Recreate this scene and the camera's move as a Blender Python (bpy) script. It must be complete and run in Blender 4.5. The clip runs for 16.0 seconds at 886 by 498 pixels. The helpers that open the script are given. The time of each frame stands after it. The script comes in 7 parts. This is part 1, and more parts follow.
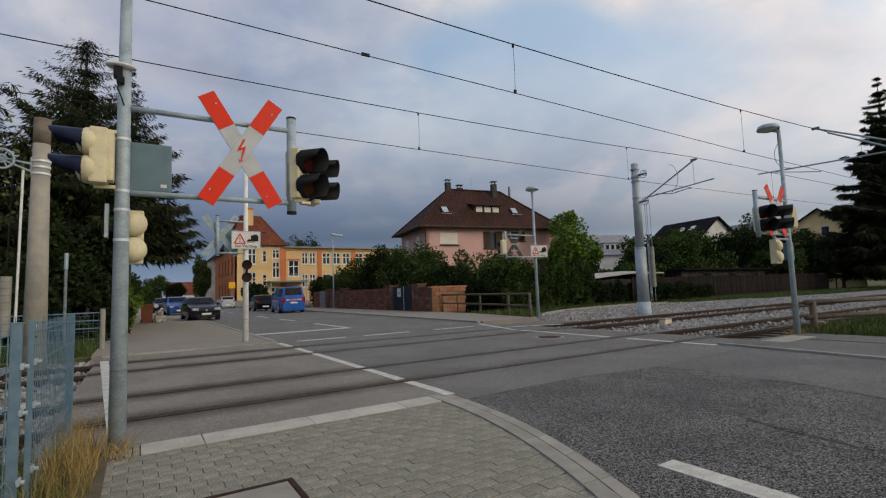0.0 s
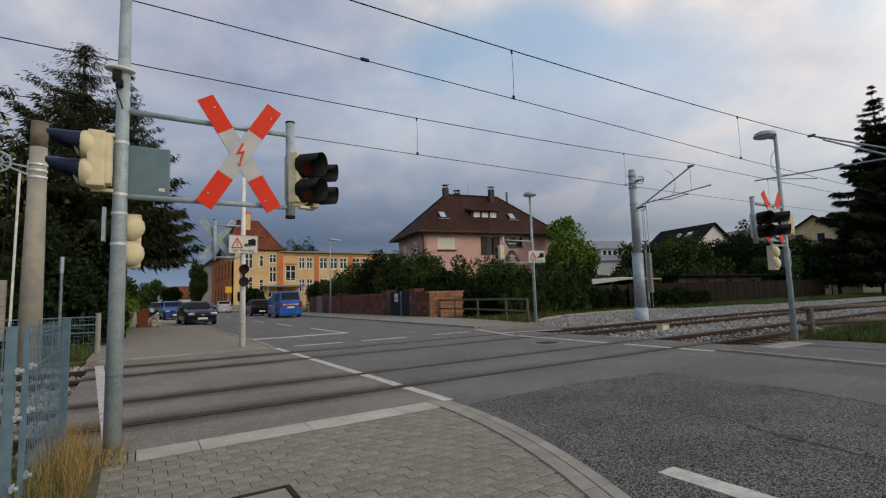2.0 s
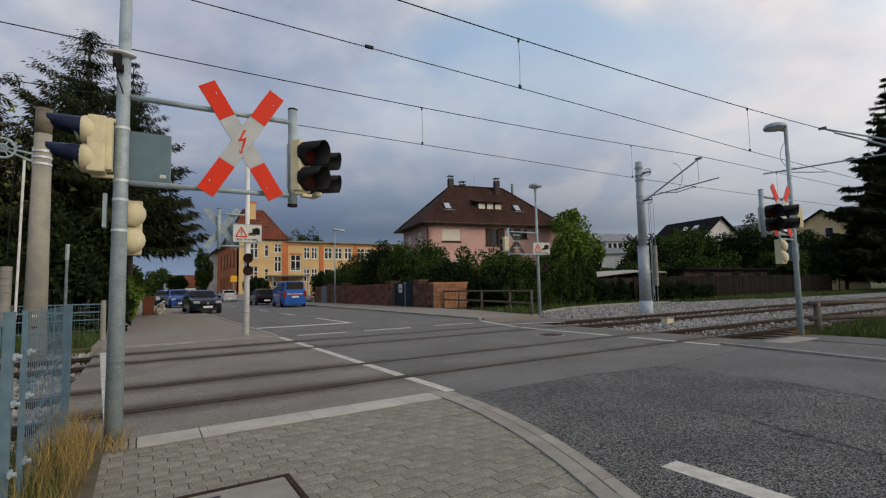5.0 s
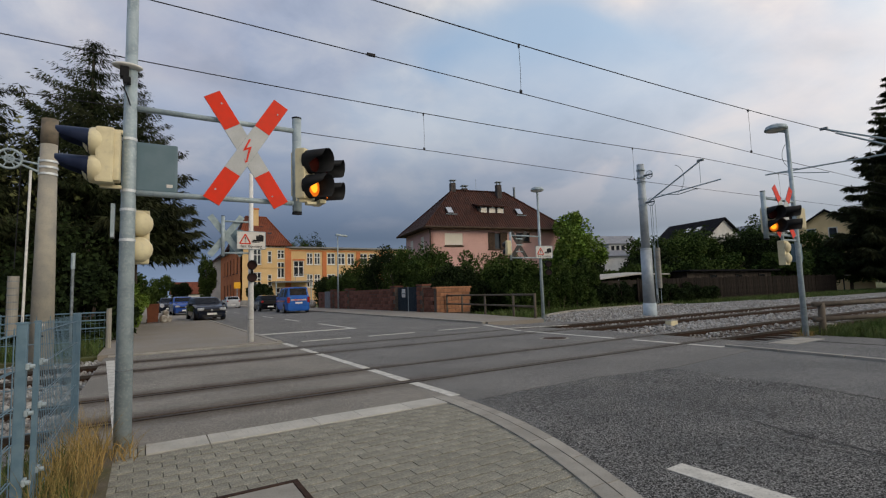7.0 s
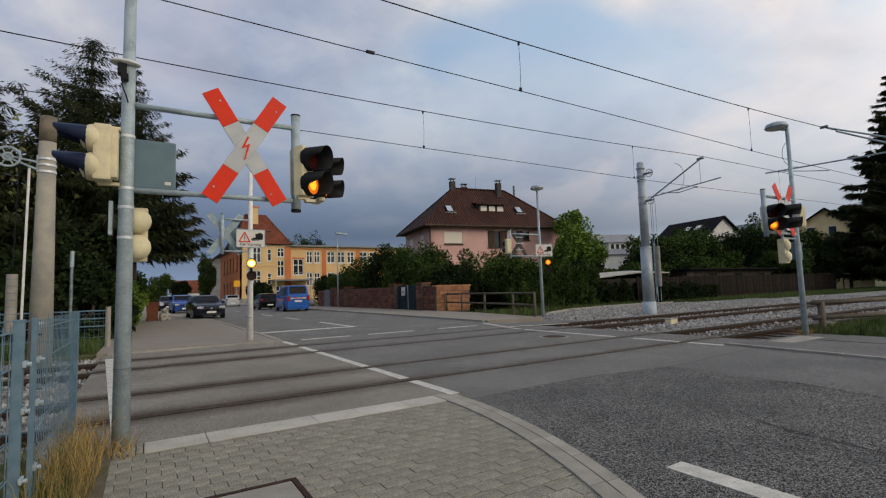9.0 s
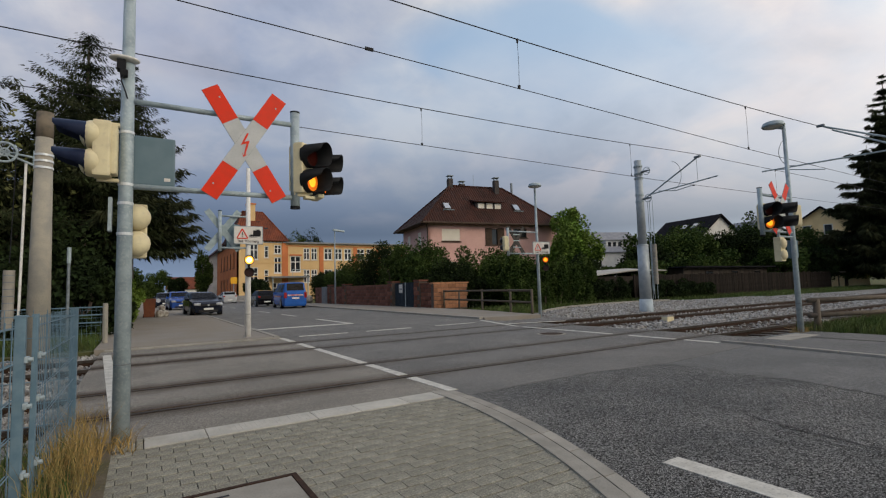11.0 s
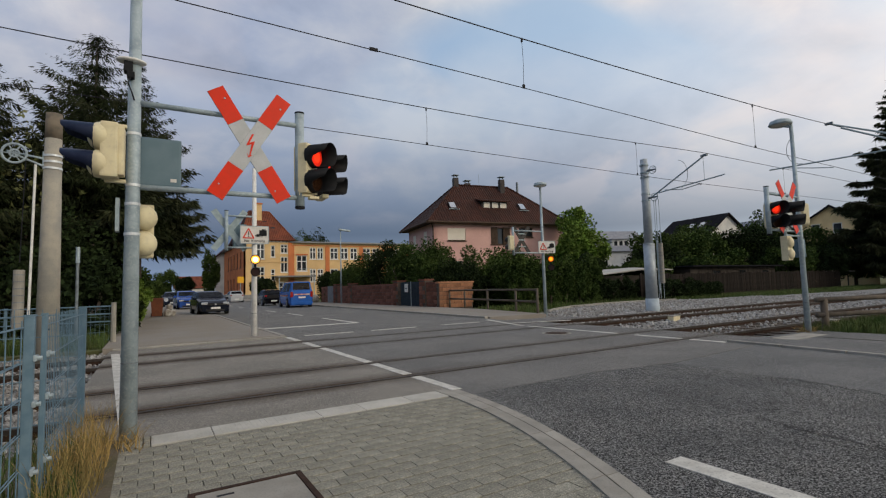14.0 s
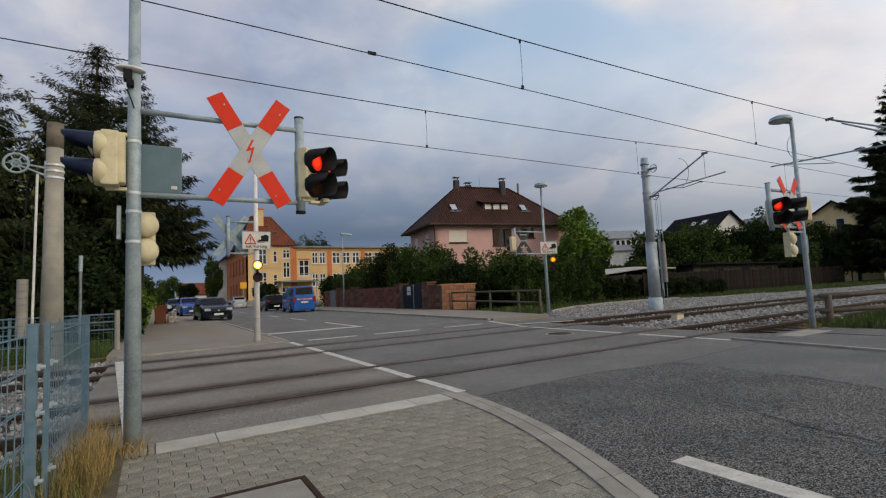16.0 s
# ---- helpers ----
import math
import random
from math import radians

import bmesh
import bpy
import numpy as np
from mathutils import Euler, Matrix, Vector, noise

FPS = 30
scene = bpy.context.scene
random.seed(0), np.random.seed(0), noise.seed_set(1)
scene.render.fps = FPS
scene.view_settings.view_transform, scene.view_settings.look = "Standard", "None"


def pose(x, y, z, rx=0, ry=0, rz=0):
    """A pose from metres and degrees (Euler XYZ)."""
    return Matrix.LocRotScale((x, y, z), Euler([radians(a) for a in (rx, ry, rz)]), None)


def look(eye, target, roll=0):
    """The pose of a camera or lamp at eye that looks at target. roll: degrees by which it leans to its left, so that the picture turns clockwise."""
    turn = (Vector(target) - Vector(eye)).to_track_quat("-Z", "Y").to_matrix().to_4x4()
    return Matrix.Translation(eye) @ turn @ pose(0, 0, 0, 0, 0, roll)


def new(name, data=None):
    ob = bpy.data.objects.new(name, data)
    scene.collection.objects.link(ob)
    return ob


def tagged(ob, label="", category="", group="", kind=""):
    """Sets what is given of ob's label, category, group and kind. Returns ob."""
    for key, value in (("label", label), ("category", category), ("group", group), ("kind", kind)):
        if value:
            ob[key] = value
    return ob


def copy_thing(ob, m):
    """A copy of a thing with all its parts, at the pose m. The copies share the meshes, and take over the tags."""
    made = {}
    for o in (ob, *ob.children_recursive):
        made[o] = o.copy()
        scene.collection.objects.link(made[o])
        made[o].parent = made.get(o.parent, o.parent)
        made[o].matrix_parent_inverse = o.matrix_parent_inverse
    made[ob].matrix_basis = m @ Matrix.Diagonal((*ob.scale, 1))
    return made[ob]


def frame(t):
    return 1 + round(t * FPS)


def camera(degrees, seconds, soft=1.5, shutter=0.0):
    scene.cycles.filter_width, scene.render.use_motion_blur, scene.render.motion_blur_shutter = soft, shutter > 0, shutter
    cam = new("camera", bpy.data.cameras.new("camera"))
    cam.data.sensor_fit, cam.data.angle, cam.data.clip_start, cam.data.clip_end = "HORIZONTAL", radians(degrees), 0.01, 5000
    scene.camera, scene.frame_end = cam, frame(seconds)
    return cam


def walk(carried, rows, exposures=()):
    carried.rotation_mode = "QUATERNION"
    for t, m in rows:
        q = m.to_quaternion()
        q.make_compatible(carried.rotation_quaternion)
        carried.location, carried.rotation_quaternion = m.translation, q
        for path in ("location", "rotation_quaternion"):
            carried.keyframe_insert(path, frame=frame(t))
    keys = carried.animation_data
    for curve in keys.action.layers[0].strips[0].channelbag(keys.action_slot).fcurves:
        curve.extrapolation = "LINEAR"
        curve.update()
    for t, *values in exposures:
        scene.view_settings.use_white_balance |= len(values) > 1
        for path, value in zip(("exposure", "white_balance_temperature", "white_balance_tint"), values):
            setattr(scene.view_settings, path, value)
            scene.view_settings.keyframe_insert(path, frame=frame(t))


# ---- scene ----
cam = camera(84.78, 16.0, soft=1.2)
walk(cam, [
    (0.0, look((0.000, -0.000, 1.250), (5.297, 8.439, 2.102), -1.980)),
    (0.5, look((0.006, 0.011, 1.250), (5.324, 8.434, 2.131), -1.973)),
    (1.0, look((0.003, 0.021, 1.251), (5.324, 8.437, 2.180), -2.200)),
    (1.5, look((-0.007, 0.020, 1.253), (5.318, 8.430, 2.207), -2.070)),
    (2.0, look((-0.008, 0.020, 1.250), (5.334, 8.419, 2.206), -1.797)),
    (2.5, look((-0.001, 0.020, 1.251), (5.356, 8.414, 2.174), -1.716)),
    (3.0, look((0.014, 0.027, 1.248), (5.379, 8.419, 2.127), -1.417)),
    (3.5, look((0.028, 0.045, 1.245), (5.394, 8.444, 2.061), -1.029)),
    (4.0, look((0.036, 0.059, 1.240), (5.362, 8.488, 2.008), -0.873)),
    (6.5, look((0.013, 0.038, 1.247), (5.217, 8.535, 2.092), -1.671)),
    (7.0, look((0.003, 0.028, 1.252), (5.221, 8.514, 2.120), -1.822)),
    (7.5, look((0.006, 0.027, 1.254), (5.215, 8.514, 2.166), -2.067)),
    (8.0, look((0.009, 0.029, 1.249), (5.212, 8.519, 2.164), -2.436)),
    (8.5, look((0.011, 0.035, 1.251), (5.215, 8.528, 2.134), -2.153)),
    (9.0, look((0.015, 0.040, 1.247), (5.238, 8.527, 2.083), -1.802)),
    (11.5, look((-0.013, 0.022, 1.244), (5.268, 8.479, 2.019), -1.732)),
    (12.0, look((-0.012, 0.011, 1.247), (5.257, 8.476, 2.019), -1.933)),
    (12.5, look((-0.009, 0.004, 1.248), (5.245, 8.475, 2.042), -2.115)),
    (13.0, look((-0.008, -0.003, 1.248), (5.233, 8.476, 2.047), -2.056)),
    (13.5, look((-0.006, 0.003, 1.244), (5.212, 8.499, 2.013), -1.882)),
    (14.0, look((-0.001, 0.004, 1.246), (5.169, 8.530, 2.013), -1.678)),
    (14.5, look((-0.000, -0.000, 1.249), (5.134, 8.546, 2.017), -1.646)),
    (15.0, look((0.003, -0.008, 1.253), (5.116, 8.549, 2.051), -2.067)),
    (15.5, look((0.008, -0.008, 1.248), (5.127, 8.542, 2.079), -2.558)),
    (16.0, look((0.006, 0.006, 1.245), (5.141, 8.548, 2.062), -2.636)),
], exposures=[(0.0, -0.05, 6850, 9), (4.0, -0.05, 6850, 9), (6.5, 0.0, 6850, 9), (16.0, 0.02, 6850, 9)])

# ---- sky and sun ----
SUN_TURN, SUN_UP = radians(150), radians(14)
world = bpy.data.worlds.new("evening_sky")
scene.world = world
world.use_nodes = True


def build_sky():
    nt = world.node_tree
    nt.nodes.clear()
    n, k = nt.nodes.new, nt.links.new
    out, bg = n("ShaderNodeOutputWorld"), n("ShaderNodeBackground")
    sky = n("ShaderNodeTexSky")
    sky.sky_type, sky.sun_disc = "NISHITA", False
    sky.sun_elevation, sky.sun_rotation = SUN_UP, SUN_TURN
    sky.air_density, sky.dust_density = 1.0, 1.5
    co, sep = n("ShaderNodeTexCoord"), n("ShaderNodeSeparateXYZ")
    k(co.outputs["Generated"], sep.inputs[0])

    def math_node(op, a, b=None, clamp=False):
        m = n("ShaderNodeMath")
        m.operation, m.use_clamp = op, clamp
        for slot, v in zip(m.inputs, (a, b)):
            if v is None:
                continue
            if isinstance(v, (int, float)):
                slot.default_value = v
            else:
                k(v, slot)
        return m.outputs[0]

    def blend(f, a, b):
        m = n("ShaderNodeMix")
        m.data_type = "RGBA"
        for slot, v in ((m.inputs[0], f), (m.inputs[6], a), (m.inputs[7], b)):
            if isinstance(v, (int, float)):
                slot.default_value = v
            elif isinstance(v, tuple):
                slot.default_value = (*v, 1)
            else:
                k(v, slot)
        return m.outputs[2]

    def ramp(v, stops):
        m = n("ShaderNodeValToRGB")
        e = m.color_ramp.elements
        while len(e) < len(stops):
            e.new(0.5)
        for el, (p, c) in zip(e, stops):
            el.position, el.color = p, (*((c,) * 3 if isinstance(c, (int, float)) else c), 1)
        k(v, m.inputs[0])
        return m.outputs[0]

    up = math_node("MAXIMUM", sep.outputs[2], 0.0)
    lift = math_node("ADD", up, 0.34)
    flat = n("ShaderNodeCombineXYZ")
    k(math_node("DIVIDE", sep.outputs[0], lift), flat.inputs[0])
    k(math_node("DIVIDE", sep.outputs[1], lift), flat.inputs[1])

    def cloud(scale, detail, offset, rough=0.55, warp=0.4):
        mp, nz = n("ShaderNodeMapping"), n("ShaderNodeTexNoise")
        mp.inputs["Location"].default_value = offset
        k(flat.outputs[0], mp.inputs[0])
        k(mp.outputs[0], nz.inputs["Vector"])
        nz.inputs["Scale"].default_value, nz.inputs["Detail"].default_value = scale, detail
        nz.inputs["Roughness"].default_value, nz.inputs["Distortion"].default_value = rough, warp
        return nz.outputs["Fac"]

    big, fine, gaps = cloud(1.25, 4, (3.1, 1.7, 0), 0.5, 0.2), cloud(4.6, 6, (0.3, 5.2, 0), 0.58, 0.25), cloud(1.0, 3, (7.4, 2.2, 0), 0.5, 0.2)
    lit = math_node("ADD", math_node("MULTIPLY", big, 0.70), math_node("MULTIPLY", fine, 0.30))
    puff = ramp(lit, [(0.36, (0.27, 0.325, 0.45)), (0.44, (0.40, 0.45, 0.58)), (0.51, (0.53, 0.555, 0.635)), (0.60, (0.84, 0.79, 0.765))])
    side = math_node("ADD", math_node("MULTIPLY", sep.outputs[0], 0.62), math_node("MULTIPLY", sep.outputs[1], -0.62))
    turn = math_node("ADD", math_node("MULTIPLY", side, 0.5), 0.5)
    low = ramp(up, [(0.0, (0.56, 0.70, 0.92)), (0.11, (0.23, 0.31, 0.444)), (0.22, (0.36, 0.47, 0.66)), (0.42, (0.72, 0.82, 0.96))])
    glowing = n("ShaderNodeMix")
    glowing.data_type, glowing.blend_type = "RGBA", "MULTIPLY"
    glowing.inputs[0].default_value = 1.0
    k(low, glowing.inputs[6])
    k(ramp(turn, [(0.16, (0.51, 0.525, 0.54)), (0.36, (0.56, 0.56, 0.565)), (0.52, (0.72, 0.68, 0.65)), (0.72, (1.0, 0.93, 0.86))]), glowing.inputs[7])
    body = blend(ramp(up, [(0.13, 0.0), (0.45, 0.94)]), glowing.outputs[2], puff)
    # long rosy streaks where the last light catches the cloud base
    streak = math_node("MULTIPLY", ramp(cloud(2.1, 5, (5.5, 0.8, 0), 0.52, 0.5), [(0.50, 0.0), (0.64, 0.34)]), ramp(up, [(0.10, 0.0), (0.26, 1.0)]))
    body = blend(streak, body, (0.66, 0.60, 0.61))
    blue = n("ShaderNodeMix")
    blue.data_type, blue.blend_type = "RGBA", "MULTIPLY"
    blue.inputs[0].default_value = 1.0
    k(sky.outputs[0], blue.inputs[6])
    blue.inputs[7].default_value = (0.115, 0.115, 0.115, 1)
    hole = math_node("MULTIPLY", ramp(gaps, [(0.46, 0.0), (0.58, 1.0)]), ramp(up, [(0.24, 0.0), (0.46, 0.9)]))
    body = blend(hole, body, blend(0.35, (0.42, 0.60, 0.86), blue.outputs[2]))
    # the evening side, behind the viewer and to the right, is brighter and warmer
    warm = ramp(turn, [(0.16, (0.82, 0.88, 1.0)), (0.42, (0.97, 1.0, 1.03)), (0.72, (1.68, 1.52, 1.36)), (1.0, (2.3, 2.10, 1.75))])
    tint = n("ShaderNodeMix")
    tint.data_type, tint.blend_type = "RGBA", "MULTIPLY"
    tint.inputs[0].default_value = 1.0
    k(body, tint.inputs[6])
    k(warm, tint.inputs[7])
    k(tint.outputs[2], bg.inputs[0])
    k(ramp(up, [(0.0, 1.0), (0.52, 1.0), (0.85, 1.0)]), bg.inputs[1])
    k(bg.outputs[0], out.inputs[0])


build_sky()
sun = new("sun", bpy.data.lights.new("sun", "SUN"))
sun.data.energy, sun.data.angle, sun.data.color = 1.0, radians(22), (1.0, 0.88, 0.70)
sun.matrix_world = look((0, 0, 60), (-math.sin(SUN_TURN) * 60, -math.cos(SUN_TURN) * 60, 60 - 60 * math.tan(radians(22))))


# ---- materials ----
def mat(name, base, rough=0.6, metal=0.0, second=None, scale=8.0, spread=(0.4, 0.62), third=None, scale2=60.0, amount2=0.35,
        bump=0.0, bump_scale=40.0, glow=0.0, per=0.0, island=0.0, spec=0.18, coat=0.0, chips=None, rails=()):
    """A surface with variation at two scales, fine relief and a change from piece to piece."""
    m = bpy.data.materials.new(name)
    m.use_nodes = True
    nt = m.node_tree
    n, k = nt.nodes.new, nt.links.new
    sh = nt.nodes["Principled BSDF"]
    sh.inputs["Roughness"].default_value, sh.inputs["Metallic"].default_value = rough, metal
    sh.inputs["Specular IOR Level"].default_value, sh.inputs["Coat Weight"].default_value = spec, coat
    sh.inputs["Base Color"].default_value = (*base, 1)
    if glow:
        sh.inputs["Emission Color"].default_value, sh.inputs["Emission Strength"].default_value = (*base, 1), glow
        return m
    co = n("ShaderNodeTexCoord")

    def noise_ramp(sc, lo, hi, detail=5):
        t, r = n("ShaderNodeTexNoise"), n("ShaderNodeMapRange")
        t.inputs["Scale"].default_value, t.inputs["Detail"].default_value = sc, detail
        k(co.outputs["Object"], t.inputs["Vector"])
        r.inputs[1].default_value, r.inputs[2].default_value = lo, hi
        k(t.outputs["Fac"], r.inputs[0])
        return r.outputs[0], t.outputs["Fac"]

    def mixed(f, a, b, kind="MIX", const=None):
        x = n("ShaderNodeMix")
        x.data_type, x.blend_type = "RGBA", kind
        if const is None:
            k(f, x.inputs[0])
        else:
            x.inputs[0].default_value = const
        for slot, v in ((x.inputs[6], a), (x.inputs[7], b)):
            if isinstance(v, tuple):
                slot.default_value = (*v, 1)
            else:
                k(v, slot)
        return x.outputs[2]

    col = base
    if second:
        f, _ = noise_ramp(scale, *spread)
        col = mixed(f, base, second)
    if third:
        f, _ = noise_ramp(scale2, 0.52, 0.72, 3)
        mm = n("ShaderNodeMath")
        mm.operation = "MULTIPLY"
        mm.inputs[1].default_value = amount2
        k(f, mm.inputs[0])
        col = mixed(mm.outputs[0], col, third)
    if rails:
        # dirt that trains and tyres leave beside each rail
        sp, wob = n("ShaderNodeSeparateXYZ"), n("ShaderNodeTexNoise")
        k(co.outputs["Object"], sp.inputs[0])
        k(co.outputs["Object"], wob.inputs["Vector"])
        wob.inputs["Scale"].default_value, wob.inputs["Detail"].default_value = 1.6, 6
        near = None
        for y in rails:
            a, b, c = n("ShaderNodeMath"), n("ShaderNodeMath"), n("ShaderNodeMath")
            a.operation, b.operation, c.operation = "SUBTRACT", "ABSOLUTE", "MINIMUM"
            k(sp.outputs[1], a.inputs[0])
            a.inputs[1].default_value = y
            k(a.outputs[0], b.inputs[0])
            if near is None:
                near = b.outputs[0]
            else:
                k(near, c.inputs[0])
                k(b.outputs[0], c.inputs[1])
                near = c.outputs[0]
        w, s, r = n("ShaderNodeMath"), n("ShaderNodeMath"), n("ShaderNodeMapRange")
        w.operation, s.operation = "MULTIPLY", "ADD"
        w.inputs[1].default_value = 0.45
        k(wob.outputs["Fac"], w.inputs[0])
        k(w.outputs[0], s.inputs[0])
        k(near, s.inputs[1])
        r.inputs[1].default_value, r.inputs[2].default_value, r.inputs[3].default_value, r.inputs[4].default_value = 0.30, 0.72, 0.88, 0.0
        k(s.outputs[0], r.inputs[0])
        lane, worn = n("ShaderNodeMapRange"), n("ShaderNodeMath")
        lane.inputs[1].default_value, lane.inputs[2].default_value = 2.2, 4.2
        lane.inputs[3].default_value, lane.inputs[4].default_value = 1.0, 0.30
        k(sp.outputs[0], lane.inputs[0])
        worn.operation = "MULTIPLY"
        k(r.outputs[0], worn.inputs[0])
        k(lane.outputs[0], worn.inputs[1])
        col = mixed(worn.outputs[0], col, (0.056, 0.037, 0.027))
    if chips:
        vo, rm, cc = n("ShaderNodeTexVoronoi"), n("ShaderNodeMapRange"), n("ShaderNodeCombineColor")
        vo.inputs["Scale"].default_value = chips[0]
        k(co.outputs["Object"], vo.inputs["Vector"])
        sc = n("ShaderNodeSeparateColor")
        k(vo.outputs["Color"], sc.inputs[0])
        pw = n("ShaderNodeMath")
        pw.operation = "POWER"
        pw.inputs[1].default_value = 2.2
        k(sc.outputs[0], pw.inputs[0])
        rm.inputs[3].default_value, rm.inputs[4].default_value = 1 - chips[1] * 0.55, 1 + chips[1] * 1.5
        k(pw.outputs[0], rm.inputs[0])
        for i in range(3):
            k(rm.outputs[0], cc.inputs[i])
        col = mixed(None, col, cc.outputs[0], "MULTIPLY", 1.0)
    if per or island:
        src = n("ShaderNodeObjectInfo").outputs["Random"] if per else n("ShaderNodeNewGeometry").outputs["Random Per Island"]
        r = n("ShaderNodeMapRange")
        w = per or island
        r.inputs[3].default_value, r.inputs[4].default_value = 1 - w, 1 + w
        k(src, r.inputs[0])
        cmb = n("ShaderNodeCombineColor")
        for i in range(3):
            k(r.outputs[0], cmb.inputs[i])
        col = mixed(None, col, cmb.outputs[0], "MULTIPLY", 1.0)
    if not isinstance(col, tuple):
        k(col, sh.inputs["Base Color"])
    if bump:
        t, b = n("ShaderNodeTexNoise"), n("ShaderNodeBump")
        t.inputs["Scale"].default_value, t.inputs["Detail"].default_value = bump_scale, 4
        k(co.outputs["Object"], t.inputs["Vector"])
        k(t.outputs["Fac"], b.inputs["Height"])
        b.inputs["Strength"].default_value, b.inputs["Distance"].default_value = bump, 0.02
        k(b.outputs[0], sh.inputs["Normal"])
    return m


STEEL = mat("galvanised_steel", (0.36, 0.43, 0.46), 0.5, 0.15, (0.27, 0.33, 0.36), 9, third=(0.57, 0.61, 0.62), scale2=45, bump=0.08)
BAND = mat("bright_steel_band", (0.66, 0.69, 0.71), 0.4, 0.2, (0.55, 0.58, 0.60), 12)
STEEL_DARK = mat("weathered_steel", (0.22, 0.25, 0.27), 0.55, 0.4, (0.14, 0.16, 0.17), 10, bump=0.1)
FENCE = mat("blue_grey_coated_wire", (0.115, 0.19, 0.245), 0.45, 0.1, (0.15, 0.23, 0.285), 14, bump=0.04)
CREAM = mat("cream_housing", (0.70, 0.62, 0.40), 0.45, 0, (0.62, 0.54, 0.35), 7, third=(0.40, 0.36, 0.27), scale2=30, amount2=0.25)
BLACK = mat("black_hood", (0.011, 0.012, 0.014), 0.55, 0, (0.016, 0.017, 0.019), 12, spec=0.10)
NAVY = mat("navy_hood", (0.012, 0.018, 0.045), 0.4, 0, (0.02, 0.028, 0.06), 10)
RED_FILM = mat("red_reflective_film", (0.72, 0.030, 0.006), 0.4, 0, (0.66, 0.032, 0.008), 12)
WHITE_FILM = mat("white_reflective_film", (0.64, 0.62, 0.58), 0.45, 0, (0.57, 0.55, 0.51), 9, third=(0.40, 0.39, 0.36), scale2=40, amount2=0.3)
CROSS_WHITE = mat("weathered_white_sign_film", (0.50, 0.515, 0.52), 0.4, 0, (0.44, 0.455, 0.46), 5, third=(0.33, 0.33, 0.32), scale2=60, amount2=0.25)
SIGN_DARK = mat("dark_sign_back", (0.045, 0.042, 0.040), 0.7, 0, (0.065, 0.06, 0.055), 8)
SIGN_BACK = mat("sign_back_metal", (0.30, 0.37, 0.39), 0.5, 0.2, (0.23, 0.29, 0.31), 8)
BOX_BLUE = mat("blue_grey_cabinet_paint", (0.11, 0.17, 0.20), 0.45, 0, (0.13, 0.19, 0.22), 6)
WHITE_POLE = mat("white_painted_pole", (0.74, 0.73, 0.70), 0.5, 0, (0.64, 0.63, 0.60), 6, third=(0.33, 0.31, 0.28), scale2=22, amount2=0.4)
CONCRETE = mat("mast_concrete", (0.36, 0.33, 0.27), 0.85, 0, (0.27, 0.26, 0.23), 3, third=(0.20, 0.19, 0.17), scale2=40, bump=0.25, bump_scale=60)
MAST_STEEL = mat("mast_steel", (0.38, 0.42, 0.45), 0.5, 0.25, (0.31, 0.35, 0.38), 4, third=(0.42, 0.45, 0.47), scale2=20, bump=0.06)
WIRE = mat("copper_wire_dark", (0.014, 0.015, 0.019), 0.7, 0.0, (0.022, 0.022, 0.026), 5)
ASPHALT = mat("coarse_asphalt", (0.098, 0.098, 0.095), 0.85, 0, (0.130, 0.128, 0.122), 1.1, third=(0.065, 0.064, 0.062), scale2=50, amount2=0.6, bump=0.9, bump_scale=110, chips=(130, 1.7))
ASPHALT_FINE = mat("worn_asphalt", (0.200, 0.184, 0.158), 0.85, 0, (0.242, 0.222, 0.190), 0.9, third=(0.11, 0.105, 0.10), scale2=40, amount2=0.5, bump=0.4, bump_scale=110, chips=(120, 0.45), rails=(6.25, 7.75, 10.55, 12.05))
ASPHALT_TRACK = mat("worn_crossing_asphalt", (0.142, 0.138, 0.130), 0.85, 0, (0.176, 0.170, 0.158), 0.8, third=(0.095, 0.091, 0.086), scale2=40, amount2=0.5, bump=0.4, bump_scale=110, chips=(120, 0.55), rails=(6.25, 7.75, 10.55, 12.05))
ASPHALT_LANE = mat("smooth_lane_asphalt", (0.126, 0.126, 0.122), 0.85, 0, (0.154, 0.152, 0.146), 0.9, third=(0.085, 0.082, 0.078), scale2=46, amount2=0.55, bump=0.5, bump_scale=110, chips=(130, 0.75))
ASPHALT_WALK = mat("footpath_asphalt", (0.262, 0.230, 0.188), 0.88, 0, (0.275, 0.25, 0.218), 0.8, third=(0.13, 0.12, 0.11), scale2=60, amount2=0.4, bump=0.3, bump_scale=120)
PAVER = mat("grey_concrete_paver", (0.236, 0.224, 0.180), 0.9, 0, (0.295, 0.280, 0.226), 5, third=(0.13, 0.13, 0.12), scale2=90, amount2=0.5, bump=0.45, bump_scale=120, per=0.10, chips=(130, 0.35))
PAVER_REST = mat("grey_concrete_paving", (0.236, 0.224, 0.180), 0.9, 0, (0.295, 0.280, 0.226), 5, third=(0.13, 0.13, 0.12), scale2=90, amount2=0.5, bump=0.45, bump_scale=120, island=0.10, chips=(130, 0.35))
JOINT = mat("sanded_joint", (0.050, 0.047, 0.040), 0.95, 0, (0.085, 0.08, 0.068), 12, bump=0.4)
KERB = mat("pale_kerb_stone", (0.34, 0.318, 0.275), 0.85, 0, (0.275, 0.257, 0.222), 4, third=(0.20, 0.19, 0.17), scale2=70, amount2=0.45, bump=0.3, bump_scale=120, per=0.10)
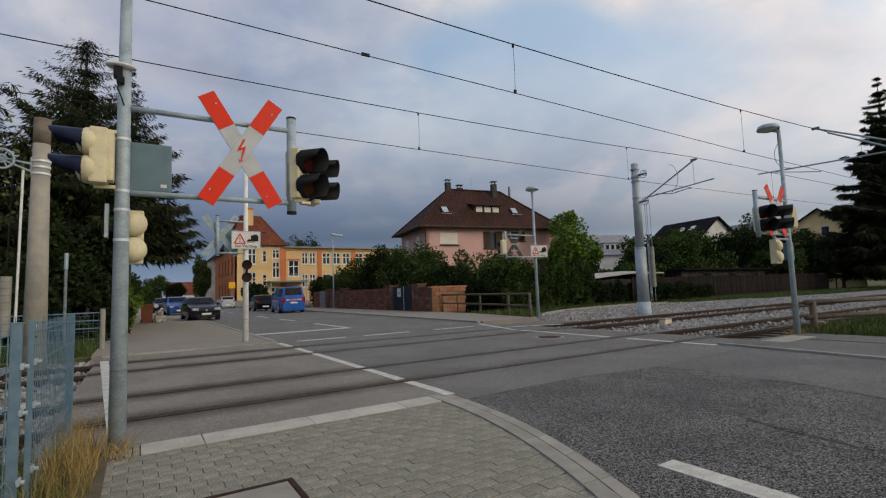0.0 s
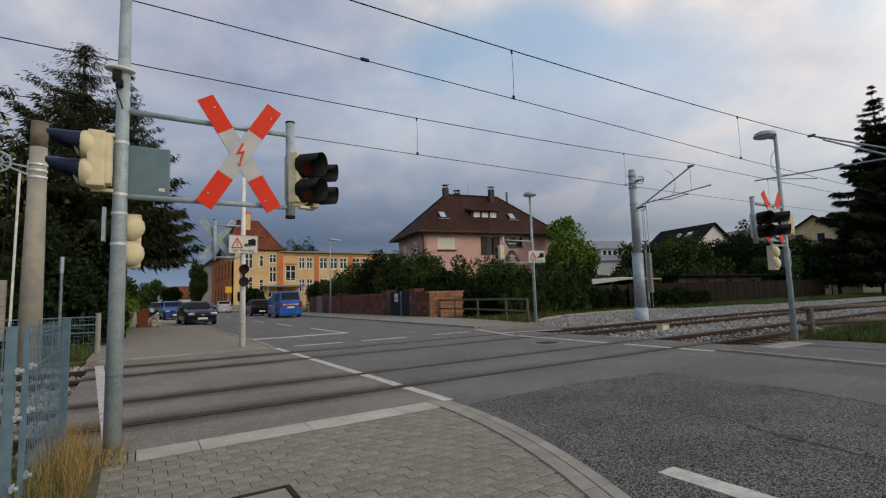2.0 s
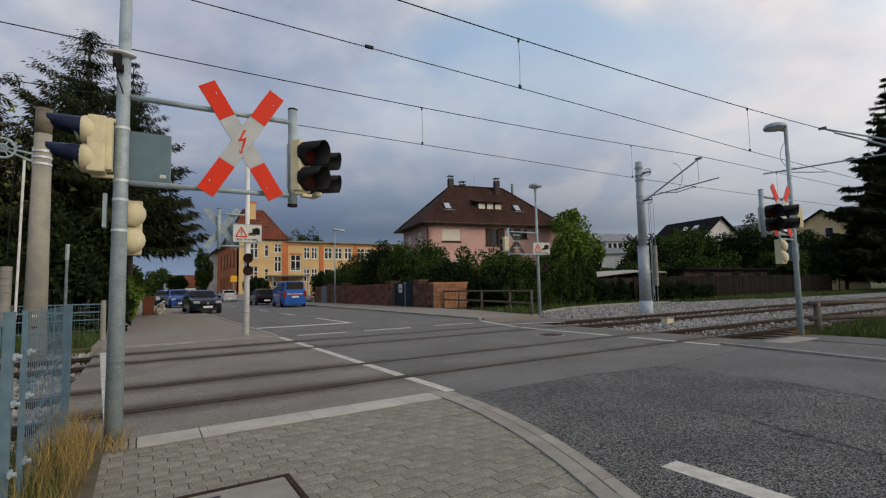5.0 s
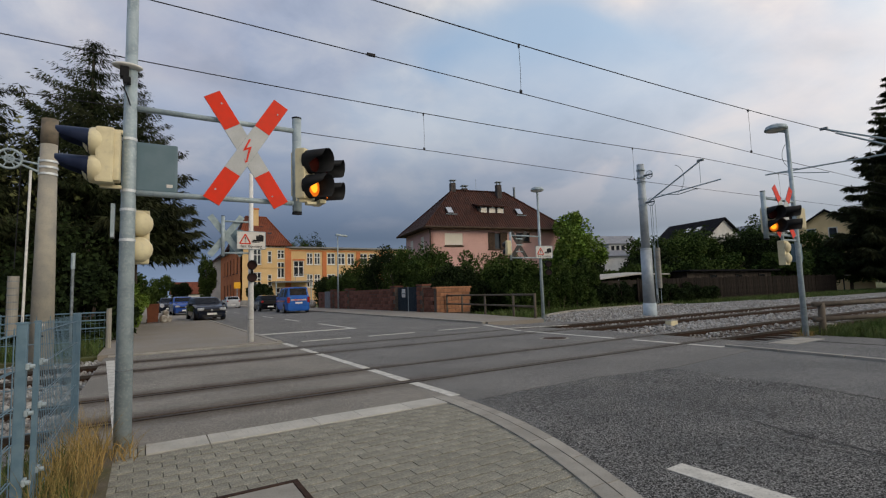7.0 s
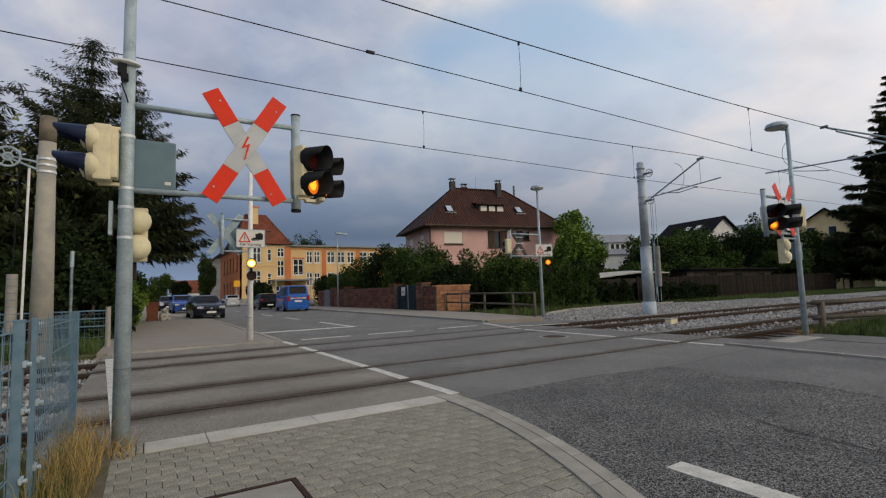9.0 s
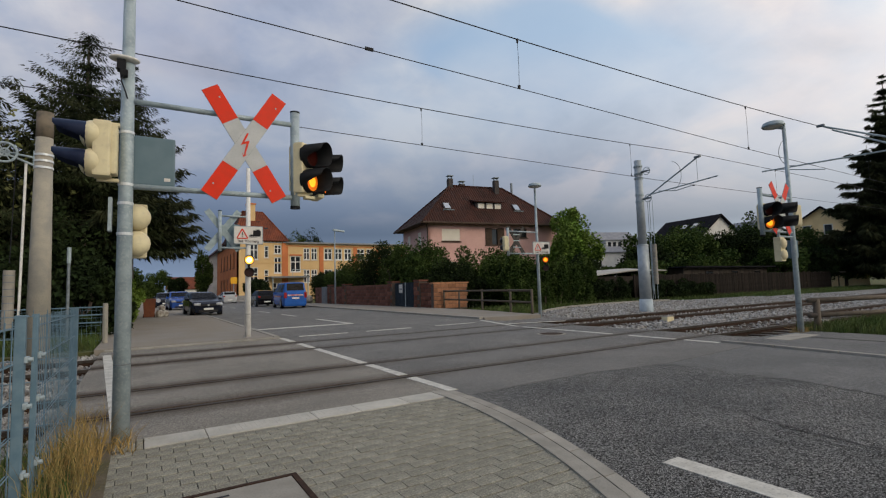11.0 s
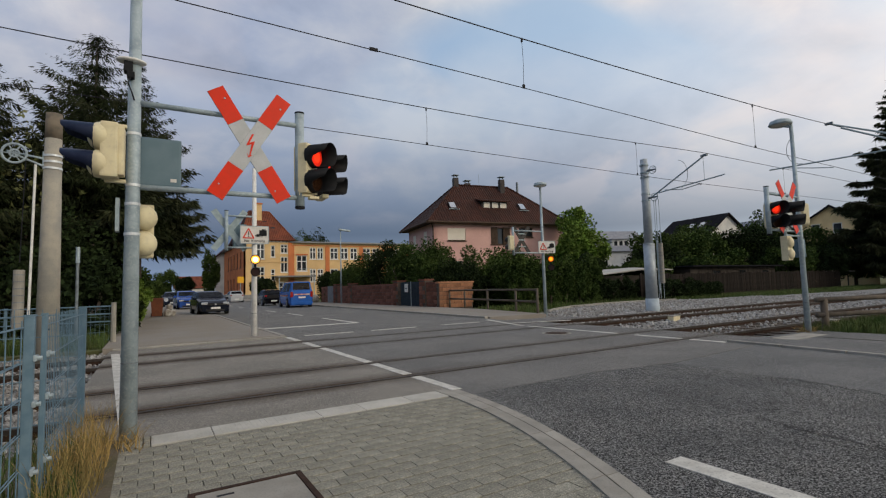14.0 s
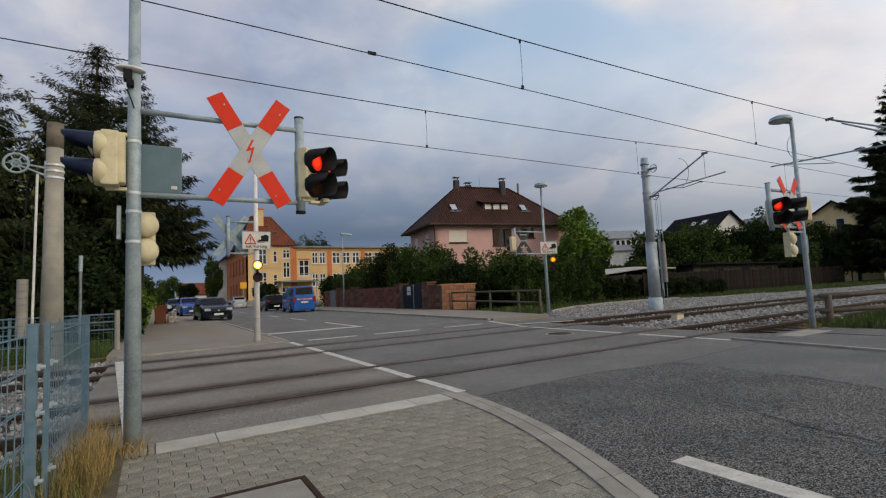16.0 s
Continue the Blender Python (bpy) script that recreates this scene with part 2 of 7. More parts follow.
TACTILE = mat("pale_tactile_slab", (0.50, 0.475, 0.42), 0.85, 0, (0.43, 0.41, 0.36), 4, third=(0.26, 0.25, 0.22), scale2=60, amount2=0.4, bump=0.3, bump_scale=120, per=0.08)
PAINT = mat("worn_road_paint", (0.62, 0.60, 0.54), 0.7, 0, (0.46, 0.44, 0.39), 6, third=(0.20, 0.19, 0.18), scale2=55, amount2=0.5, bump=0.2, bump_scale=120)
RUST = mat("rusty_rail", (0.034, 0.019, 0.013), 0.85, 0.0, (0.055, 0.030, 0.020), 14, third=(0.03, 0.022, 0.018), scale2=60, bump=0.3)
RAIL_HEAD = mat("rail_head_steel", (0.055, 0.045, 0.038), 0.55, 0.1, (0.035, 0.028, 0.023), 10)
TAR = mat("worn_tar_seam", (0.046, 0.045, 0.044), 0.85, 0, (0.075, 0.073, 0.070), 9, bump=0.3)
GROOVE = mat("dark_flange_groove", (0.020, 0.018, 0.016), 0.95, 0, (0.035, 0.03, 0.026), 20, bump=0.3)
GRAVEL = mat("grey_ballast_stone", (0.33, 0.33, 0.32), 0.9, 0, (0.22, 0.20, 0.18), 2.5, bump=0.3, island=0.38)
TRACK_DIRT = mat("oily_track_ballast", (0.085, 0.068, 0.055), 0.95, 0, (0.13, 0.11, 0.09), 5, third=(0.20, 0.19, 0.17), scale2=24, amount2=0.6, bump=1.0, bump_scale=30)
BALLAST = mat("ballast_bed", (0.24, 0.235, 0.225), 0.95, 0, (0.15, 0.14, 0.125), 9, third=(0.40, 0.40, 0.39), scale2=22, amount2=0.7, bump=1.0, bump_scale=28)
SLEEPER = mat("tarred_wood_sleeper", (0.055, 0.043, 0.034), 0.9, 0, (0.085, 0.066, 0.052), 6, bump=0.4, per=0.2)
GRASS = mat("meadow_ground", (0.070, 0.085, 0.030), 0.95, 0, (0.12, 0.11, 0.05), 0.35, third=(0.04, 0.055, 0.02), scale2=6, amount2=0.6, bump=0.8, bump_scale=20)
BLADE = mat("green_grass_blades", (0.058, 0.098, 0.023), 0.8, 0, (0.095, 0.115, 0.038), 1.5, island=0.4)
STRAW = mat("dry_straw_grass", (0.34, 0.23, 0.085), 0.85, 0, (0.22, 0.17, 0.06), 1.8, island=0.4)
AMBER_DARK = mat("unlit_amber_lens", (0.022, 0.009, 0.004), 0.2, 0, (0.032, 0.013, 0.005), 30)
RED_DARK = mat("unlit_red_lens", (0.028, 0.004, 0.003), 0.2, 0, (0.04, 0.006, 0.004), 30)
LENS_BLACK = mat("unlit_dark_lens", (0.035, 0.014, 0.010), 0.12, 0)
AMBER_LIT = mat("lit_amber_lens", (1.0, 0.32, 0.02), glow=1.7)
RED_LIT = mat("lit_red_lens", (1.0, 0.028, 0.008), glow=1.4)
AMBER_RIM, RED_RIM = mat("amber_lens_rim", (0.80, 0.17, 0.01), glow=0.42), mat("red_lens_rim", (0.70, 0.022, 0.008), glow=0.42)
FLASH_LIT = mat("lit_flasher_lens", (1.0, 0.42, 0.05), glow=1.7)
FLASH_CORE = mat("lit_flasher_core", (1.0, 0.72, 0.30), glow=4.5)
HEAD_LIT = mat("lit_headlamp", (1.0, 0.95, 0.82), glow=6.0)
RUBBER = mat("black_rubber", (0.02, 0.02, 0.02), 0.85, 0, (0.035, 0.034, 0.032), 20)


# ---- builders ----
def part(name, bm, material, parent=None, label="", smooth=False):
    me = bpy.data.meshes.new(name)
    bm.normal_update()
    bm.to_mesh(me)
    bm.free()
    me.materials.append(material)
    if smooth:
        me.shade_smooth()
    ob = new(name, me)
    ob.parent = parent
    if label:
        ob["label"] = label
    return ob


def thing(name, label, category, m=None, group="", kind=""):
    ob = new(name)
    ob.empty_display_size = 0.2
    if m is not None:
        ob.matrix_basis = m
    return tagged(ob, label, category, group, kind)


def solid(name, bm, material, label, category="", group="", kind="", smooth=False):
    return tagged(part(name, bm, material, None, "", smooth), label, category, group, kind)


def box(bm, c, s, m=None, bevel=0.0):
    t = Matrix.Translation(c) @ Matrix.Diagonal((*s, 1))
    if m is not None:
        t = m @ t
    vs = bmesh.ops.create_cube(bm, size=1.0, matrix=t)["verts"]
    if bevel:
        es = list({e for v in vs for e in v.link_edges})
        bmesh.ops.bevel(bm, geom=es, offset=bevel, segments=2, affect="EDGES", profile=0.7)
    return bm


def span(bm, x0, x1, y0, y1, z0, z1, m=None, bevel=0.0):
    return box(bm, ((x0 + x1) / 2, (y0 + y1) / 2, (z0 + z1) / 2), (x1 - x0, y1 - y0, z1 - z0), m, bevel)


def rod(bm, a, b, r0, r1=None, seg=12, caps=True):
    a, b = Vector(a), Vector(b)
    t = Matrix.Translation((a + b) / 2) @ (b - a).to_track_quat("Z", "Y").to_matrix().to_4x4()
    bmesh.ops.create_cone(bm, cap_ends=caps, segments=seg, radius1=r0, radius2=r0 if r1 is None else r1, depth=(b - a).length, matrix=t)
    return bm


def ball(bm, c, s, seg=16):
    bmesh.ops.create_uvsphere(bm, u_segments=seg, v_segments=seg // 2, radius=1.0, matrix=Matrix.Translation(c) @ Matrix.Diagonal((*s, 1)))
    return bm


def loop_tube(bm, points, r, seg=6):
    for a, b in zip(points, points[1:]):
        rod(bm, a, b, r, r, seg, False)
    return bm


def B():
    return bmesh.new()


def raw(name, verts, faces, material, parent=None, label=""):
    me = bpy.data.meshes.new(name)
    me.from_pydata(verts.tolist() if hasattr(verts, "tolist") else verts, [], faces.tolist() if hasattr(faces, "tolist") else faces)
    me.materials.append(material)
    ob = new(name, me)
    ob.parent = parent
    if label:
        ob["label"] = label
    return ob


def polygon(bm, pts, z0, z1):
    """A flat slab over an outline."""
    top = [bm.verts.new((x, y, z1)) for x, y in pts]
    low = [bm.verts.new((x, y, z0)) for x, y in pts]
    bm.faces.new(top)
    bm.faces.new(low[::-1])
    for i in range(len(pts)):
        j = (i + 1) % len(pts)
        bm.faces.new((top[i], low[i], low[j], top[j]))
    bmesh.ops.recalc_face_normals(bm, faces=bm.faces[:])
    return bm


# ---- ground, roads, railway bed ----
RAILS = (6.25, 7.75, 10.55, 12.05)
ground = solid("ground", span(B(), -1500, 1500, -600, 1500, -0.5, -0.22), GRASS, "rough meadow ground reaching the horizon", "ground", kind="structure")


def kerb_x(y):
    if y >= 5.0:
        return 3.21
    if y >= 1.5:
        return 3.21 - 0.073 * (5.0 - y) ** 2
    return 2.316 - 0.511 * (1.5 - y) + 0.05 * (1.5 - y) ** 2


def build_roads():
    near = [(kerb_x(y), y) for y in np.linspace(-4.5, 4.72, 20)] + [(5.3, 4.78), (6.72, 4.56), (6.66, 3.5), (6.74, 2.9), (6.6, 2.2), (6.3, 1.5), (6.0, -6), (6.0, -60), (-30, -60), (-30, -4.5)]
    solid("road", polygon(B(), near, -0.3, 0.0), ASPHALT, "dark coarse-grained asphalt road with tar seams", "road", kind="structure")
    lane = [(6.73, 4.56), (10.4, 4.86), (10.4, 3.2), (10.2, -6), (10.2, -60), (6.01, -60), (6.01, -6), (6.31, 1.5), (6.61, 2.2), (6.75, 2.9), (6.67, 3.5)]
    solid("road", polygon(B(), lane, -0.3, -0.002), ASPHALT_LANE, "smoother grey asphalt lane beside the dark patch", "road", kind="structure")
    # the level crossing's surface lies in strips between the rails
    edges = [5.13] + [y + d for y in RAILS for d in (-0.095, 0.095)] + [13.45]
    x0, x1 = -0.75, 10.6
    for i in range(0, len(edges), 2):
        a, b = edges[i], edges[i + 1]
        solid("crossing_surface", span(B(), x0, 3.198, a, b, -0.3, 0.0), ASPHALT_FINE, "worn brownish asphalt strip of the footway crossing", "road", kind="structure")
        bm = B()
        if i == 0:
            polygon(bm, [(3.202, a), (3.212, 4.72), (5.3, 4.79), (6.72, 4.57), (10.4, 4.87), (10.9, 5.30), (10.9, b), (3.202, b)], -0.3, 0.0)
        else:
            span(bm, 3.202, 10.95 if i < 8 else 13.2, a, b, -0.3, 0.0)
        solid("crossing_surface", bm, ASPHALT_TRACK, "worn grey asphalt strip between crossing rails", "road", kind="structure")
    far = [(3.2, 13.47), (10.7, 13.47), (10.75, 14.8), (11.0, 24), (11.2, 60), (11.4, 140), (3.0, 140), (3.2, 40)]
    solid("road", polygon(B(), far, -0.3, 0.0), ASPHALT_TRACK, "grey worn asphalt road beyond the railway crossing", "road", kind="structure")
    solid("pavement", span(B(), -0.9, 3.05, 13.75, 140, -0.3, 0.04), ASPHALT_WALK, "brownish asphalt footpath beside the road", "pavement", kind="structure")
    right = [(10.95, 14.8), (13.3, 14.3), (14.3, 20), (14.3, 140), (11.55, 140), (11.35, 60), (11.15, 24)]
    solid("pavement", polygon(B(), right, -0.3, 0.06), ASPHALT_WALK, "asphalt footpath in front of the brick garden wall", "pavement", kind="structure")
    solid("pavement", polygon(B(), [(9.84, 5.30), (9.70, 4.2), (9.53, 2.84), (8.59, -5), (12.2, -5), (12.6, 3.2), (12.7, 5.05)], -0.3, 0.03), ASPHALT_LANE, "patched asphalt footpath beside the railway", "pavement", kind="structure")


build_roads()


def build_rails():
    for y in RAILS:
        t = thing("rail", "rusty steel railway rail set flush into the crossing", "rail", pose(0, y, 0), "rails of the two tracks", "structure")
        bm = B()
        span(bm, -60, 230, -0.034, 0.034, -0.05, 0.0)
        part("rail_head", bm, RAIL_HEAD, t)
        bm = B()
        span(bm, -60, 230, -0.012, 0.012, -0.16, -0.05)
        span(bm, -60, 230, -0.07, 0.07, -0.175, -0.15)
        part("rail_web", bm, RUST, t)
        part("flange_groove", span(B(), -0.74, 10.94, -0.094, 0.094, -0.06, -0.035), GROOVE, t)


build_rails()


# ---- signal gantries ----
SWITCHES = []


def signal_head(parent, at, turn, r=0.105, gap=0.26, hood=0.22, hood_mat=BLACK, lamps=("red", "amber"), live=True, notch=(228, 50, 0.86), body=CREAM):
    """A two-lamp head facing local -y, turned about the vertical."""
    m = pose(*at, 0, 0, turn)
    bm = B()
    box(bm, (0, 0.10, 0), (1.9 * r, 0.13, 2 * gap), m, 0.02)
    box(bm, (0, 0.18, 0), (1.5 * r, 0.06, 1.8 * gap), m, 0.02)
    head = part("signal_head", bm, body, parent, "cream signal housing" if body is CREAM else "black signal housing")
    for i, colour in enumerate(lamps):
        z = gap * (0.5 - i)
        bm = B()
        seg = 28
        for k in range(seg):
            # hood: a tube with a wide notch cut back on one side
            rings = []
            for a in (2 * math.pi * k / seg, 2 * math.pi * (k + 1) / seg):
                off = (math.degrees(a) - notch[0] + 180) % 360 - 180
                d = hood * max(0.08, (1.0 - notch[2] * math.exp(-(off / notch[1]) ** 6)) * (0.94 + 0.06 * math.sin(a)))
                for rr, dd in ((r * 1.13, 0.05), (r * 1.10, -d), (r * 1.07, -d), (r * 1.07, 0.05)):
                    rings.append(m @ Vector((rr * math.cos(a), dd, z + rr * math.sin(a))))
            v = [bm.verts.new(p) for p in rings]
            for q in range(3):
                bm.faces.new((v[q], v[q + 1], v[q + 5], v[q + 4]))
        bmesh.ops.remove_doubles(bm, verts=bm.verts[:], dist=0.0005)
        part("hood", bm, hood_mat, head, "dark sun hood", True)
        part("bezel", rod(B(), m @ Vector((0, 0.012, z)), m @ Vector((0, 0.055, z)), r * 1.12, r * 1.12, 28), hood_mat, head)
        bm = B()
        rod(bm, (0, -0.003, 0), (0, 0.006, 0), r * 0.97, r * 0.97, 28)
        bm.normal_update()
        bmesh.ops.inset_individual(bm, faces=[f for f in bm.faces if abs(f.normal.y) > 0.9 and f.calc_center_median().y > 0], thickness=r * 0.36, depth=0.0)
        dark, lit, rim = {"red": (RED_DARK, RED_LIT, RED_RIM), "amber": (AMBER_DARK, AMBER_LIT, AMBER_RIM)}[colour]
        lens = part("lens", bm, dark, head, "round coloured signal lens", True)
        lens.data.materials.append(lit)
        lens.data.materials.append(rim)
        for f in lens.data.polygons:
            f.use_smooth = False
            if f.normal.y > 0.9:
                f.material_index = 1 if len(f.vertices) > 4 else 2
        lens.matrix_basis = m @ pose(0, -0.012, z)
        if live:
            SWITCHES.append((lens, colour, lens.matrix_basis.copy()))
    return head


def cross_blades(parent, c, w=0.76, h=1.14, front=True, back=SIGN_BACK):
    """A St Andrew's cross in the xz plane, its face towards -y."""
    ang = math.atan2(w - 0.12, h - 0.1)
    length = math.hypot(w - 0.14, h - 0.06)
    for s, dy in ((1, 0.0), (-1, -0.012)):
        m = pose(*c) @ pose(0, dy, 0, 0, -s * math.degrees(ang), 0)
        e = length * 0.29
        blade = part("cross_blade", box(B(), (0, 0, 0), (0.165, 0.008, length), m, 0.002), back, parent, "grey metal back of a crossing sign blade")
        if not front:
            continue
        part("white_face", box(B(), (0, -0.0055, 0), (0.161, 0.004, length - 2 * e), m), CROSS_WHITE, blade, "white reflective film")
        for q in (1, -1):
            part("red_tip", box(B(), (0, -0.0055, q * (length - e) / 2), (0.161, 0.004, e - 0.006), m), RED_FILM, blade, "red reflective film")
            part("bolt", box(B(), (0.03 * q, -0.010, q * (length / 2 - 0.12)), (0.014, 0.006, 0.014), m), STEEL, blade)
    if front:
        bm = B()
        pts = [(0.012, 0.115), (-0.045, -0.01), (0.008, 0.012), (-0.016, -0.115), (-0.034, -0.085), (-0.020, -0.128), (0.016, -0.098), (-0.004, -0.105), (0.038, 0.045), (-0.012, 0.022), (0.030, 0.115)]
        vs = [bm.verts.new((c[0] + x, c[1] - 0.026, c[2] + z)) for x, z in pts]
        bmesh.ops.triangle_fill(bm, edges=[bm.edges.new((vs[i], vs[(i + 1) % len(vs)])) for i in range(len(vs))], use_beauty=True)
        bmesh.ops.solidify(bm, geom=bm.faces[:], thickness=0.003)
        part("lightning_arrow", bm, RED_FILM, parent, "red lightning arrow for overhead line voltage")


def clamps(parent, r, zs):
    for z in zs:
        part("pole_clamp", rod(B(), (0, 0, z - 0.012), (0, 0, z + 0.012), r * (1 - 0.4 * (z + 0.3) / 5.2) + 0.005, None, 20), BAND, parent, "bright steel band")


def gantry_frame(t, sign, reach, z_hi, z_lo, pole_h, r, pole_mat=STEEL, end_top=None):
    pole = part("pole", rod(B(), (0, 0, -0.3), (0, 0, pole_h), r, r * 0.60, 24), pole_mat, t, "galvanised tubular pole", True)
    part("pole_seam", rod(B(), (0, 0, 0.655), (0, 0, 0.665), r * 0.945, None, 24), STEEL_DARK, pole)
    for z in (z_hi, z_lo):
        part("arm", rod(B(), (0, 0, z), (sign * reach, 0, z), 0.026, None, 14), STEEL, t, "horizontal steel arm", True)
    part("end_post", rod(B(), (sign * reach, 0, z_lo - 0.09), (sign * reach, 0, z_hi + 0.13), 0.047, None, 18), STEEL, t, "short vertical end post", True)
    part("post_cap", rod(B(), (sign * reach, 0, z_lo - 0.115), (sign * reach, 0, z_lo - 0.09), 0.050, None, 18), BLACK, t)
    part("post_cap", rod(B(), (sign * reach, 0, z_hi + 0.13), (sign * reach, 0, z_hi + 0.145), 0.050, None, 18), BLACK, t)
    return pole


def gantry_near():
    t = thing("crossing_signal", "galvanised level crossing gantry with red and white cross and hooded lights", "railway signal", pose(-0.14, 5.12, 0), "level crossing signals")
    gantry_frame(t, 1, 1.49, 3.0, 2.22, 4.9, 0.070)
    cross_blades(t, (0.985, -0.06, 2.705))
    signal_head(t, (1.635, -0.07, 2.535), 42, 0.112, 0.268, 0.205)
    signal_head(t, (1.875, 0.28, 2.56), 56, 0.090, 0.262, 0.23, notch=(226, 50, 0.8), body=BLACK)
    for c, s in (((1.55, -0.02, 2.26), (0.16, 0.05, 0.05)), ((1.62, -0.05, 2.22), (0.10, 0.09, 0.03)), ((1.76, 0.10, 2.26), (0.07, 0.25, 0.04))):
        part("head_bracket", box(B(), c, s, None, 0.008), CREAM, t, "cream mounting bracket")
    clamps(t, 0.070, (1.79, 2.06, 2.23, 2.70))
    # side head facing along the track
    signal_head(t, (-0.27, -0.10, 2.50), -92, 0.098, 0.24, 0.24, NAVY, ("red", "amber"), False, (270, 88, 0.95))
    for z in (2.62, 2.38):
        part("lamp_dome", ball(B(), (-0.245, -0.10, z), (0.09, 0.126, 0.122)), CREAM, t, "rounded cream lamp housing", True)
    for z in (2.745, 2.25):
        part("head_bracket", box(B(), (-0.13, -0.05, z), (0.16, 0.05, 0.03), None, 0.006), CREAM, t)
    # relay box behind the pole
    bx = part("relay_box", box(B(), (0.185, 0.12, 2.475), (0.40, 0.16, 0.46), None, 0.02), BOX_BLUE, t, "blue-grey signal equipment housing")
    part("sticker", box(B(), (0.32, 0.037, 2.31), (0.05, 0.003, 0.03)), WHITE_FILM, bx, "small white pictogram sticker")
    # rear flasher, its domed backs towards the camera
    fl = part("rear_flasher", box(B(), (0.09, 0.20, 1.84), (0.16, 0.10, 0.50), None, 0.02), CREAM, t, "cream flasher seen from behind")
    for z in (1.96, 1.72):
        part("dome", ball(B(), (0.085, 0.13, z), (0.115, 0.10, 0.118)), CREAM, fl, "", True)
    part("side_plate", box(B(), (-0.115, 0.10, 1.97), (0.03, 0.12, 0.30), None, 0.004), STEEL, t)
    # detector disc above the arm
    d = part("detector_disc", ball(B(), (-0.03, -0.03, 3.365), (0.122, 0.085, 0.026), 24), WHITE_POLE, t, "flat white detector disc", True)
    bm = B()
    box(bm, (-0.05, -0.04, 3.30), (0.07, 0.09, 0.10), None, 0.01)
    box(bm, (-0.03, -0.06, 3.22), (0.06, 0.08, 0.06), None, 0.01)
    part("bracket", bm, BLACK, d)
    part("cable", loop_tube(B(), [(-0.03, -0.09, 3.20), (-0.05, -0.10, 3.14), (-0.02, -0.085, 3.06), (0.0, -0.055, 3.0)], 0.006), BLACK, t)


gantry_near()


def warning_sign(parent, c, w=0.74, h=0.48, tilt=0.0):
    m = pose(*c, 0, 0, tilt)
    s = part("warning_sign", box(B(), (0, 0, 0), (w, 0.02, h), m, 0.006), WHITE_FILM, parent, "white sign with warning triangle and locomotive")
    bm = B()
    for a, b in (((-w / 2, -h / 2), (w / 2, -h / 2)), ((-w / 2, h / 2), (w / 2, h / 2)), ((-w / 2, -h / 2), (-w / 2, h / 2)), ((w / 2, -h / 2), (w / 2, h / 2))):
        rod(bm, m @ Vector((a[0], -0.006, a[1])), m @ Vector((b[0], -0.006, b[1])), 0.011, None, 6)
    part("sign_frame", bm, STEEL, s)
    bm = B()
    tri = [(-0.30, -0.09), (-0.02, -0.09), (-0.16, 0.17)]
    for i in range(3):
        a, b = tri[i], tri[(i + 1) % 3]
        rod(bm, m @ Vector((a[0], -0.013, a[1])), m @ Vector((b[0], -0.013, b[1])), 0.015, None, 6)
    part("warning_triangle", bm, RED_FILM, s, "red triangle outline")
    bm = B()
    box(bm, (-0.16, -0.013, 0.04), (0.018, 0.006, 0.10), m)
    box(bm, (-0.16, -0.013, -0.045), (0.020, 0.006, 0.022), m)
    part("exclamation_mark", bm, BLACK, s)
    bm = B()
    box(bm, (0.22, -0.013, 0.07), (0.20, 0.006, 0.13), m, 0.002)
    box(bm, (0.18, -0.013, -0.005), (0.27, 0.006, 0.05), m, 0.002)
    box(bm, (0.06, -0.013, -0.02), (0.10, 0.006, 0.025), m)
    box(bm, (0.24, -0.013, 0.15), (0.10, 0.006, 0.025), m)
    box(bm, (0.12, -0.013, -0.05), (0.20, 0.006, 0.016), m)
    part("locomotive_symbol", bm, BLACK, s)
    cu = bpy.data.curves.new("lettering", "FONT")
    cu.body, cu.size, cu.align_x, cu.extrude = "hat Vorrang", 0.115, "CENTER", 0.002
    cu.materials.append(BLACK)
    tx = new("lettering", cu)
    tx.parent = s
    tx.matrix_basis = m @ pose(0, -0.015, -0.20, 90, 0, 0)
    return s


def flasher(parent, c, r=0.115, gap=0.31, turn=0.0, lit=FLASH_LIT):
    m = pose(*c, 0, 0, turn)
    bm = B()
    for i in (0, 1):
        rod(bm, m @ Vector((0, -0.05, -gap * i)), m @ Vector((0, 0.05, -gap * i)), r * 1.12, r * 1.05, 24)
    box(bm, (0, 0.04, -gap / 2), (0.06, 0.05, gap), m)
    f = part("flasher", bm, BLACK, parent, "pair of round black flashing lamps")
    for i in (0, 1):
        lens = part("lens", rod(rod(B(), (0, -0.004, 0), (0, 0.004, 0), r * 0.96, None, 24), (0, 0.0, 0), (0, 0.007, 0), r * 0.62, None, 24), LENS_BLACK, f, "round amber flasher lens")
        lens.data.materials.append(lit)
        lens.data.materials.append(FLASH_CORE if lit is FLASH_LIT else AMBER_LIT)
        for p in lens.data.polygons:
            if p.normal.y > 0.9:
                p.material_index = 2 if p.center.y > 0.005 else 1
        lens.matrix_basis = m @ pose(0, -0.058, -gap * i)
        SWITCHES.append((lens, ("upper", "lower")[i], lens.matrix_basis.copy()))
        bm = B()
        for k in range(12):
            a, b = math.pi * k / 12, math.pi * (k + 1) / 12
            v = [bm.verts.new(m @ Vector((r * 1.08 * math.cos(q), d, r * 1.08 * math.sin(q) - gap * i))) for q in (a, b) for d in (-0.05, -0.16)]
            bm.faces.new((v[0], v[1], v[3], v[2]))
        bmesh.ops.remove_doubles(bm, verts=bm.verts[:], dist=0.001)
        bmesh.ops.solidify(bm, geom=bm.faces[:], thickness=0.006)
        part("hood", bm, BLACK, f)
    return f


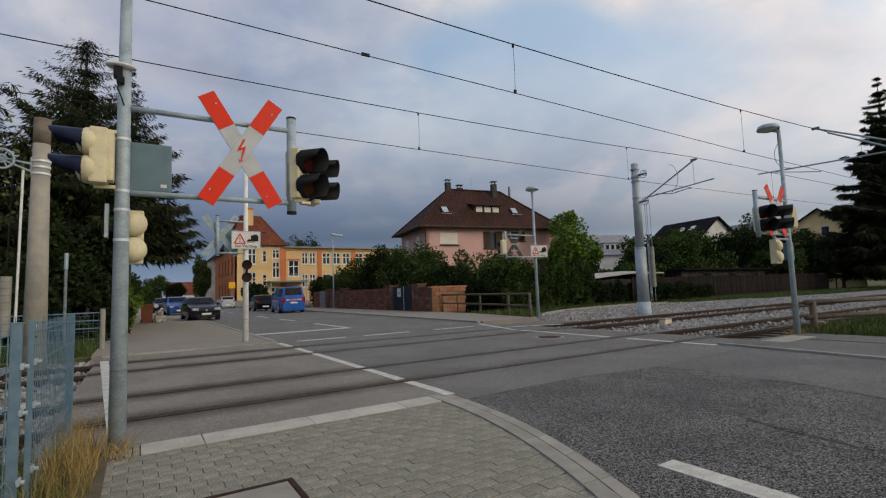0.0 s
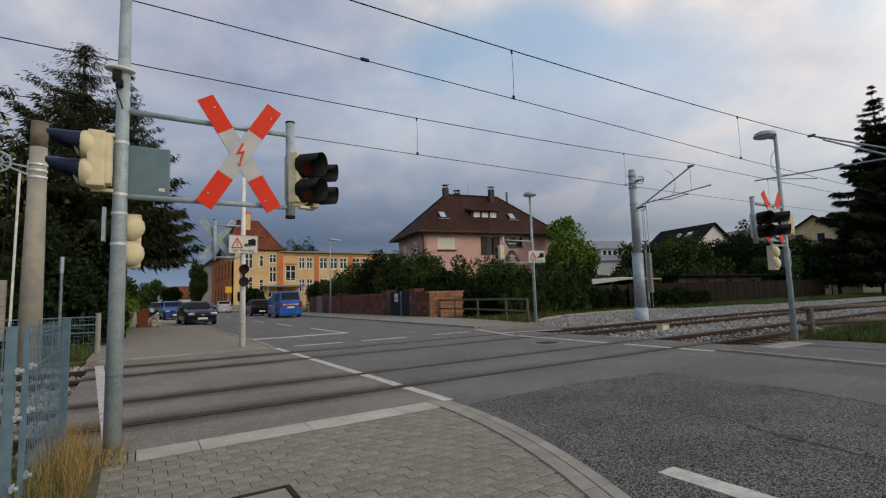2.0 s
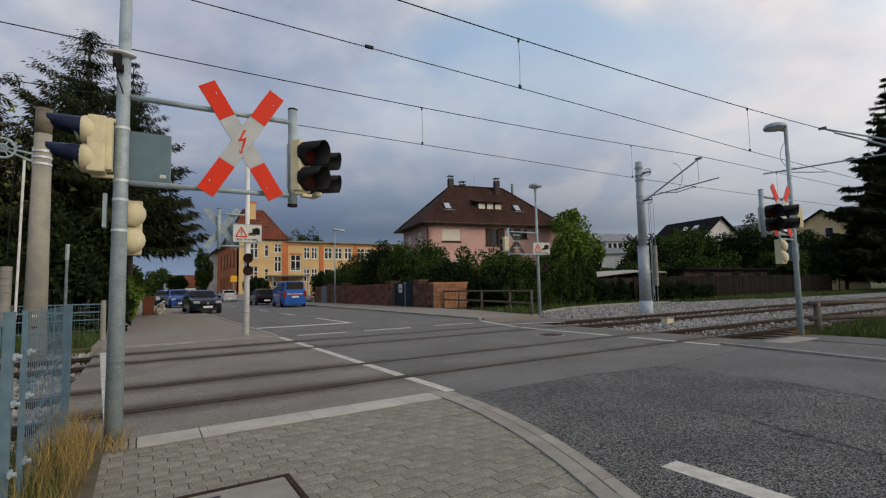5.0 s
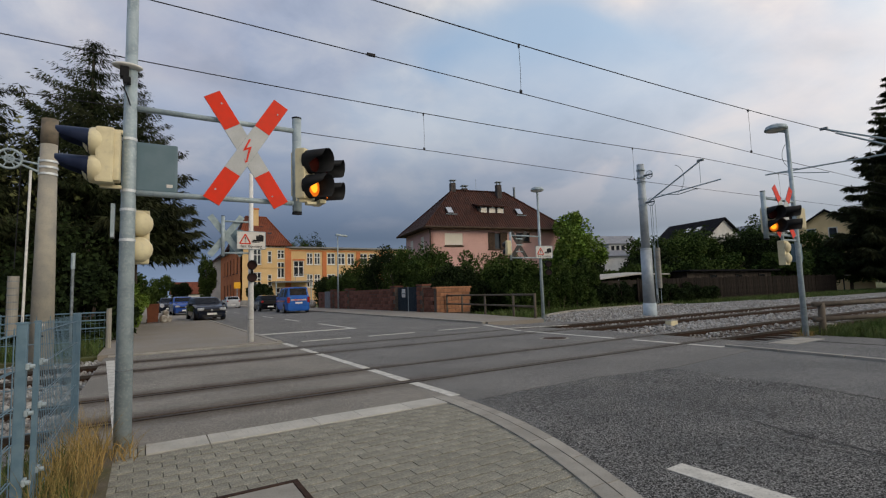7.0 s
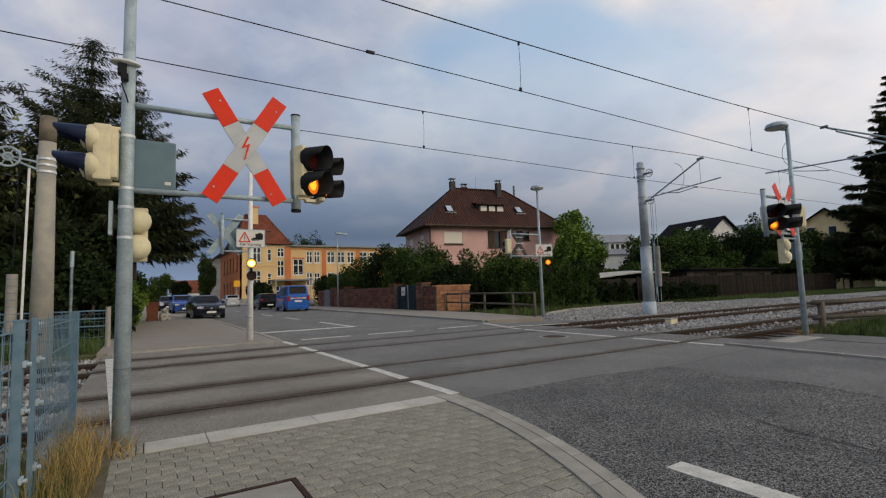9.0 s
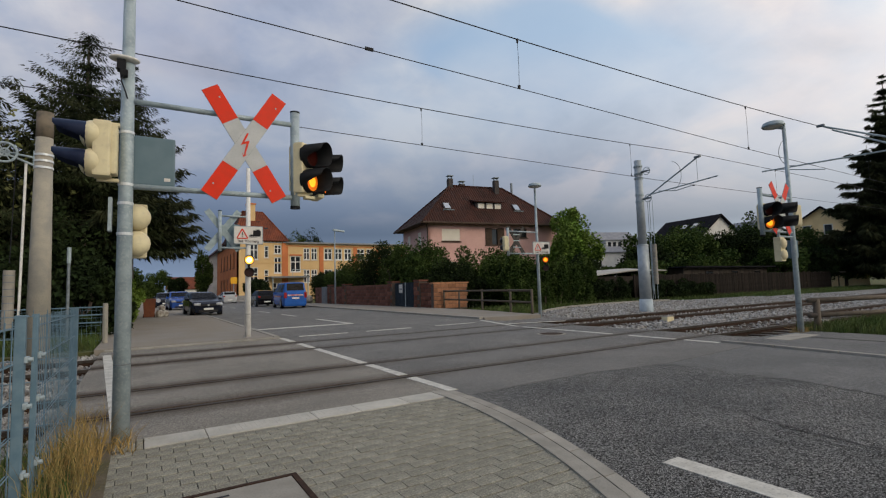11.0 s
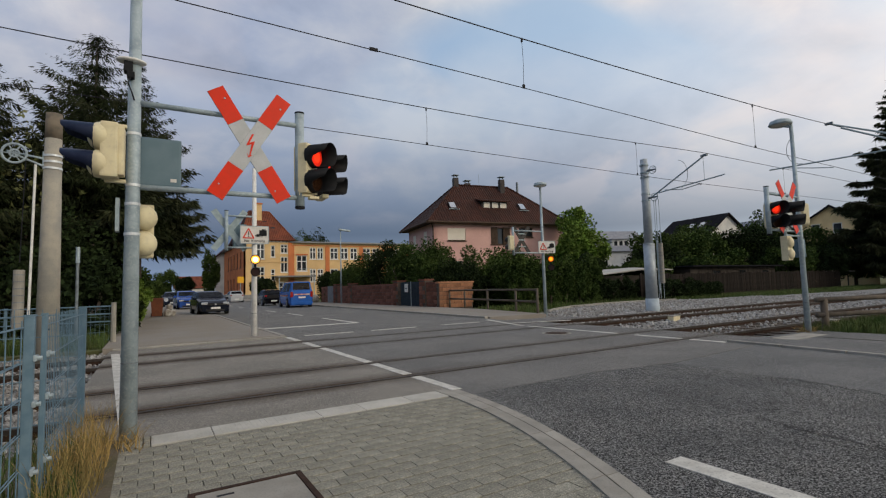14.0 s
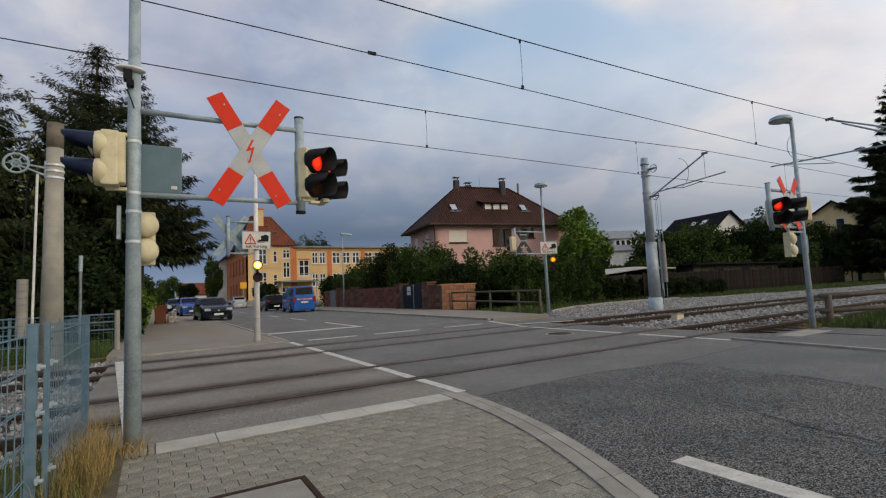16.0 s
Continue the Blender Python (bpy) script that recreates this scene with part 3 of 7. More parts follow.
def gantry_far(at, reach_sign, reach, pole_h, r, pole_mat, sign_c, flash_c, lamp=False):
    t = thing("crossing_signal", "level crossing gantry seen from behind with warning sign and flashers", "railway signal", pose(*at), "level crossing signals")
    gantry_frame(t, reach_sign, reach, 3.34, 2.47, pole_h, r, pole_mat)
    if lamp:
        cross_blades(t, (-1.05, 0.06, 2.98), 0.90, 1.16, front=False, back=SIGN_DARK)
        for z in (2.72, 2.98, 3.22):
            part("cross_bracket", box(B(), (-1.05, 0.03, z), (0.36, 0.02, 0.035), None, 0.004), STEEL, t, "flat steel bracket behind the cross")
        signal_head(t, (reach_sign * (reach + 0.16), 0.02, 2.84), 165, 0.11, 0.28, 0.2, live=False)
        for z in (2.98, 2.70):
            part("lamp_dome", ball(B(), (reach_sign * (reach + 0.16), -0.07, z), (0.13, 0.10, 0.13)), CREAM, t, "rounded cream lamp housing", True)
        part("service_cable", loop_tube(B(), [(0.05, -0.07, 2.3), (0.28, -0.10, 2.36), (0.40, -0.05, 2.30)], 0.014), BLACK, t)
    else:
        cross_blades(t, (-0.63, 0.07, 2.95), 0.92, 1.16, front=False, back=SIGN_BACK)
        # plain box standing in for a signal head seen from behind
        part("relay_box", box(B(), (-0.36, 0.16, 2.80), (0.34, 0.16, 0.66), None, 0.02), BOX_BLUE, t, "blue-grey signal equipment housing")
    warning_sign(t, sign_c, tilt=-15 if lamp else 0)
    flasher(t, flash_c, 0.115, 0.34, turn=-38 if lamp else -8, lit=AMBER_RIM if lamp else FLASH_LIT)
    if lamp:
        lamp_head(t, (0, 0, pole_h))
    return t


def lamp_head(parent, c, turn=0.0, s=1.0, neck=True):
    m = pose(*c, 0, 0, turn)
    bm = B()
    for z0, z1, r0, r1 in ((0.02, 0.05, 0.255, 0.27), (0.05, 0.13, 0.27, 0.235), (0.13, 0.17, 0.235, 0.14)):
        rod(bm, m @ Vector((0, 0, z0 * s)), m @ Vector((0, 0, z1 * s)), r0 * s, r1 * s, 28)
    h = part("lamp_head", bm, STEEL, parent, "grey dome of a street lamp")
    part("lamp_glass", ball(B(), m @ Vector((0, 0, 0.02)), (0.22 * s, 0.22 * s, 0.05 * s), 20), WHITE_FILM, h, "pale unlit lamp glass", True)
    if neck:
        part("lamp_neck", rod(B(), m @ Vector((0, 0, -0.12)), m @ Vector((0, 0, 0.04)), 0.05 * s, None, 16), STEEL, parent)


gantry_far((2.49, 14.25, 0.0), -1, 0.72, 4.72, 0.085, WHITE_POLE, (-0.01, -0.11, 2.82), (0.0, -0.16, 2.13))
gantry_far((13.61, 14.66, 0.0), -1, 1.52, 5.2, 0.070, STEEL, (0.10, -0.12, 2.70), (0.36, -0.05, 2.23), True)


def gantry_right():
    t = thing("crossing_signal", "level crossing gantry under a street lamp with red and white cross", "railway signal", pose(12.28, 5.04, 0), "level crossing signals")
    gantry_frame(t, -1, 1.33, 2.98, 2.22, 4.66, 0.062)
    lamp_head(t, (-0.09, 0.17, 4.64), 0, 0.86, False)
    part("lamp_arm", rod(B(), (0.0, 0.0, 4.60), (-0.09, 0.17, 4.66), 0.04, None, 12), STEEL, t)
    cross_blades(t, (-0.60, -0.05, 2.72), 0.84, 1.14)
    signal_head(t, (-1.20, -0.08, 2.52), -22, 0.118, 0.275, 0.24)
    signal_head(t, (-0.80, -0.14, 2.55), 14, 0.10, 0.275, 0.30, notch=(235, 40, 0.7), body=BLACK)
    signal_head(t, (0.15, 0.05, 2.60), 150, 0.095, 0.24, 0.2, live=False)
    f = part("rear_flasher", box(B(), (-0.66, 0.0, 1.84), (0.20, 0.14, 0.52), None, 0.02), CREAM, t, "cream flasher seen from behind")
    for z in (1.96, 1.72):
        part("dome", ball(B(), (-0.66, -0.07, z), (0.11, 0.07, 0.118)), CREAM, f, "", True)
    part("flasher_arm", rod(B(), (0, 0, 2.12), (-0.66, 0, 2.12), 0.02, None, 8), STEEL, t)
    part("flasher_arm", rod(B(), (-0.66, 0, 2.08), (-0.66, 0, 2.24), 0.03, None, 8), STEEL, t)
    part("relay_box", box(B(), (0.17, 0.10, 1.86), (0.22, 0.14, 0.40), None, 0.015), BOX_BLUE, t, "blue relay cabinet")


gantry_right()


# ---- footway by the camera: kerb, tactile slabs, pavers, cover ----
def build_markings():
    def mark(x0, x1, y0, y1, label="worn white road marking line"):
        solid("road_marking", span(B(), x0, x1, y0, y1, -0.004, 0.005), PAINT, label, "road marking", "white road markings", "structure")
    for y0, y1 in ((12.35, 13.45), (10.68, 11.75), (7.83, 10.42), (6.36, 7.60), (5.05, 6.12)):
        mark(3.13, 3.27, y0, y1)
    for y0, y1 in ((7.93, 11.13), (6.29, 7.40), (5.36, 6.07)):
        mark(9.54, 9.67, y0, y1)
    for x0, x1, y in ((3.7, 5.1, 13.52), (5.67, 7.17, 13.52), (8.1, 9.62, 13.55)):
        mark(x0, x1, y, y + 0.14)
    mark(3.2, 6.65, 17.0, 17.35, "white stop line across the lane")
    mark(6.5, 6.64, 17.35, 21.3)
    for i in range(8):
        mark(6.5, 6.63, 24.5 + i * 6, 27.5 + i * 6)
    mark(3.04, 3.22, 0.2, 2.17, "broad white dash on dark asphalt")
    bm = B()
    polygon(bm, [(-0.68, 12.7), (-0.53, 12.7), (-0.09, 5.45), (-0.22, 5.45)], -0.004, 0.005)
    solid("road_marking", bm, PAINT, "white edge line of the footway crossing", "road marking", "white road markings", "structure")
    bm = B()
    polygon(bm, [(9.62, 11.3), (9.58, 11.5), (10.35, 14.3), (10.52, 14.3)], -0.004, 0.005)
    solid("road_marking", bm, PAINT, "white edge line of the footway crossing", "road marking", "white road markings", "structure")
    bm = B()
    polygon(bm, [(10.0, 12.28), (12.0, 11.72), (12.05, 11.82), (10.05, 12.40)], -0.004, 0.005)
    solid("road_marking", bm, PAINT, "white edge line of the footway crossing", "road marking", "white road markings", "structure")


build_markings()


def tar_seams():
    """Thin wavering tar seams and dark patches in the asphalt."""
    rnd = random.Random(4)
    for (xa, ya), (xb, yb), w in (((3.35, 4.715), (5.3, 4.785), 0.014), ((5.3, 4.785), (6.72, 4.565), 0.010), ((6.70, 4.5), (6.68, 3.0), 0.012), ((6.70, 3.0), (6.35, 1.6), 0.020), ((5.2, 4.6), (4.86, 3.3), 0.012), ((4.86, 3.3), (4.55, 1.9), 0.022), ((4.56, 2.1), (4.52, 0.6), 0.030), ((4.42, 2.3), (4.30, 1.0), 0.014), ((6.5, 3.4), (6.1, 1.6), 0.010)):
        n = 40
        off = 0.0
        pts = []
        for i in range(n + 1):
            off = off * 0.8 + rnd.uniform(-0.02, 0.02)
            f = i / n
            x, y = xa + (xb - xa) * f, ya + (yb - ya) * f
            nx, ny = -(yb - ya), xb - xa
            q = math.hypot(nx, ny)
            pts.append((x + nx / q * off, y + ny / q * off, nx / q, ny / q, w * rnd.uniform(0.15, 0.8)))
        bm = B()
        row = [(bm.verts.new((x - a * d, y - b * d, 0.0035)), bm.verts.new((x + a * d, y + b * d, 0.0035))) for x, y, a, b, d in pts]
        for p, q in zip(row, row[1:]):
            bm.faces.new((p[0], p[1], q[1], q[0]))
        bmesh.ops.recalc_face_normals(bm, faces=bm.faces[:])
        solid("tar_seam", bm, TAR, "dark wavering tar seam in the road", "road", kind="structure")


tar_seams()


def build_footway():
    bed = [(-0.2, -4.5)] + [(kerb_x(y) - 0.01, y) for y in np.linspace(-4.5, 5.0, 24)] + [(3.2, 5.128), (-0.2, 5.128)]
    walkway = solid("footway", polygon(B(), bed, -0.3, -0.012), JOINT, "footway of grey concrete pavers with dark joints", "pavement", kind="structure")
    # tactile slabs along the crossing
    edges = [0.03, 0.51, 1.48, 1.93, 2.49, 2.97]
    for i, (a, b) in enumerate(zip(edges, edges[1:])):
        bm = B()
        span(bm, a + 0.004, b - 0.004, 4.803, 5.123, -0.05, 0.004, None, 0.004)
        if i < 3:
            n = int((b - a) / 0.045)
            for k in range(n):
                x = a + 0.02 + (b - a - 0.03) * k / n
                span(bm, x, x + 0.024, 4.813, 5.113, 0.0, 0.0065)
        part("tactile_slab", bm, TACTILE, walkway, "pale ribbed concrete slab")
    # small setts at the foot of the signal pole
    for i in range(4):
        for j in range(4):
            x, y = -0.19 + i * 0.055, 4.81 + j * 0.08
            part("sett", box(B(), (x + 0.026, y + 0.035, -0.02), (0.048, 0.072, 0.05), pose(0, 0, 0, 0, 0, 0), 0.008), PAVER, walkway)
    # kerb: an inner row of long stones and an outer row of short ones
    ys = list(np.arange(-4.2, 5.0, 0.46)) + [5.12]
    for k, (wa, wb, step) in enumerate(((0.138, 0.272, 2), (0.006, 0.116, 1))):
        for i in range(0, len(ys) - step, step):
            a, b = ys[i] + 0.004, ys[i + step] - 0.004
            m = 4
            pts = [(kerb_x(a + (b - a) * q / m) - wa, a + (b - a) * q / m) for q in range(m + 1)]
            pts += [(kerb_x(a + (b - a) * q / m) - wb, a + (b - a) * q / m) for q in range(m, -1, -1)]
            part("kerb_stone", polygon(B(), pts, -0.1, 0.010 if k == 0 else 0.002), KERB, walkway)
    return walkway


footway = build_footway()


def build_cover():
    t = thing("utility_cover", "concrete filled utility cover in a rusty steel frame", "manhole cover", pose(0.55, 3.15, 0.006))
    bm = B()
    span(bm, -0.33, 0.36, 0.31, 0.345, -0.012, 0.006)
    span(bm, -0.33, 0.36, -0.345, -0.31, -0.012, 0.006)
    span(bm, -0.33, -0.295, -0.31, 0.31, -0.012, 0.006)
    span(bm, 0.325, 0.36, -0.31, 0.31, -0.012, 0.006)
    part("cover_frame", bm, RUST, t, "rusty brown steel frame")
    part("cover_slab", span(B(), -0.29, 0.32, -0.305, 0.305, -0.012, 0.002, None, 0.003), KERB, t, "grey concrete infill")
    part("lifting_slot", span(B(), -0.18, -0.08, 0.20, 0.225, 0.0, 0.0035), BLACK, t)
    bm = B()
    m = thing("manhole_cover", "round cast iron manhole cover in the road", "manhole cover", pose(8.7, 9.02, 0))
    part("cover_rim", rod(bm, (0, 0, -0.01), (0, 0, 0.004), 0.36, None, 32), KERB, m)
    part("cover_lid", rod(B(), (0, 0, -0.01), (0, 0, 0.008), 0.29, None, 32), RUST, m, "dark cast iron lid")


build_cover()


def far_kerbs():
    for i, a in enumerate(np.arange(-0.7, 3.0, 0.98)):
        solid("kerb", span(B(), a + 0.005, min(a + 0.975, 3.2), 13.47, 13.70, -0.2, 0.03, None, 0.008), KERB, "pale kerb stone beside the crossing", "kerb", "kerb stones", "structure")
    for i in range(40):
        y = 13.72 + i * 1.0
        solid("kerb", span(B(), 3.06, 3.19, y, y + 0.99, -0.2, 0.055, None, 0.01), KERB, "grey kerb stone of the footpath", "kerb", "kerb stones", "structure")
    for i in range(30):
        y = 14.9 + i * 1.0
        x = 10.77 + 0.022 * (y - 14.9)
        solid("kerb", span(B(), x, x + 0.16, y, y + 0.99, -0.2, 0.075, None, 0.01), KERB, "grey kerb stone of the footpath", "kerb", "kerb stones", "structure")
    for i in range(9):
        y = -3.6 + i * 1.0
        x = 8.61 + 0.12 * (y + 3.6)
        m = pose(x, y, 0, 0, 0, -6.8)
        solid("kerb", span(B(), 0.0, 0.10, 0, 0.985, -0.2, 0.04, m, 0.008), KERB, "pale low kerb stone beside the footpath", "kerb", "kerb stones", "structure")
    for x0, x1 in ((10.55, 11.2), (11.24, 11.9)):
        solid("tactile_slab", span(B(), x0, x1, 4.55, 5.0, -0.1, 0.036, None, 0.006), KERB, "pale tactile slab in the asphalt footpath", "paving slab", "tactile slabs", "structure")
    for x, y0, y1 in ((11.35, 3.1, 4.5), (10.9, 1.8, 3.0), (11.9, 1.9, 3.2)):
        solid("tar_seam", span(B(), x, x + 0.05, y0, y1, 0.02, 0.034, pose(0, 0, 0)), GROOVE, "dark seam between asphalt patches", "road", kind="structure")


far_kerbs()


# ---- railway bed ----
def stones(name, n, area, size, z, seed, label):
    """Broken stones scattered over rectangles (x0, x1, y0, y1)."""
    rng = np.random.default_rng(seed)
    bm = B()
    bmesh.ops.create_icosphere(bm, subdivisions=1, radius=1.0)
    base = np.array([v.co[:] for v in bm.verts])
    tri = np.array([[v.index for v in f.verts] for f in bm.faces])
    bm.free()
    size_of = np.array([(a[1] - a[0]) * (a[3] - a[2]) for a in area])
    pick = rng.choice(len(area), n, p=size_of / size_of.sum())
    ar = np.array(area)[pick]
    c = np.stack([ar[:, 0] + rng.random(n) * (ar[:, 1] - ar[:, 0]), ar[:, 2] + rng.random(n) * (ar[:, 3] - ar[:, 2]), z + rng.random(n) * 0.03], 1)
    s = rng.uniform(size[0], size[1], (n, 1, 1)) * rng.uniform(0.6, 1.25, (n, 1, 3))
    v = base[None] * s * rng.uniform(0.75, 1.2, (n, len(base), 1))
    ang = rng.random(n) * 6.283
    ca, sa = np.cos(ang)[:, None], np.sin(ang)[:, None]
    v = np.stack([v[..., 0] * ca - v[..., 1] * sa, v[..., 0] * sa + v[..., 1] * ca, v[..., 2]], -1) + c[:, None]
    f = tri[None] + (np.arange(n) * len(base))[:, None, None]
    return tagged(raw(name, v.reshape(-1, 3), f.reshape(-1, 3), GRAVEL), label, "gravel", "", "stuff")


def build_bed():
    solid("railway_bed", span(B(), 10.95, 230, 5.45, 17.6, -0.4, -0.145), BALLAST, "grey crushed stone railway bed", "ballast", kind="structure")
    solid("railway_bed", polygon(B(), [(16.6, 17.58), (46.0, 17.58), (38.0, 18.9), (31.0, 20.3), (28.2, 20.95), (24.3, 20.75), (20.4, 19.9), (18.0, 18.65)], -0.4, -0.147), BALLAST, "grey crushed stone shoulder of the railway bed", "ballast", kind="structure")
    solid("railway_bed", span(B(), -60, -0.76, 5.5, 13.9, -0.4, -0.13), BALLAST, "grey crushed stone railway bed", "ballast", kind="structure")
    gaps = [(11.0, 20, 8.0, 10.3), (11.0, 24, 12.3, 15.8), (14, 34, 8.0, 10.3), (16, 46, 12.3, 17.4), (20.5, 31, 17.4, 20.0), (24, 29, 19.8, 20.7), (31, 38, 17.4, 18.8), (17, 20.5, 15.8, 18.6)]
    stones("ballast_stones", 15000, gaps, (0.03, 0.06), -0.14, 3, "grey broken ballast stones between the tracks")
    stones("ballast_stones", 4200, [(-3.4, -0.70, 5.3, 14.2)], (0.018, 0.04), -0.125, 5, "grey broken ballast stones beside the footway")
    for a, b in ((6.36, 7.64), (10.66, 11.94)):
        solid("track_bed", span(B(), 10.97, 230, a, b, -0.4, -0.125), TRACK_DIRT, "dark oily ballast between the rails", "ballast", kind="structure")
    stones("ballast_stones", 900, [(11, 26, 6.4, 7.6), (11, 26, 10.7, 11.9)], (0.025, 0.05), -0.12, 7, "scattered ballast stones between the rails")
    rnd = random.Random(2)
    bm = box(B(), (0, 0, 0), (0.24, 2.5, 0.16), None, 0.012)
    first = solid("sleeper", bm, SLEEPER, "dark weathered wooden railway sleeper", "sleeper", "railway sleepers", "structure")
    spots = [(x, yc) for yc in (7.0, 11.3) for x in list(np.arange(11.3, 60, 0.63)) + list(np.arange(-9, -0.9, 0.63))]
    for i, (x, yc) in enumerate(spots):
        m = pose(x + rnd.uniform(-0.03, 0.03), yc + rnd.uniform(-0.04, 0.04), -0.19, 0, 0, rnd.uniform(-1, 1))
        if i == 0:
            first.matrix_basis = m
        else:
            copy_thing(first, m)


build_bed()


def bed_edging():
    """A low pale concrete border between the ballast and the gardens."""
    pts = [(16.6, 17.6), (18.0, 18.65), (20.4, 19.9), (24.3, 20.75), (28.2, 20.95), (31.0, 20.4)]
    for (xa, ya), (xb, yb) in zip(pts, pts[1:]):
        d, a = math.hypot(xb - xa, yb - ya), math.degrees(math.atan2(yb - ya, xb - xa))
        n = max(1, int(d / 1.0))
        for i in range(n):
            solid("edging_stone", span(B(), d * i / n + 0.01, d * (i + 1) / n - 0.01, 0, 0.10, -0.3, 0.10, pose(xa, ya, -0.15, 0, 0, a), 0.01), KERB, "pale concrete edging stone beside the ballast", "kerb", "edging stones", "structure")


bed_edging()


def small_track_things():
    for x, y in ((14.9, 9.95), (15.6, 5.85)):
        t = thing("track_box", "small pale junction box beside the rail", "junction box", pose(x, y, -0.10))
        part("box_body", box(B(), (0, 0, 0.06), (0.36, 0.22, 0.16), None, 0.02), CREAM, t)
        part("box_lid", box(B(), (0, 0, 0.15), (0.38, 0.24, 0.03), None, 0.01), KERB, t)


small_track_things()


# ---- overhead line ----
def near_msg(x):
    return 5.97 + 0.00125 * (x - 3) ** 2 if x < 30 else 5.97 + 0.00125 * (57 - x) ** 2


def far_msg(x):
    return 6.06 + 0.00125 * (x - 2.5) ** 2 if x < 18.9 else 6.40 + 0.003 * (x - 18.9)


def wires():
    xs = list(np.arange(-45, 130, 1.5))
    for name, y, fz, drops, zc in (("near", 6.9, near_msg, (-13.5, -4.5, 6.1, 14.6, 23.5, 32, 41), lambda x: 5.05 - 0.0085 * max(x, 0) - 0.004 * max(x - 6, 0) if x < 14.4 else 4.89 - 0.003 * (x - 14.4)),
                                   ("far", 11.15, far_msg, (-12.5, -2.9, 6.35, 15.1, 26, 36, 46), lambda x: 5.06 + 0.013 * max(x - 17, 0))):
        t = thing("overhead_line", "dark copper catenary wire and contact wire above the track", "overhead line", pose(0, y, 0), "overhead lines", "structure")
        part("messenger_wire", loop_tube(B(), [(x, 0, fz(x)) for x in xs], 0.0115), WIRE, t)
        part("contact_wire", loop_tube(B(), [(x, 0, zc(x)) for x in xs], 0.0085), WIRE, t)
        for x in drops:
            part("dropper", loop_tube(B(), [(x, 0, fz(x)), (x + 0.015, 0, fz(x) * 0.5 + zc(x) * 0.5), (x, 0, zc(x))], 0.0045, 5), WIRE, t)
            part("clip", box(B(), (x, 0, fz(x) - 0.03), (0.03, 0.03, 0.08)), WIRE, t)
            part("clip", box(B(), (x, 0, zc(x) + 0.03), (0.05, 0.03, 0.07)), WIRE, t)
        part("splice", box(B(), (3.0 if name == "near" else 19.0, 0, zc(3.0) + 0.01), (0.14, 0.035, 0.05), None, 0.01), WIRE, t)


wires()


def ring(bm, c, r, tube, axis="y", n=20):
    pts = []
    for i in range(n + 1):
        a = 2 * math.pi * i / n
        d = (math.cos(a) * r, 0, math.sin(a) * r) if axis == "y" else (0, math.cos(a) * r, math.sin(a) * r)
        pts.append(Vector(c) + Vector(d))
    return loop_tube(bm, pts, tube)


FOOTING = mat("pale_blue_footing", (0.44, 0.50, 0.54), 0.8, 0, (0.36, 0.42, 0.46), 4, bump=0.2)


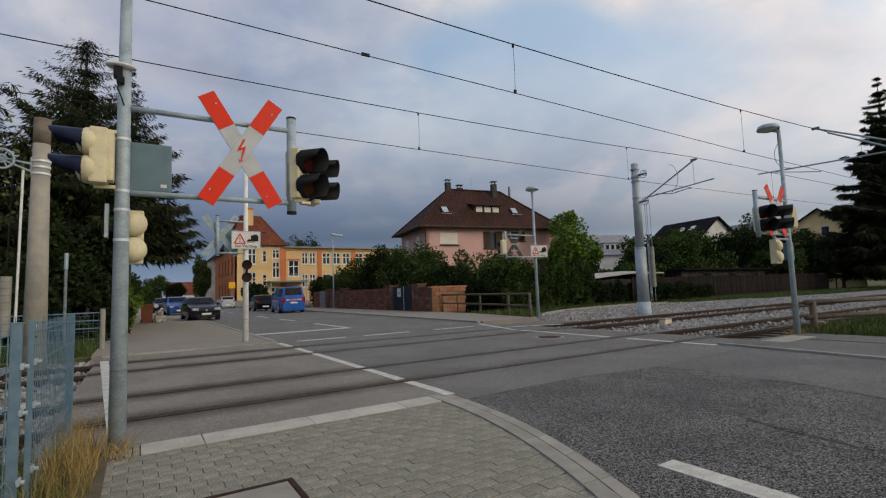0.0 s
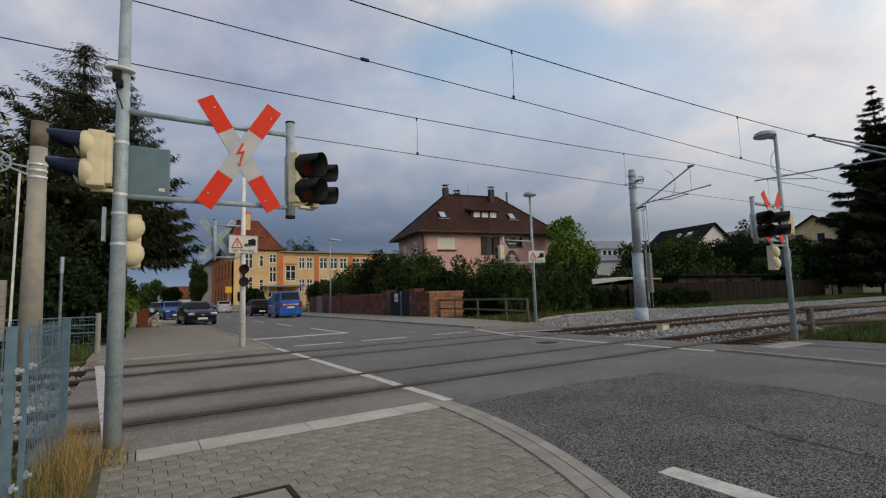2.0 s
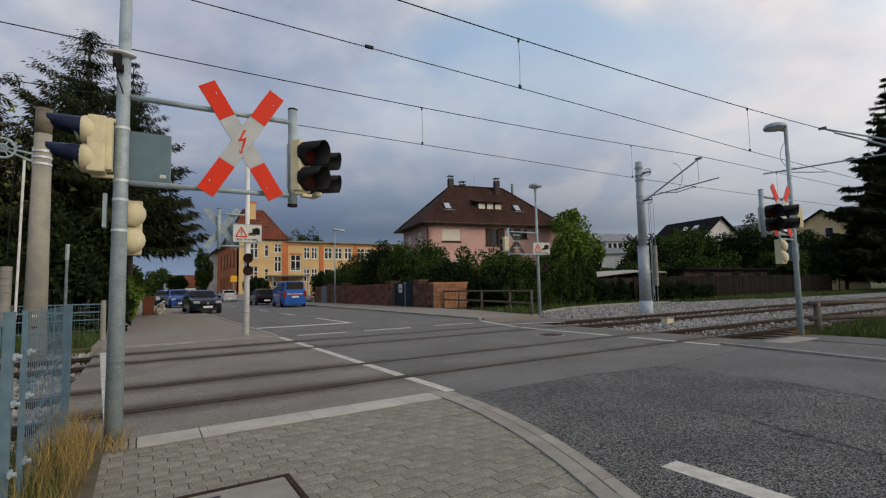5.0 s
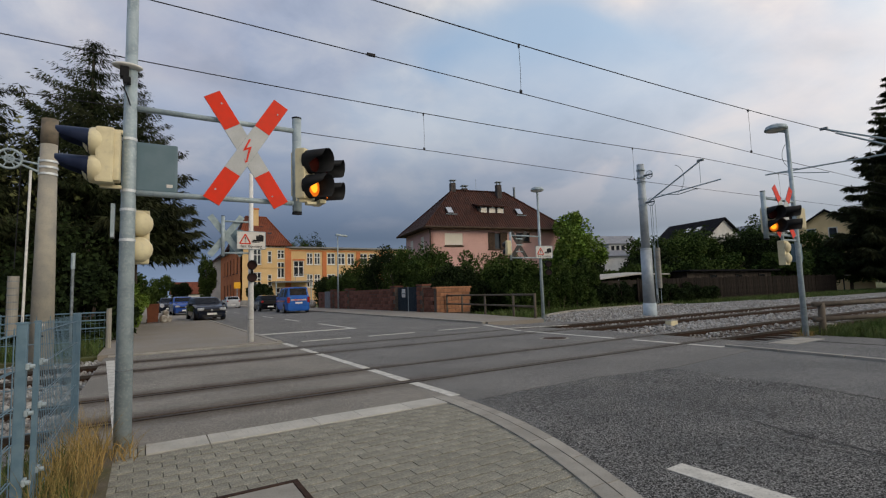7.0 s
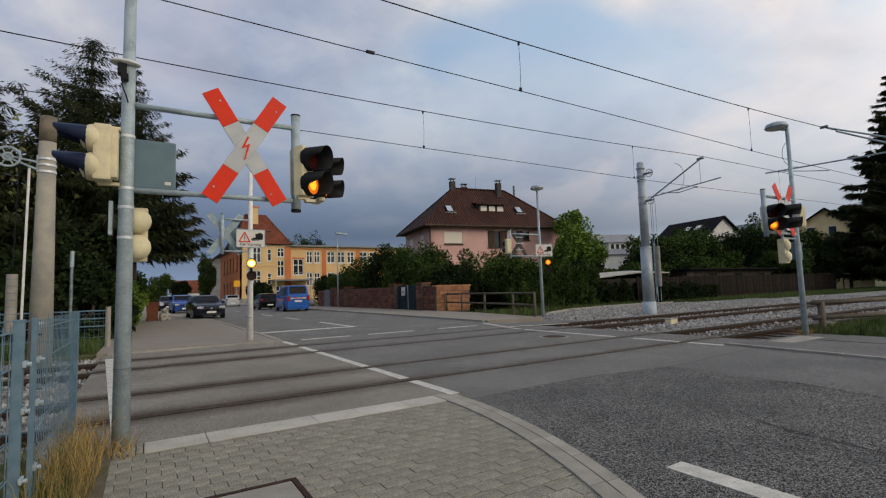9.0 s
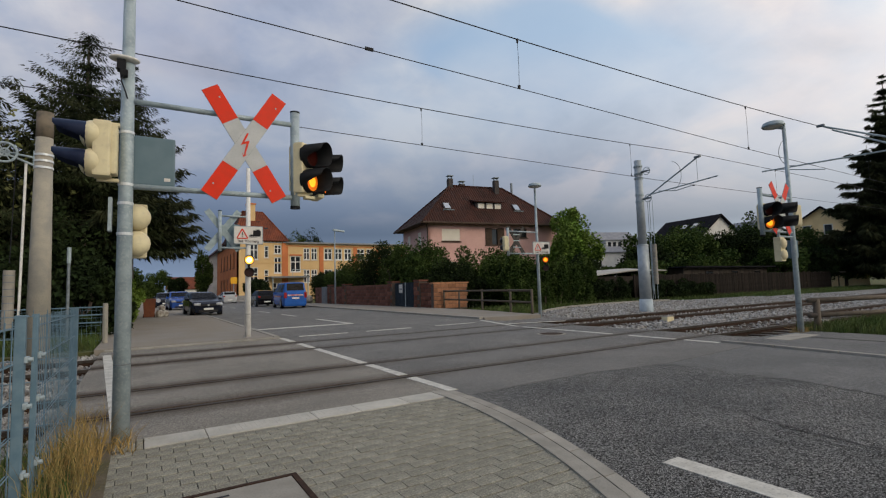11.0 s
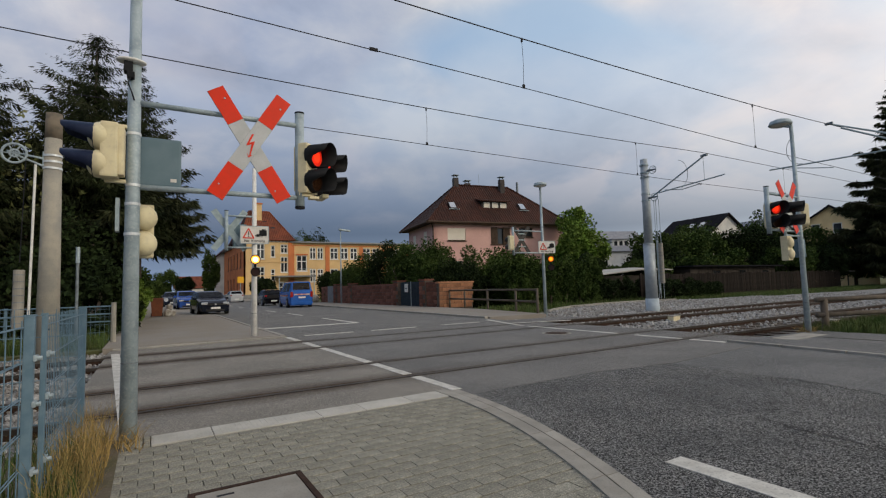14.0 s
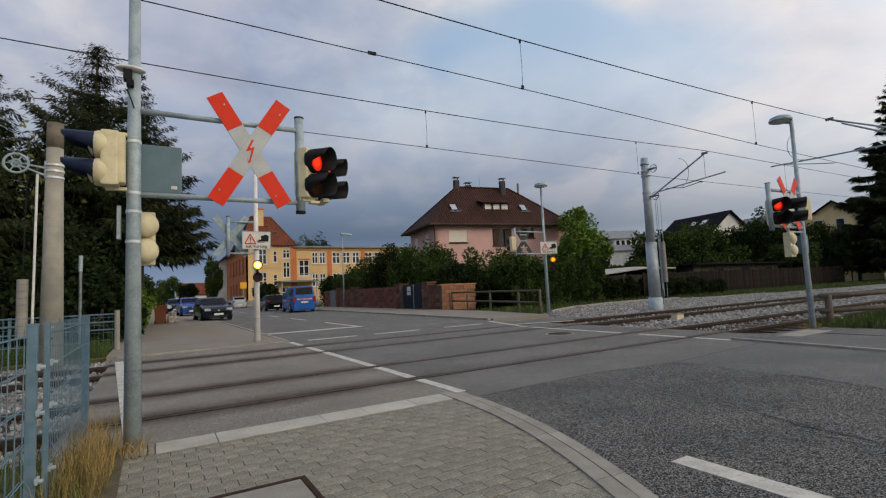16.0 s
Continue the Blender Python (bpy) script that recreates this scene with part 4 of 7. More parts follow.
def steel_mast():
    t = thing("overhead_line_mast", "tall grey steel catenary mast with a tubular cantilever", "overhead line mast", pose(18.9, 13.6, -0.10))
    part("mast_base", rod(B(), (0, 0, -0.3), (0, 0, 0.55), 0.29, 0.28, 28), FOOTING, t, "pale blue-grey painted footing", True)
    part("mast_shaft", rod(B(), (0, 0, 0.5), (0, 0, 2.95), 0.255, 0.235, 28), MAST_STEEL, t, "grey steel mast tube", True)
    part("mast_shaft", rod(B(), (0, 0, 2.9), (0, 0, 6.75), 0.185, 0.155, 28), MAST_STEEL, t, "grey steel mast tube", True)
    part("mast_flange", rod(B(), (0, 0, 2.88), (0, 0, 2.96), 0.245, 0.24, 28), MAST_STEEL, t)
    for z in (6.1, 5.9, 5.15, 4.85, 6.45):
        part("clamp_band", rod(B(), (0, 0, z), (0, 0, z + 0.06), 0.19, None, 24), STEEL, t)
    c = part("cantilever", rod(B(), (0, -0.2, 4.95), (0, -2.75, 6.25), 0.032, None, 12), STEEL, t, "diagonal cantilever tube")
    part("registration_tube", rod(B(), (0, -0.55, 5.12), (0, -3.5, 5.33), 0.026, None, 12), STEEL, c, "registration tube")
    part("steady_arm", loop_tube(B(), [(0, -0.95, 5.20), (0.05, -1.7, 5.08), (0.05, -2.45, 5.17)], 0.018), STEEL, c)
    part("hanger", rod(B(), (0, -2.7, 6.2), (0, -2.7, 5.28), 0.010, None, 6), STEEL, c)
    part("end_fitting", box(B(), (0, -2.75, 6.26), (0.10, 0.25, 0.08), None, 0.01), STEEL_DARK, c)
    part("curved_stay", loop_tube(B(), [(0, -1.95 + 0.85 * math.cos(a) * -0.55 + 0.4, 5.72 + 0.62 * math.sin(a)) for a in np.linspace(-1.3, 1.35, 14)][::1], 0.010), STEEL_DARK, c)
    for y, z in ((-0.42, 6.2), (-0.42, 4.98)):
        i = part("insulator_wheel", ring(B(), (0.0, y, z), 0.17, 0.016, "x"), STEEL, t, "ring-shaped insulator guard")
        part("insulator_core", rod(B(), (0, y + 0.25, z), (0, y - 0.16, z), 0.055, 0.03, 14), STEEL_DARK, i)
        bm = ring(B(), (0.0, y - 0.06, z), 0.10, 0.012, "x")
        part("inner_ring", bm, STEEL, i)
    for x, y in ((0.22, -0.31), (0.29, -0.41), (0.18, -0.25)):
        part("tension_cable", rod(B(), (x, y, 0.55), (x, y, 4.9), 0.012, None, 6), STEEL, t)
    w = part("tension_weight", rod(B(), (0.27, -0.38, 1.2), (0.27, -0.38, 2.95), 0.10, None, 14), KERB, t, "stack of tensioning weights")
    for i in range(12):
        part("weight_gap", rod(B(), (0.27, -0.38, 1.28 + i * 0.14), (0.27, -0.38, 1.295 + i * 0.14), 0.104, None, 14), STEEL_DARK, w)
    part("guide_rod", rod(B(), (0.20, -0.28, 0.85), (0.20, -0.28, 3.1), 0.03, None, 8), STEEL, t)
    part("cable_drum", rod(B(), (0.20, -0.28, 0.75), (0.20, -0.28, 0.9), 0.05, None, 8), STEEL_DARK, t)
    # the neighbour on the near side
    s = thing("overhead_line_mast", "grey steel catenary mast on the near side of the tracks", "overhead line mast", pose(20.6, 3.9, -0.22))
    part("mast_shaft", rod(B(), (0, 0, -0.3), (0, 0, 7.0), 0.2, 0.16, 24), MAST_STEEL, s, "", True)
    c = part("cantilever", rod(B(), (-0.2, 0.2, 5.20), (-1.0, 3.1, 6.60), 0.030, None, 12), STEEL, s)
    part("registration_tube", rod(B(), (-0.2, 0.2, 5.40), (-1.0, 4.95, 5.40), 0.026, None, 12), STEEL, c)
    part("diagonal_tube", rod(B(), (-0.3, 0.2, 4.86), (-1.0, 2.7, 6.33), 0.030, None, 12), STEEL, c)
    part("steady_arm", loop_tube(B(), [(-1.0, 4.4, 5.36), (-1.0, 3.6, 5.18), (-1.0, 3.0, 5.06)], 0.016), STEEL, c)
    part("curved_stay", loop_tube(B(), [(-1.0, 3.9 + 0.45 * math.cos(a), 5.95 + 0.55 * math.sin(a)) for a in np.linspace(-1.6, 1.2, 12)], 0.010), STEEL_DARK, c)
    part("end_fitting", box(B(), (-1.0, 3.02, 6.57), (0.08, 0.22, 0.08), None, 0.01), STEEL_DARK, c)


steel_mast()


HEAD_CAP = mat("weathered_mast_head", (0.20, 0.165, 0.125), 0.9, 0, (0.14, 0.12, 0.095), 6, bump=0.3)


def concrete_mast():
    t = thing("concrete_mast", "weathered round concrete mast with a tensioning wheel", "overhead line mast", pose(-1.80, 13.0, -0.12))
    part("mast_shaft", rod(B(), (0, 0, -0.2), (0, 0, 4.75), 0.215, 0.150, 24), CONCRETE, t, "stained concrete shaft", True)
    part("mast_head", rod(B(), (0, 0, 4.76), (0, 0, 5.30), 0.155, 0.148, 24), HEAD_CAP, t, "dark weathered head", True)
    for z in (4.08, 4.22, 4.35):
        part("steel_band", rod(B(), (0, 0, z), (0, 0, z + 0.045), 0.172, 0.170, 24), BAND, t, "bright steel band")
    b = part("wheel_bracket", loop_tube(B(), [(-0.15, -0.05, 4.30), (-0.75, -0.05, 4.40), (-0.15, -0.05, 4.14), (-0.15, -0.05, 4.45)], 0.022), STEEL, t)
    part("tension_wheel", ring(B(), (-0.62, -0.08, 4.36), 0.20, 0.024), STEEL, t, "steel cable wheel")
    part("wheel_hub", ring(B(), (-0.62, -0.08, 4.36), 0.075, 0.020), STEEL, b)
    for a in range(0, 180, 60):
        d = Vector((math.cos(radians(a)), 0, math.sin(radians(a)))) * 0.2
        part("spoke", rod(B(), Vector((-0.62, -0.08, 4.36)) - d, Vector((-0.62, -0.08, 4.36)) + d, 0.012, None, 6), STEEL, b)
    part("guide_rod", rod(B(), (-0.30, -0.1, 0.9), (-0.27, -0.1, 4.15), 0.024, None, 8), WHITE_POLE, t)
    part("tension_cable", rod(B(), (-0.47, -0.08, 2.1), (-0.43, -0.08, 4.30), 0.008, None, 6), WIRE, t)
    w = part("tension_weight", rod(B(), (-0.47, -0.08, 0.75), (-0.47, -0.08, 1.95), 0.095, None, 16), KERB, t, "stack of pale tensioning weights")
    for i in range(8):
        part("weight_gap", rod(B(), (-0.47, -0.08, 0.86 + i * 0.14), (-0.47, -0.08, 0.875 + i * 0.14), 0.1, None, 16), STEEL_DARK, w)
    part("number_plate_bars", box(B(), (0.02, -0.215, 0.95), (0.09, 0.01, 0.05)), WHITE_FILM, t)
    part("plate_bar", box(B(), (0.02, -0.217, 0.72), (0.08, 0.01, 0.035)), BLACK, t)


concrete_mast()


# ---- fences and barriers ----
def mesh_panel(parent, a, b, h, z0=0.08, rows=0.2, rods=0.05, r=0.0030):
    """A double-rod mesh panel between two points on the ground."""
    a, b = Vector((*a, 0)), Vector((*b, 0))
    d = (b - a).normalized()
    n = Vector((-d.y, d.x, 0)) * 0.008
    length = (b - a).length
    bm = B()
    z = z0
    while z <= h + 0.001:
        for s in (-1, 1):
            rod(bm, a + n * s + Vector((0, 0, z)), b + n * s + Vector((0, 0, z)), r * 1.15, None, 5, False)
        z += rows
    k = int(length / rods)
    for i in range(k + 1):
        p = a + d * (length * i / k)
        rod(bm, p + Vector((0, 0, z0 - 0.03)), p + Vector((0, 0, h + 0.02)), r, None, 4, False)
    return part("mesh_panel", bm, FENCE, parent, "double-rod wire mesh")


def square_post(parent, x, y, h, w=0.06):
    p = part("post", box(B(), (x, y, h / 2 - 0.1), (w, w, h + 0.2), None, 0.006), FENCE, parent, "square coated post")
    part("post_cap", box(B(), (x, y, h + 0.006), (w + 0.006, w + 0.006, 0.012)), FENCE, p)
    return p


def near_fence():
    t = thing("mesh_fence", "blue-grey double-rod mesh fence with steel clamps", "fence", pose(0, 0, 0), "mesh fences")
    X = -0.55
    for x, y, w in ((X, 5.9, 0.06), (X - 0.005, 3.90, 0.028), (X - 0.040, 3.68, 0.050), (X - 0.1, 1.6, 0.06)):
        square_post(t, x, y, 1.14, w)
    mesh_panel(t, (X, 5.87), (X, 3.92), 1.12, rods=0.065, r=0.0022)
    mesh_panel(t, (X - 0.07, 3.64), (X - 0.15, 1.2), 1.10, rods=0.15, r=0.0034)
    mesh_panel(t, (X, 5.9), (-3.1, 5.9), 1.12, rods=0.10)
    mesh_panel(t, (-3.1, 5.9), (-5.6, 5.9), 1.12, rods=0.10)
    for x in (-3.1, -5.6):
        square_post(t, x, 5.9, 1.14)
    for z in (0.26, 0.64, 0.90):
        for x, y in ((X - 0.008, 3.68), (X + 0.016, 3.93)):
            c = part("clamp", box(B(), (x, y, z), (0.018, 0.070, 0.036), None, 0.006), STEEL, t, "galvanised clamp plate")
            part("bolt", rod(B(), (x + 0.01, y - 0.02, z), (x + 0.032, y - 0.02, z), 0.013, None, 8), STEEL, c)


near_fence()


def far_fence():
    t = thing("mesh_fence", "low grey mesh fence beyond the tracks", "fence", pose(0, 0, 0), "mesh fences")
    part("post", rod(B(), (-0.80, 15.7, -0.3), (-0.80, 15.7, 1.08), 0.07, 0.06, 10), CONCRETE, t, "weathered end post")
    for x in (-3.0, -5.2, -7.4):
        square_post(t, x, 15.8, 1.0)
    for z in (0.98, 0.78, 0.58):
        part("fence_bar", rod(B(), (-0.8, 15.72, z), (-7.4, 15.82, z), 0.018, None, 6), FENCE, t)
    mesh_panel(t, (-0.9, 15.74), (-7.4, 15.84), 0.95, 0.1, 0.2, 0.1)
    p = thing("marker_post", "thin grey marker post beside the track", "post", pose(-1.55, 15.2, -0.1))
    part("post", rod(B(), (0, 0, -0.1), (0, 0, 2.55), 0.035, None, 10), STEEL_DARK, p)
    part("top_sleeve", rod(B(), (0, 0, 2.2), (0, 0, 2.6), 0.045, None, 10), STEEL, p)


far_fence()
WOOD = mat("weathered_round_timber", (0.13, 0.105, 0.08), 0.85, 0, (0.095, 0.08, 0.065), 5, third=(0.19, 0.165, 0.135), scale2=35, bump=0.3)


def log_barriers():
    t = thing("log_barrier", "weathered round timber barrier beside the footpath", "barrier", pose(0, 0, 0), "timber barriers")
    posts = [(13.28, 14.75), (13.87, 16.8), (14.38, 19.6), (14.75, 22.2), (14.9, 24.0)]
    for x, y in posts:
        part("post", rod(B(), (x, y, -0.3), (x, y, 1.06), 0.055, 0.05, 12), WOOD, t, "round timber post", True)
    for (xa, ya), (xb, yb) in zip(posts, posts[1:]):
        for z in (1.0, 0.52):
            part("rail", rod(B(), (xa, ya, z), (xb, yb, z), 0.045, None, 12), WOOD, t, "round timber rail", True)
    t = thing("log_barrier", "low weathered round timber barrier on the grass", "barrier", pose(0, 0, 0), "timber barriers")
    part("post", rod(B(), (12.98, 4.98, -0.3), (12.98, 4.98, 0.72), 0.075, 0.07, 12), WOOD, t, "round timber post", True)
    part("post", rod(B(), (16.2, 4.1, -0.3), (16.2, 4.1, 0.72), 0.075, 0.07, 12), WOOD, t, "round timber post", True)
    for z in (0.70, 0.36):
        part("rail", rod(B(), (12.75, 5.04, z), (16.6, 4.0, z), 0.055, 0.05, 12), WOOD, t, "round timber rail", True)


log_barriers()


# ---- the pavers, laid one by one ----
def lay_pavers():
    LX, LY, HX = 0.186, 0.130, 0.0903
    bm = box(B(), (0, 0, 0), (2 * HX, LY - 0.012, 0.06), None, 0.004)
    me = bpy.data.meshes.new("paver")
    bm.to_mesh(me)
    bm.free()
    me.materials.append(PAVER)
    rnd = random.Random(9)
    rest = B()
    row = 0
    y = 4.733
    while y > -4.3:
        x = -0.14 - (LX / 2 if row % 2 else 0.0)
        while x - LX / 2 < max(kerb_x(y - LY / 2), kerb_x(y + LY / 2)) - 0.275:
            over_cover = 0.24 < x - LX / 2 and x + LX / 2 < 0.89 and 2.83 < y - LY / 2 and y + LY / 2 < 3.47
            if not over_cover:
                m = pose(x, y, -0.032 + rnd.uniform(-0.002, 0.002), rnd.uniform(-0.35, 0.35), rnd.uniform(-0.3, 0.3), rnd.uniform(-0.4, 0.4))
                if y > 2.35 and 0.55 * x + y > 3.05:
                    ob = new("paver", me)
                    ob.parent, ob.matrix_basis = footway, m
                else:
                    box(rest, (0, 0, 0), (2 * HX, LY - 0.005, 0.06), m)
            x += LX
        y -= LY
        row += 1
    r = part("paving_rest", rest, PAVER_REST, footway)
    r["kind"] = "stuff"


lay_pavers()


# ---- buildings ----
PINK = mat("pink_render", (0.64, 0.40, 0.355), 0.9, 0, (0.58, 0.355, 0.315), 0.5, third=(0.36, 0.22, 0.20), scale2=9, amount2=0.3, bump=0.15, bump_scale=40)
YELLOW = mat("yellow_brick", (0.70, 0.49, 0.25), 0.9, 0, (0.62, 0.42, 0.205), 0.4, third=(0.36, 0.23, 0.10), scale2=14, amount2=0.4, bump=0.2)
ORANGE = mat("orange_brick", (0.60, 0.205, 0.080), 0.9, 0, (0.50, 0.165, 0.068), 0.5, third=(0.25, 0.09, 0.045), scale2=14, amount2=0.4, bump=0.2)
PLINTH = mat("grey_plinth", (0.25, 0.25, 0.25), 0.9, 0, (0.19, 0.19, 0.19), 2, bump=0.2)
WHITE_WALL = mat("white_render", (0.66, 0.66, 0.64), 0.85, 0, (0.56, 0.56, 0.55), 1, bump=0.1)
GABLE_YELLOW = mat("pale_yellow_render", (0.82, 0.64, 0.36), 0.85, 0, (0.74, 0.57, 0.31), 1, bump=0.1)
FRAME_WHITE = mat("white_window_frame", (0.68, 0.68, 0.66), 0.5, 0, (0.60, 0.60, 0.58), 5)
# roller shutters, and dormer panes whose sky reflection is painted as a pale colour
SHUTTER_AND_GLARE = mat("pale_shutter_and_pane_glare", (0.74, 0.69, 0.60), 0.6, 0, (0.69, 0.64, 0.55), 0.8)
BROWN_WOOD = mat("dark_brown_wood", (0.050, 0.032, 0.022), 0.7, 0, (0.075, 0.05, 0.035), 5, bump=0.2)
PANE = mat("window_glass", (0.016, 0.019, 0.023), 0.05, 0, (0.026, 0.03, 0.034), 2, spec=0.6)
COATED = mat("coated_roof_glass", (0.50, 0.54, 0.58), 0.08, 0.7, (0.44, 0.48, 0.52), 3)
SLATE = mat("dark_slate_roof", (0.011, 0.011, 0.014), 0.9, 0, (0.017, 0.017, 0.020), 2, bump=0.4, bump_scale=12, spec=0.04)
GREY_ROOF = mat("grey_roof", (0.21, 0.22, 0.25), 0.8, 0, (0.26, 0.27, 0.29), 2, bump=0.4, bump_scale=12)
ZINC = mat("zinc_sheet", (0.20, 0.21, 0.22), 0.5, 0.4, (0.15, 0.16, 0.17), 4)
CHIMNEY = mat("chimney_cladding", (0.050, 0.043, 0.042), 0.8, 0, (0.075, 0.066, 0.062), 4, bump=0.3)


def tile_mat(name, a, b, axis, pitch):
    m = mat(name, a, 0.75, 0, b, 0.8, third=(a[0] * 0.5, a[1] * 0.5, a[2] * 0.5), scale2=5, amount2=0.5, spec=0.15)
    nt = m.node_tree
    co, wv, bp = nt.nodes.new("ShaderNodeTexCoord"), nt.nodes.new("ShaderNodeTexWave"), nt.nodes.new("ShaderNodeBump")
    wv.bands_direction = axis
    wv.inputs["Scale"].default_value, wv.inputs["Distortion"].default_value = 0.314 / pitch, 0.15
    nt.links.new(co.outputs["Object"], wv.inputs["Vector"])
    nt.links.new(wv.outputs["Fac"], bp.inputs["Height"])
    bp.inputs["Strength"].default_value, bp.inputs["Distance"].default_value = 1.0, 0.08
    nt.links.new(bp.outputs[0], nt.nodes["Principled BSDF"].inputs["Normal"])
    return m


TILE_X = tile_mat("brown_pantile_front", (0.060, 0.024, 0.017), (0.036, 0.017, 0.013), "X", 0.27)
TILE_Y = tile_mat("brown_pantile_side", (0.060, 0.024, 0.017), (0.036, 0.017, 0.013), "Y", 0.27)
RED_TILE = tile_mat("red_pantile", (0.20, 0.058, 0.030), (0.14, 0.045, 0.026), "X", 0.3)


def wall(parent, m, width, z0, z1, holes, material, thick=0.3, label=""):
    """A wall in its own xz plane, face at y = 0, with openings (x0, x1, z0, z1) through it."""
    xs = sorted({0, width, *[h[0] for h in holes], *[h[1] for h in holes]})
    zs = sorted({z0, z1, *[h[2] for h in holes], *[h[3] for h in holes]})
    bm = B()
    for xa, xb in zip(xs, xs[1:]):
        for za, zb in zip(zs, zs[1:]):
            hole = any(h[0] < (xa + xb) / 2 < h[1] and h[2] < (za + zb) / 2 < h[3] for h in holes)
            if not hole:
                span(bm, xa, xb, 0, thick, za, zb, m)
    bmesh.ops.remove_doubles(bm, verts=bm.verts[:], dist=0.0005)
    return part("wall", bm, material, parent, label)


def frame_ring(x0, x1, y0, y1, z0, z1, bar, m=None):
    """A rectangular frame as one closed ring."""
    bm = B()
    loops = []
    for y in (y0, y1):
        for d in (0, bar):
            pts = [(x0 + d, y, z0 + d), (x1 - d, y, z0 + d), (x1 - d, y, z1 - d), (x0 + d, y, z1 - d)]
            loops.append([bm.verts.new(m @ Vector(p) if m is not None else p) for p in pts])
    fo, fi, bo, bi = loops
    for i in range(4):
        j = (i + 1) % 4
        for q in ((fo[i], fo[j], fi[j], fi[i]), (bo[j], bo[i], bi[i], bi[j]), (fo[j], fo[i], bo[i], bo[j]), (fi[i], fi[j], bi[j], bi[i])):
            bm.faces.new(q)
    bmesh.ops.recalc_face_normals(bm, faces=bm.faces[:])
    return bm


def window(parent, m, h, cols=2, transom=None, frame_mat=FRAME_WHITE, blind=0.0, sill=True, bar=0.07):
    x0, x1, z0, z1 = h
    w = part("window", frame_ring(x0, x1, 0.08, 0.16, z0, z1, bar, m), frame_mat, parent)
    for i in range(1, cols):
        x = x0 + (x1 - x0) * i / cols
        part("mullion", span(B(), x - bar * 0.6, x + bar * 0.6, 0.085, 0.155, z0 + bar, z1 - bar, m), frame_mat, w)
    if transom:
        z = z0 + (z1 - z0) * transom
        part("transom", span(B(), x0 + bar, x1 - bar, 0.075, 0.15, z - bar * 0.5, z + bar * 0.5, m), frame_mat, w)
    part("pane", span(B(), x0 + bar, x1 - bar, 0.11, 0.125, z0 + bar, z1 - bar, m), PANE, w)
    if blind:
        part("blind", span(B(), x0 + 0.01, x1 - 0.01, 0.03, 0.075, z1 - (z1 - z0) * blind, z1, m), SHUTTER_AND_GLARE, w, "pale roller shutter")
    if sill:
        part("sill", span(B(), x0 - 0.08, x1 + 0.08, -0.12, 0.08, z0 - 0.10, z0 - 0.005, m), frame_mat if blind == 0 else BROWN_WOOD, w)
    return w


def facet(parent, name, pts, thick, material, label=""):
    """A roof slope: a flat polygon with thickness."""
    bm = B()
    bm.faces.new([bm.verts.new(p) for p in pts])
    bmesh.ops.recalc_face_normals(bm, faces=bm.faces[:])
    f = bm.faces[:]
    if f[0].normal.z < 0:
        bmesh.ops.reverse_faces(bm, faces=f)
    bmesh.ops.solidify(bm, geom=f, thickness=thick)
    bmesh.ops.recalc_face_normals(bm, faces=bm.faces[:])
    return part(name, bm, material, parent, label)


def hip_roof(t, x0, x1, y0, y1, ze, xr0, xr1, yr, zr, mx, my):
    a, b, c, d = (x0, y0, ze), (x1, y0, ze), (x1, y1, ze), (x0, y1, ze)
    e, f = (xr0, yr, zr), (xr1, yr, zr)
    out = [facet(t, "roof", q, 0.16, mt) for q, mt in (((a, b, f, e), mx), ((c, d, e, f), mx), ((d, a, e), my), ((b, c, f), my))]
    for p, q in ((a, e), (b, f), (c, f), (d, e), (e, f)):
        part("ridge_tiles", rod(B(), p, q, 0.11, None, 8), mx, out[0])
    return out[0]


def chimney(parent, x, y, z0, z1, w=0.55, cap=True):
    c = part("chimney", span(B(), x - w / 2, x + w / 2, y - w / 2, y + w / 2, z0, z1, None, 0.02), CHIMNEY, parent, "dark clad chimney")
    if cap:
        for sx in (-1, 1):
            part("chimney_leg", span(B(), x + sx * w * 0.38 - 0.03, x + sx * w * 0.38 + 0.03, y - 0.1, y + 0.1, z1, z1 + 0.28), STEEL, c)
        part("chimney_cap", span(B(), x - w * 0.6, x + w * 0.6, y - w * 0.6, y + w * 0.6, z1 + 0.28, z1 + 0.34), STEEL_DARK, c)


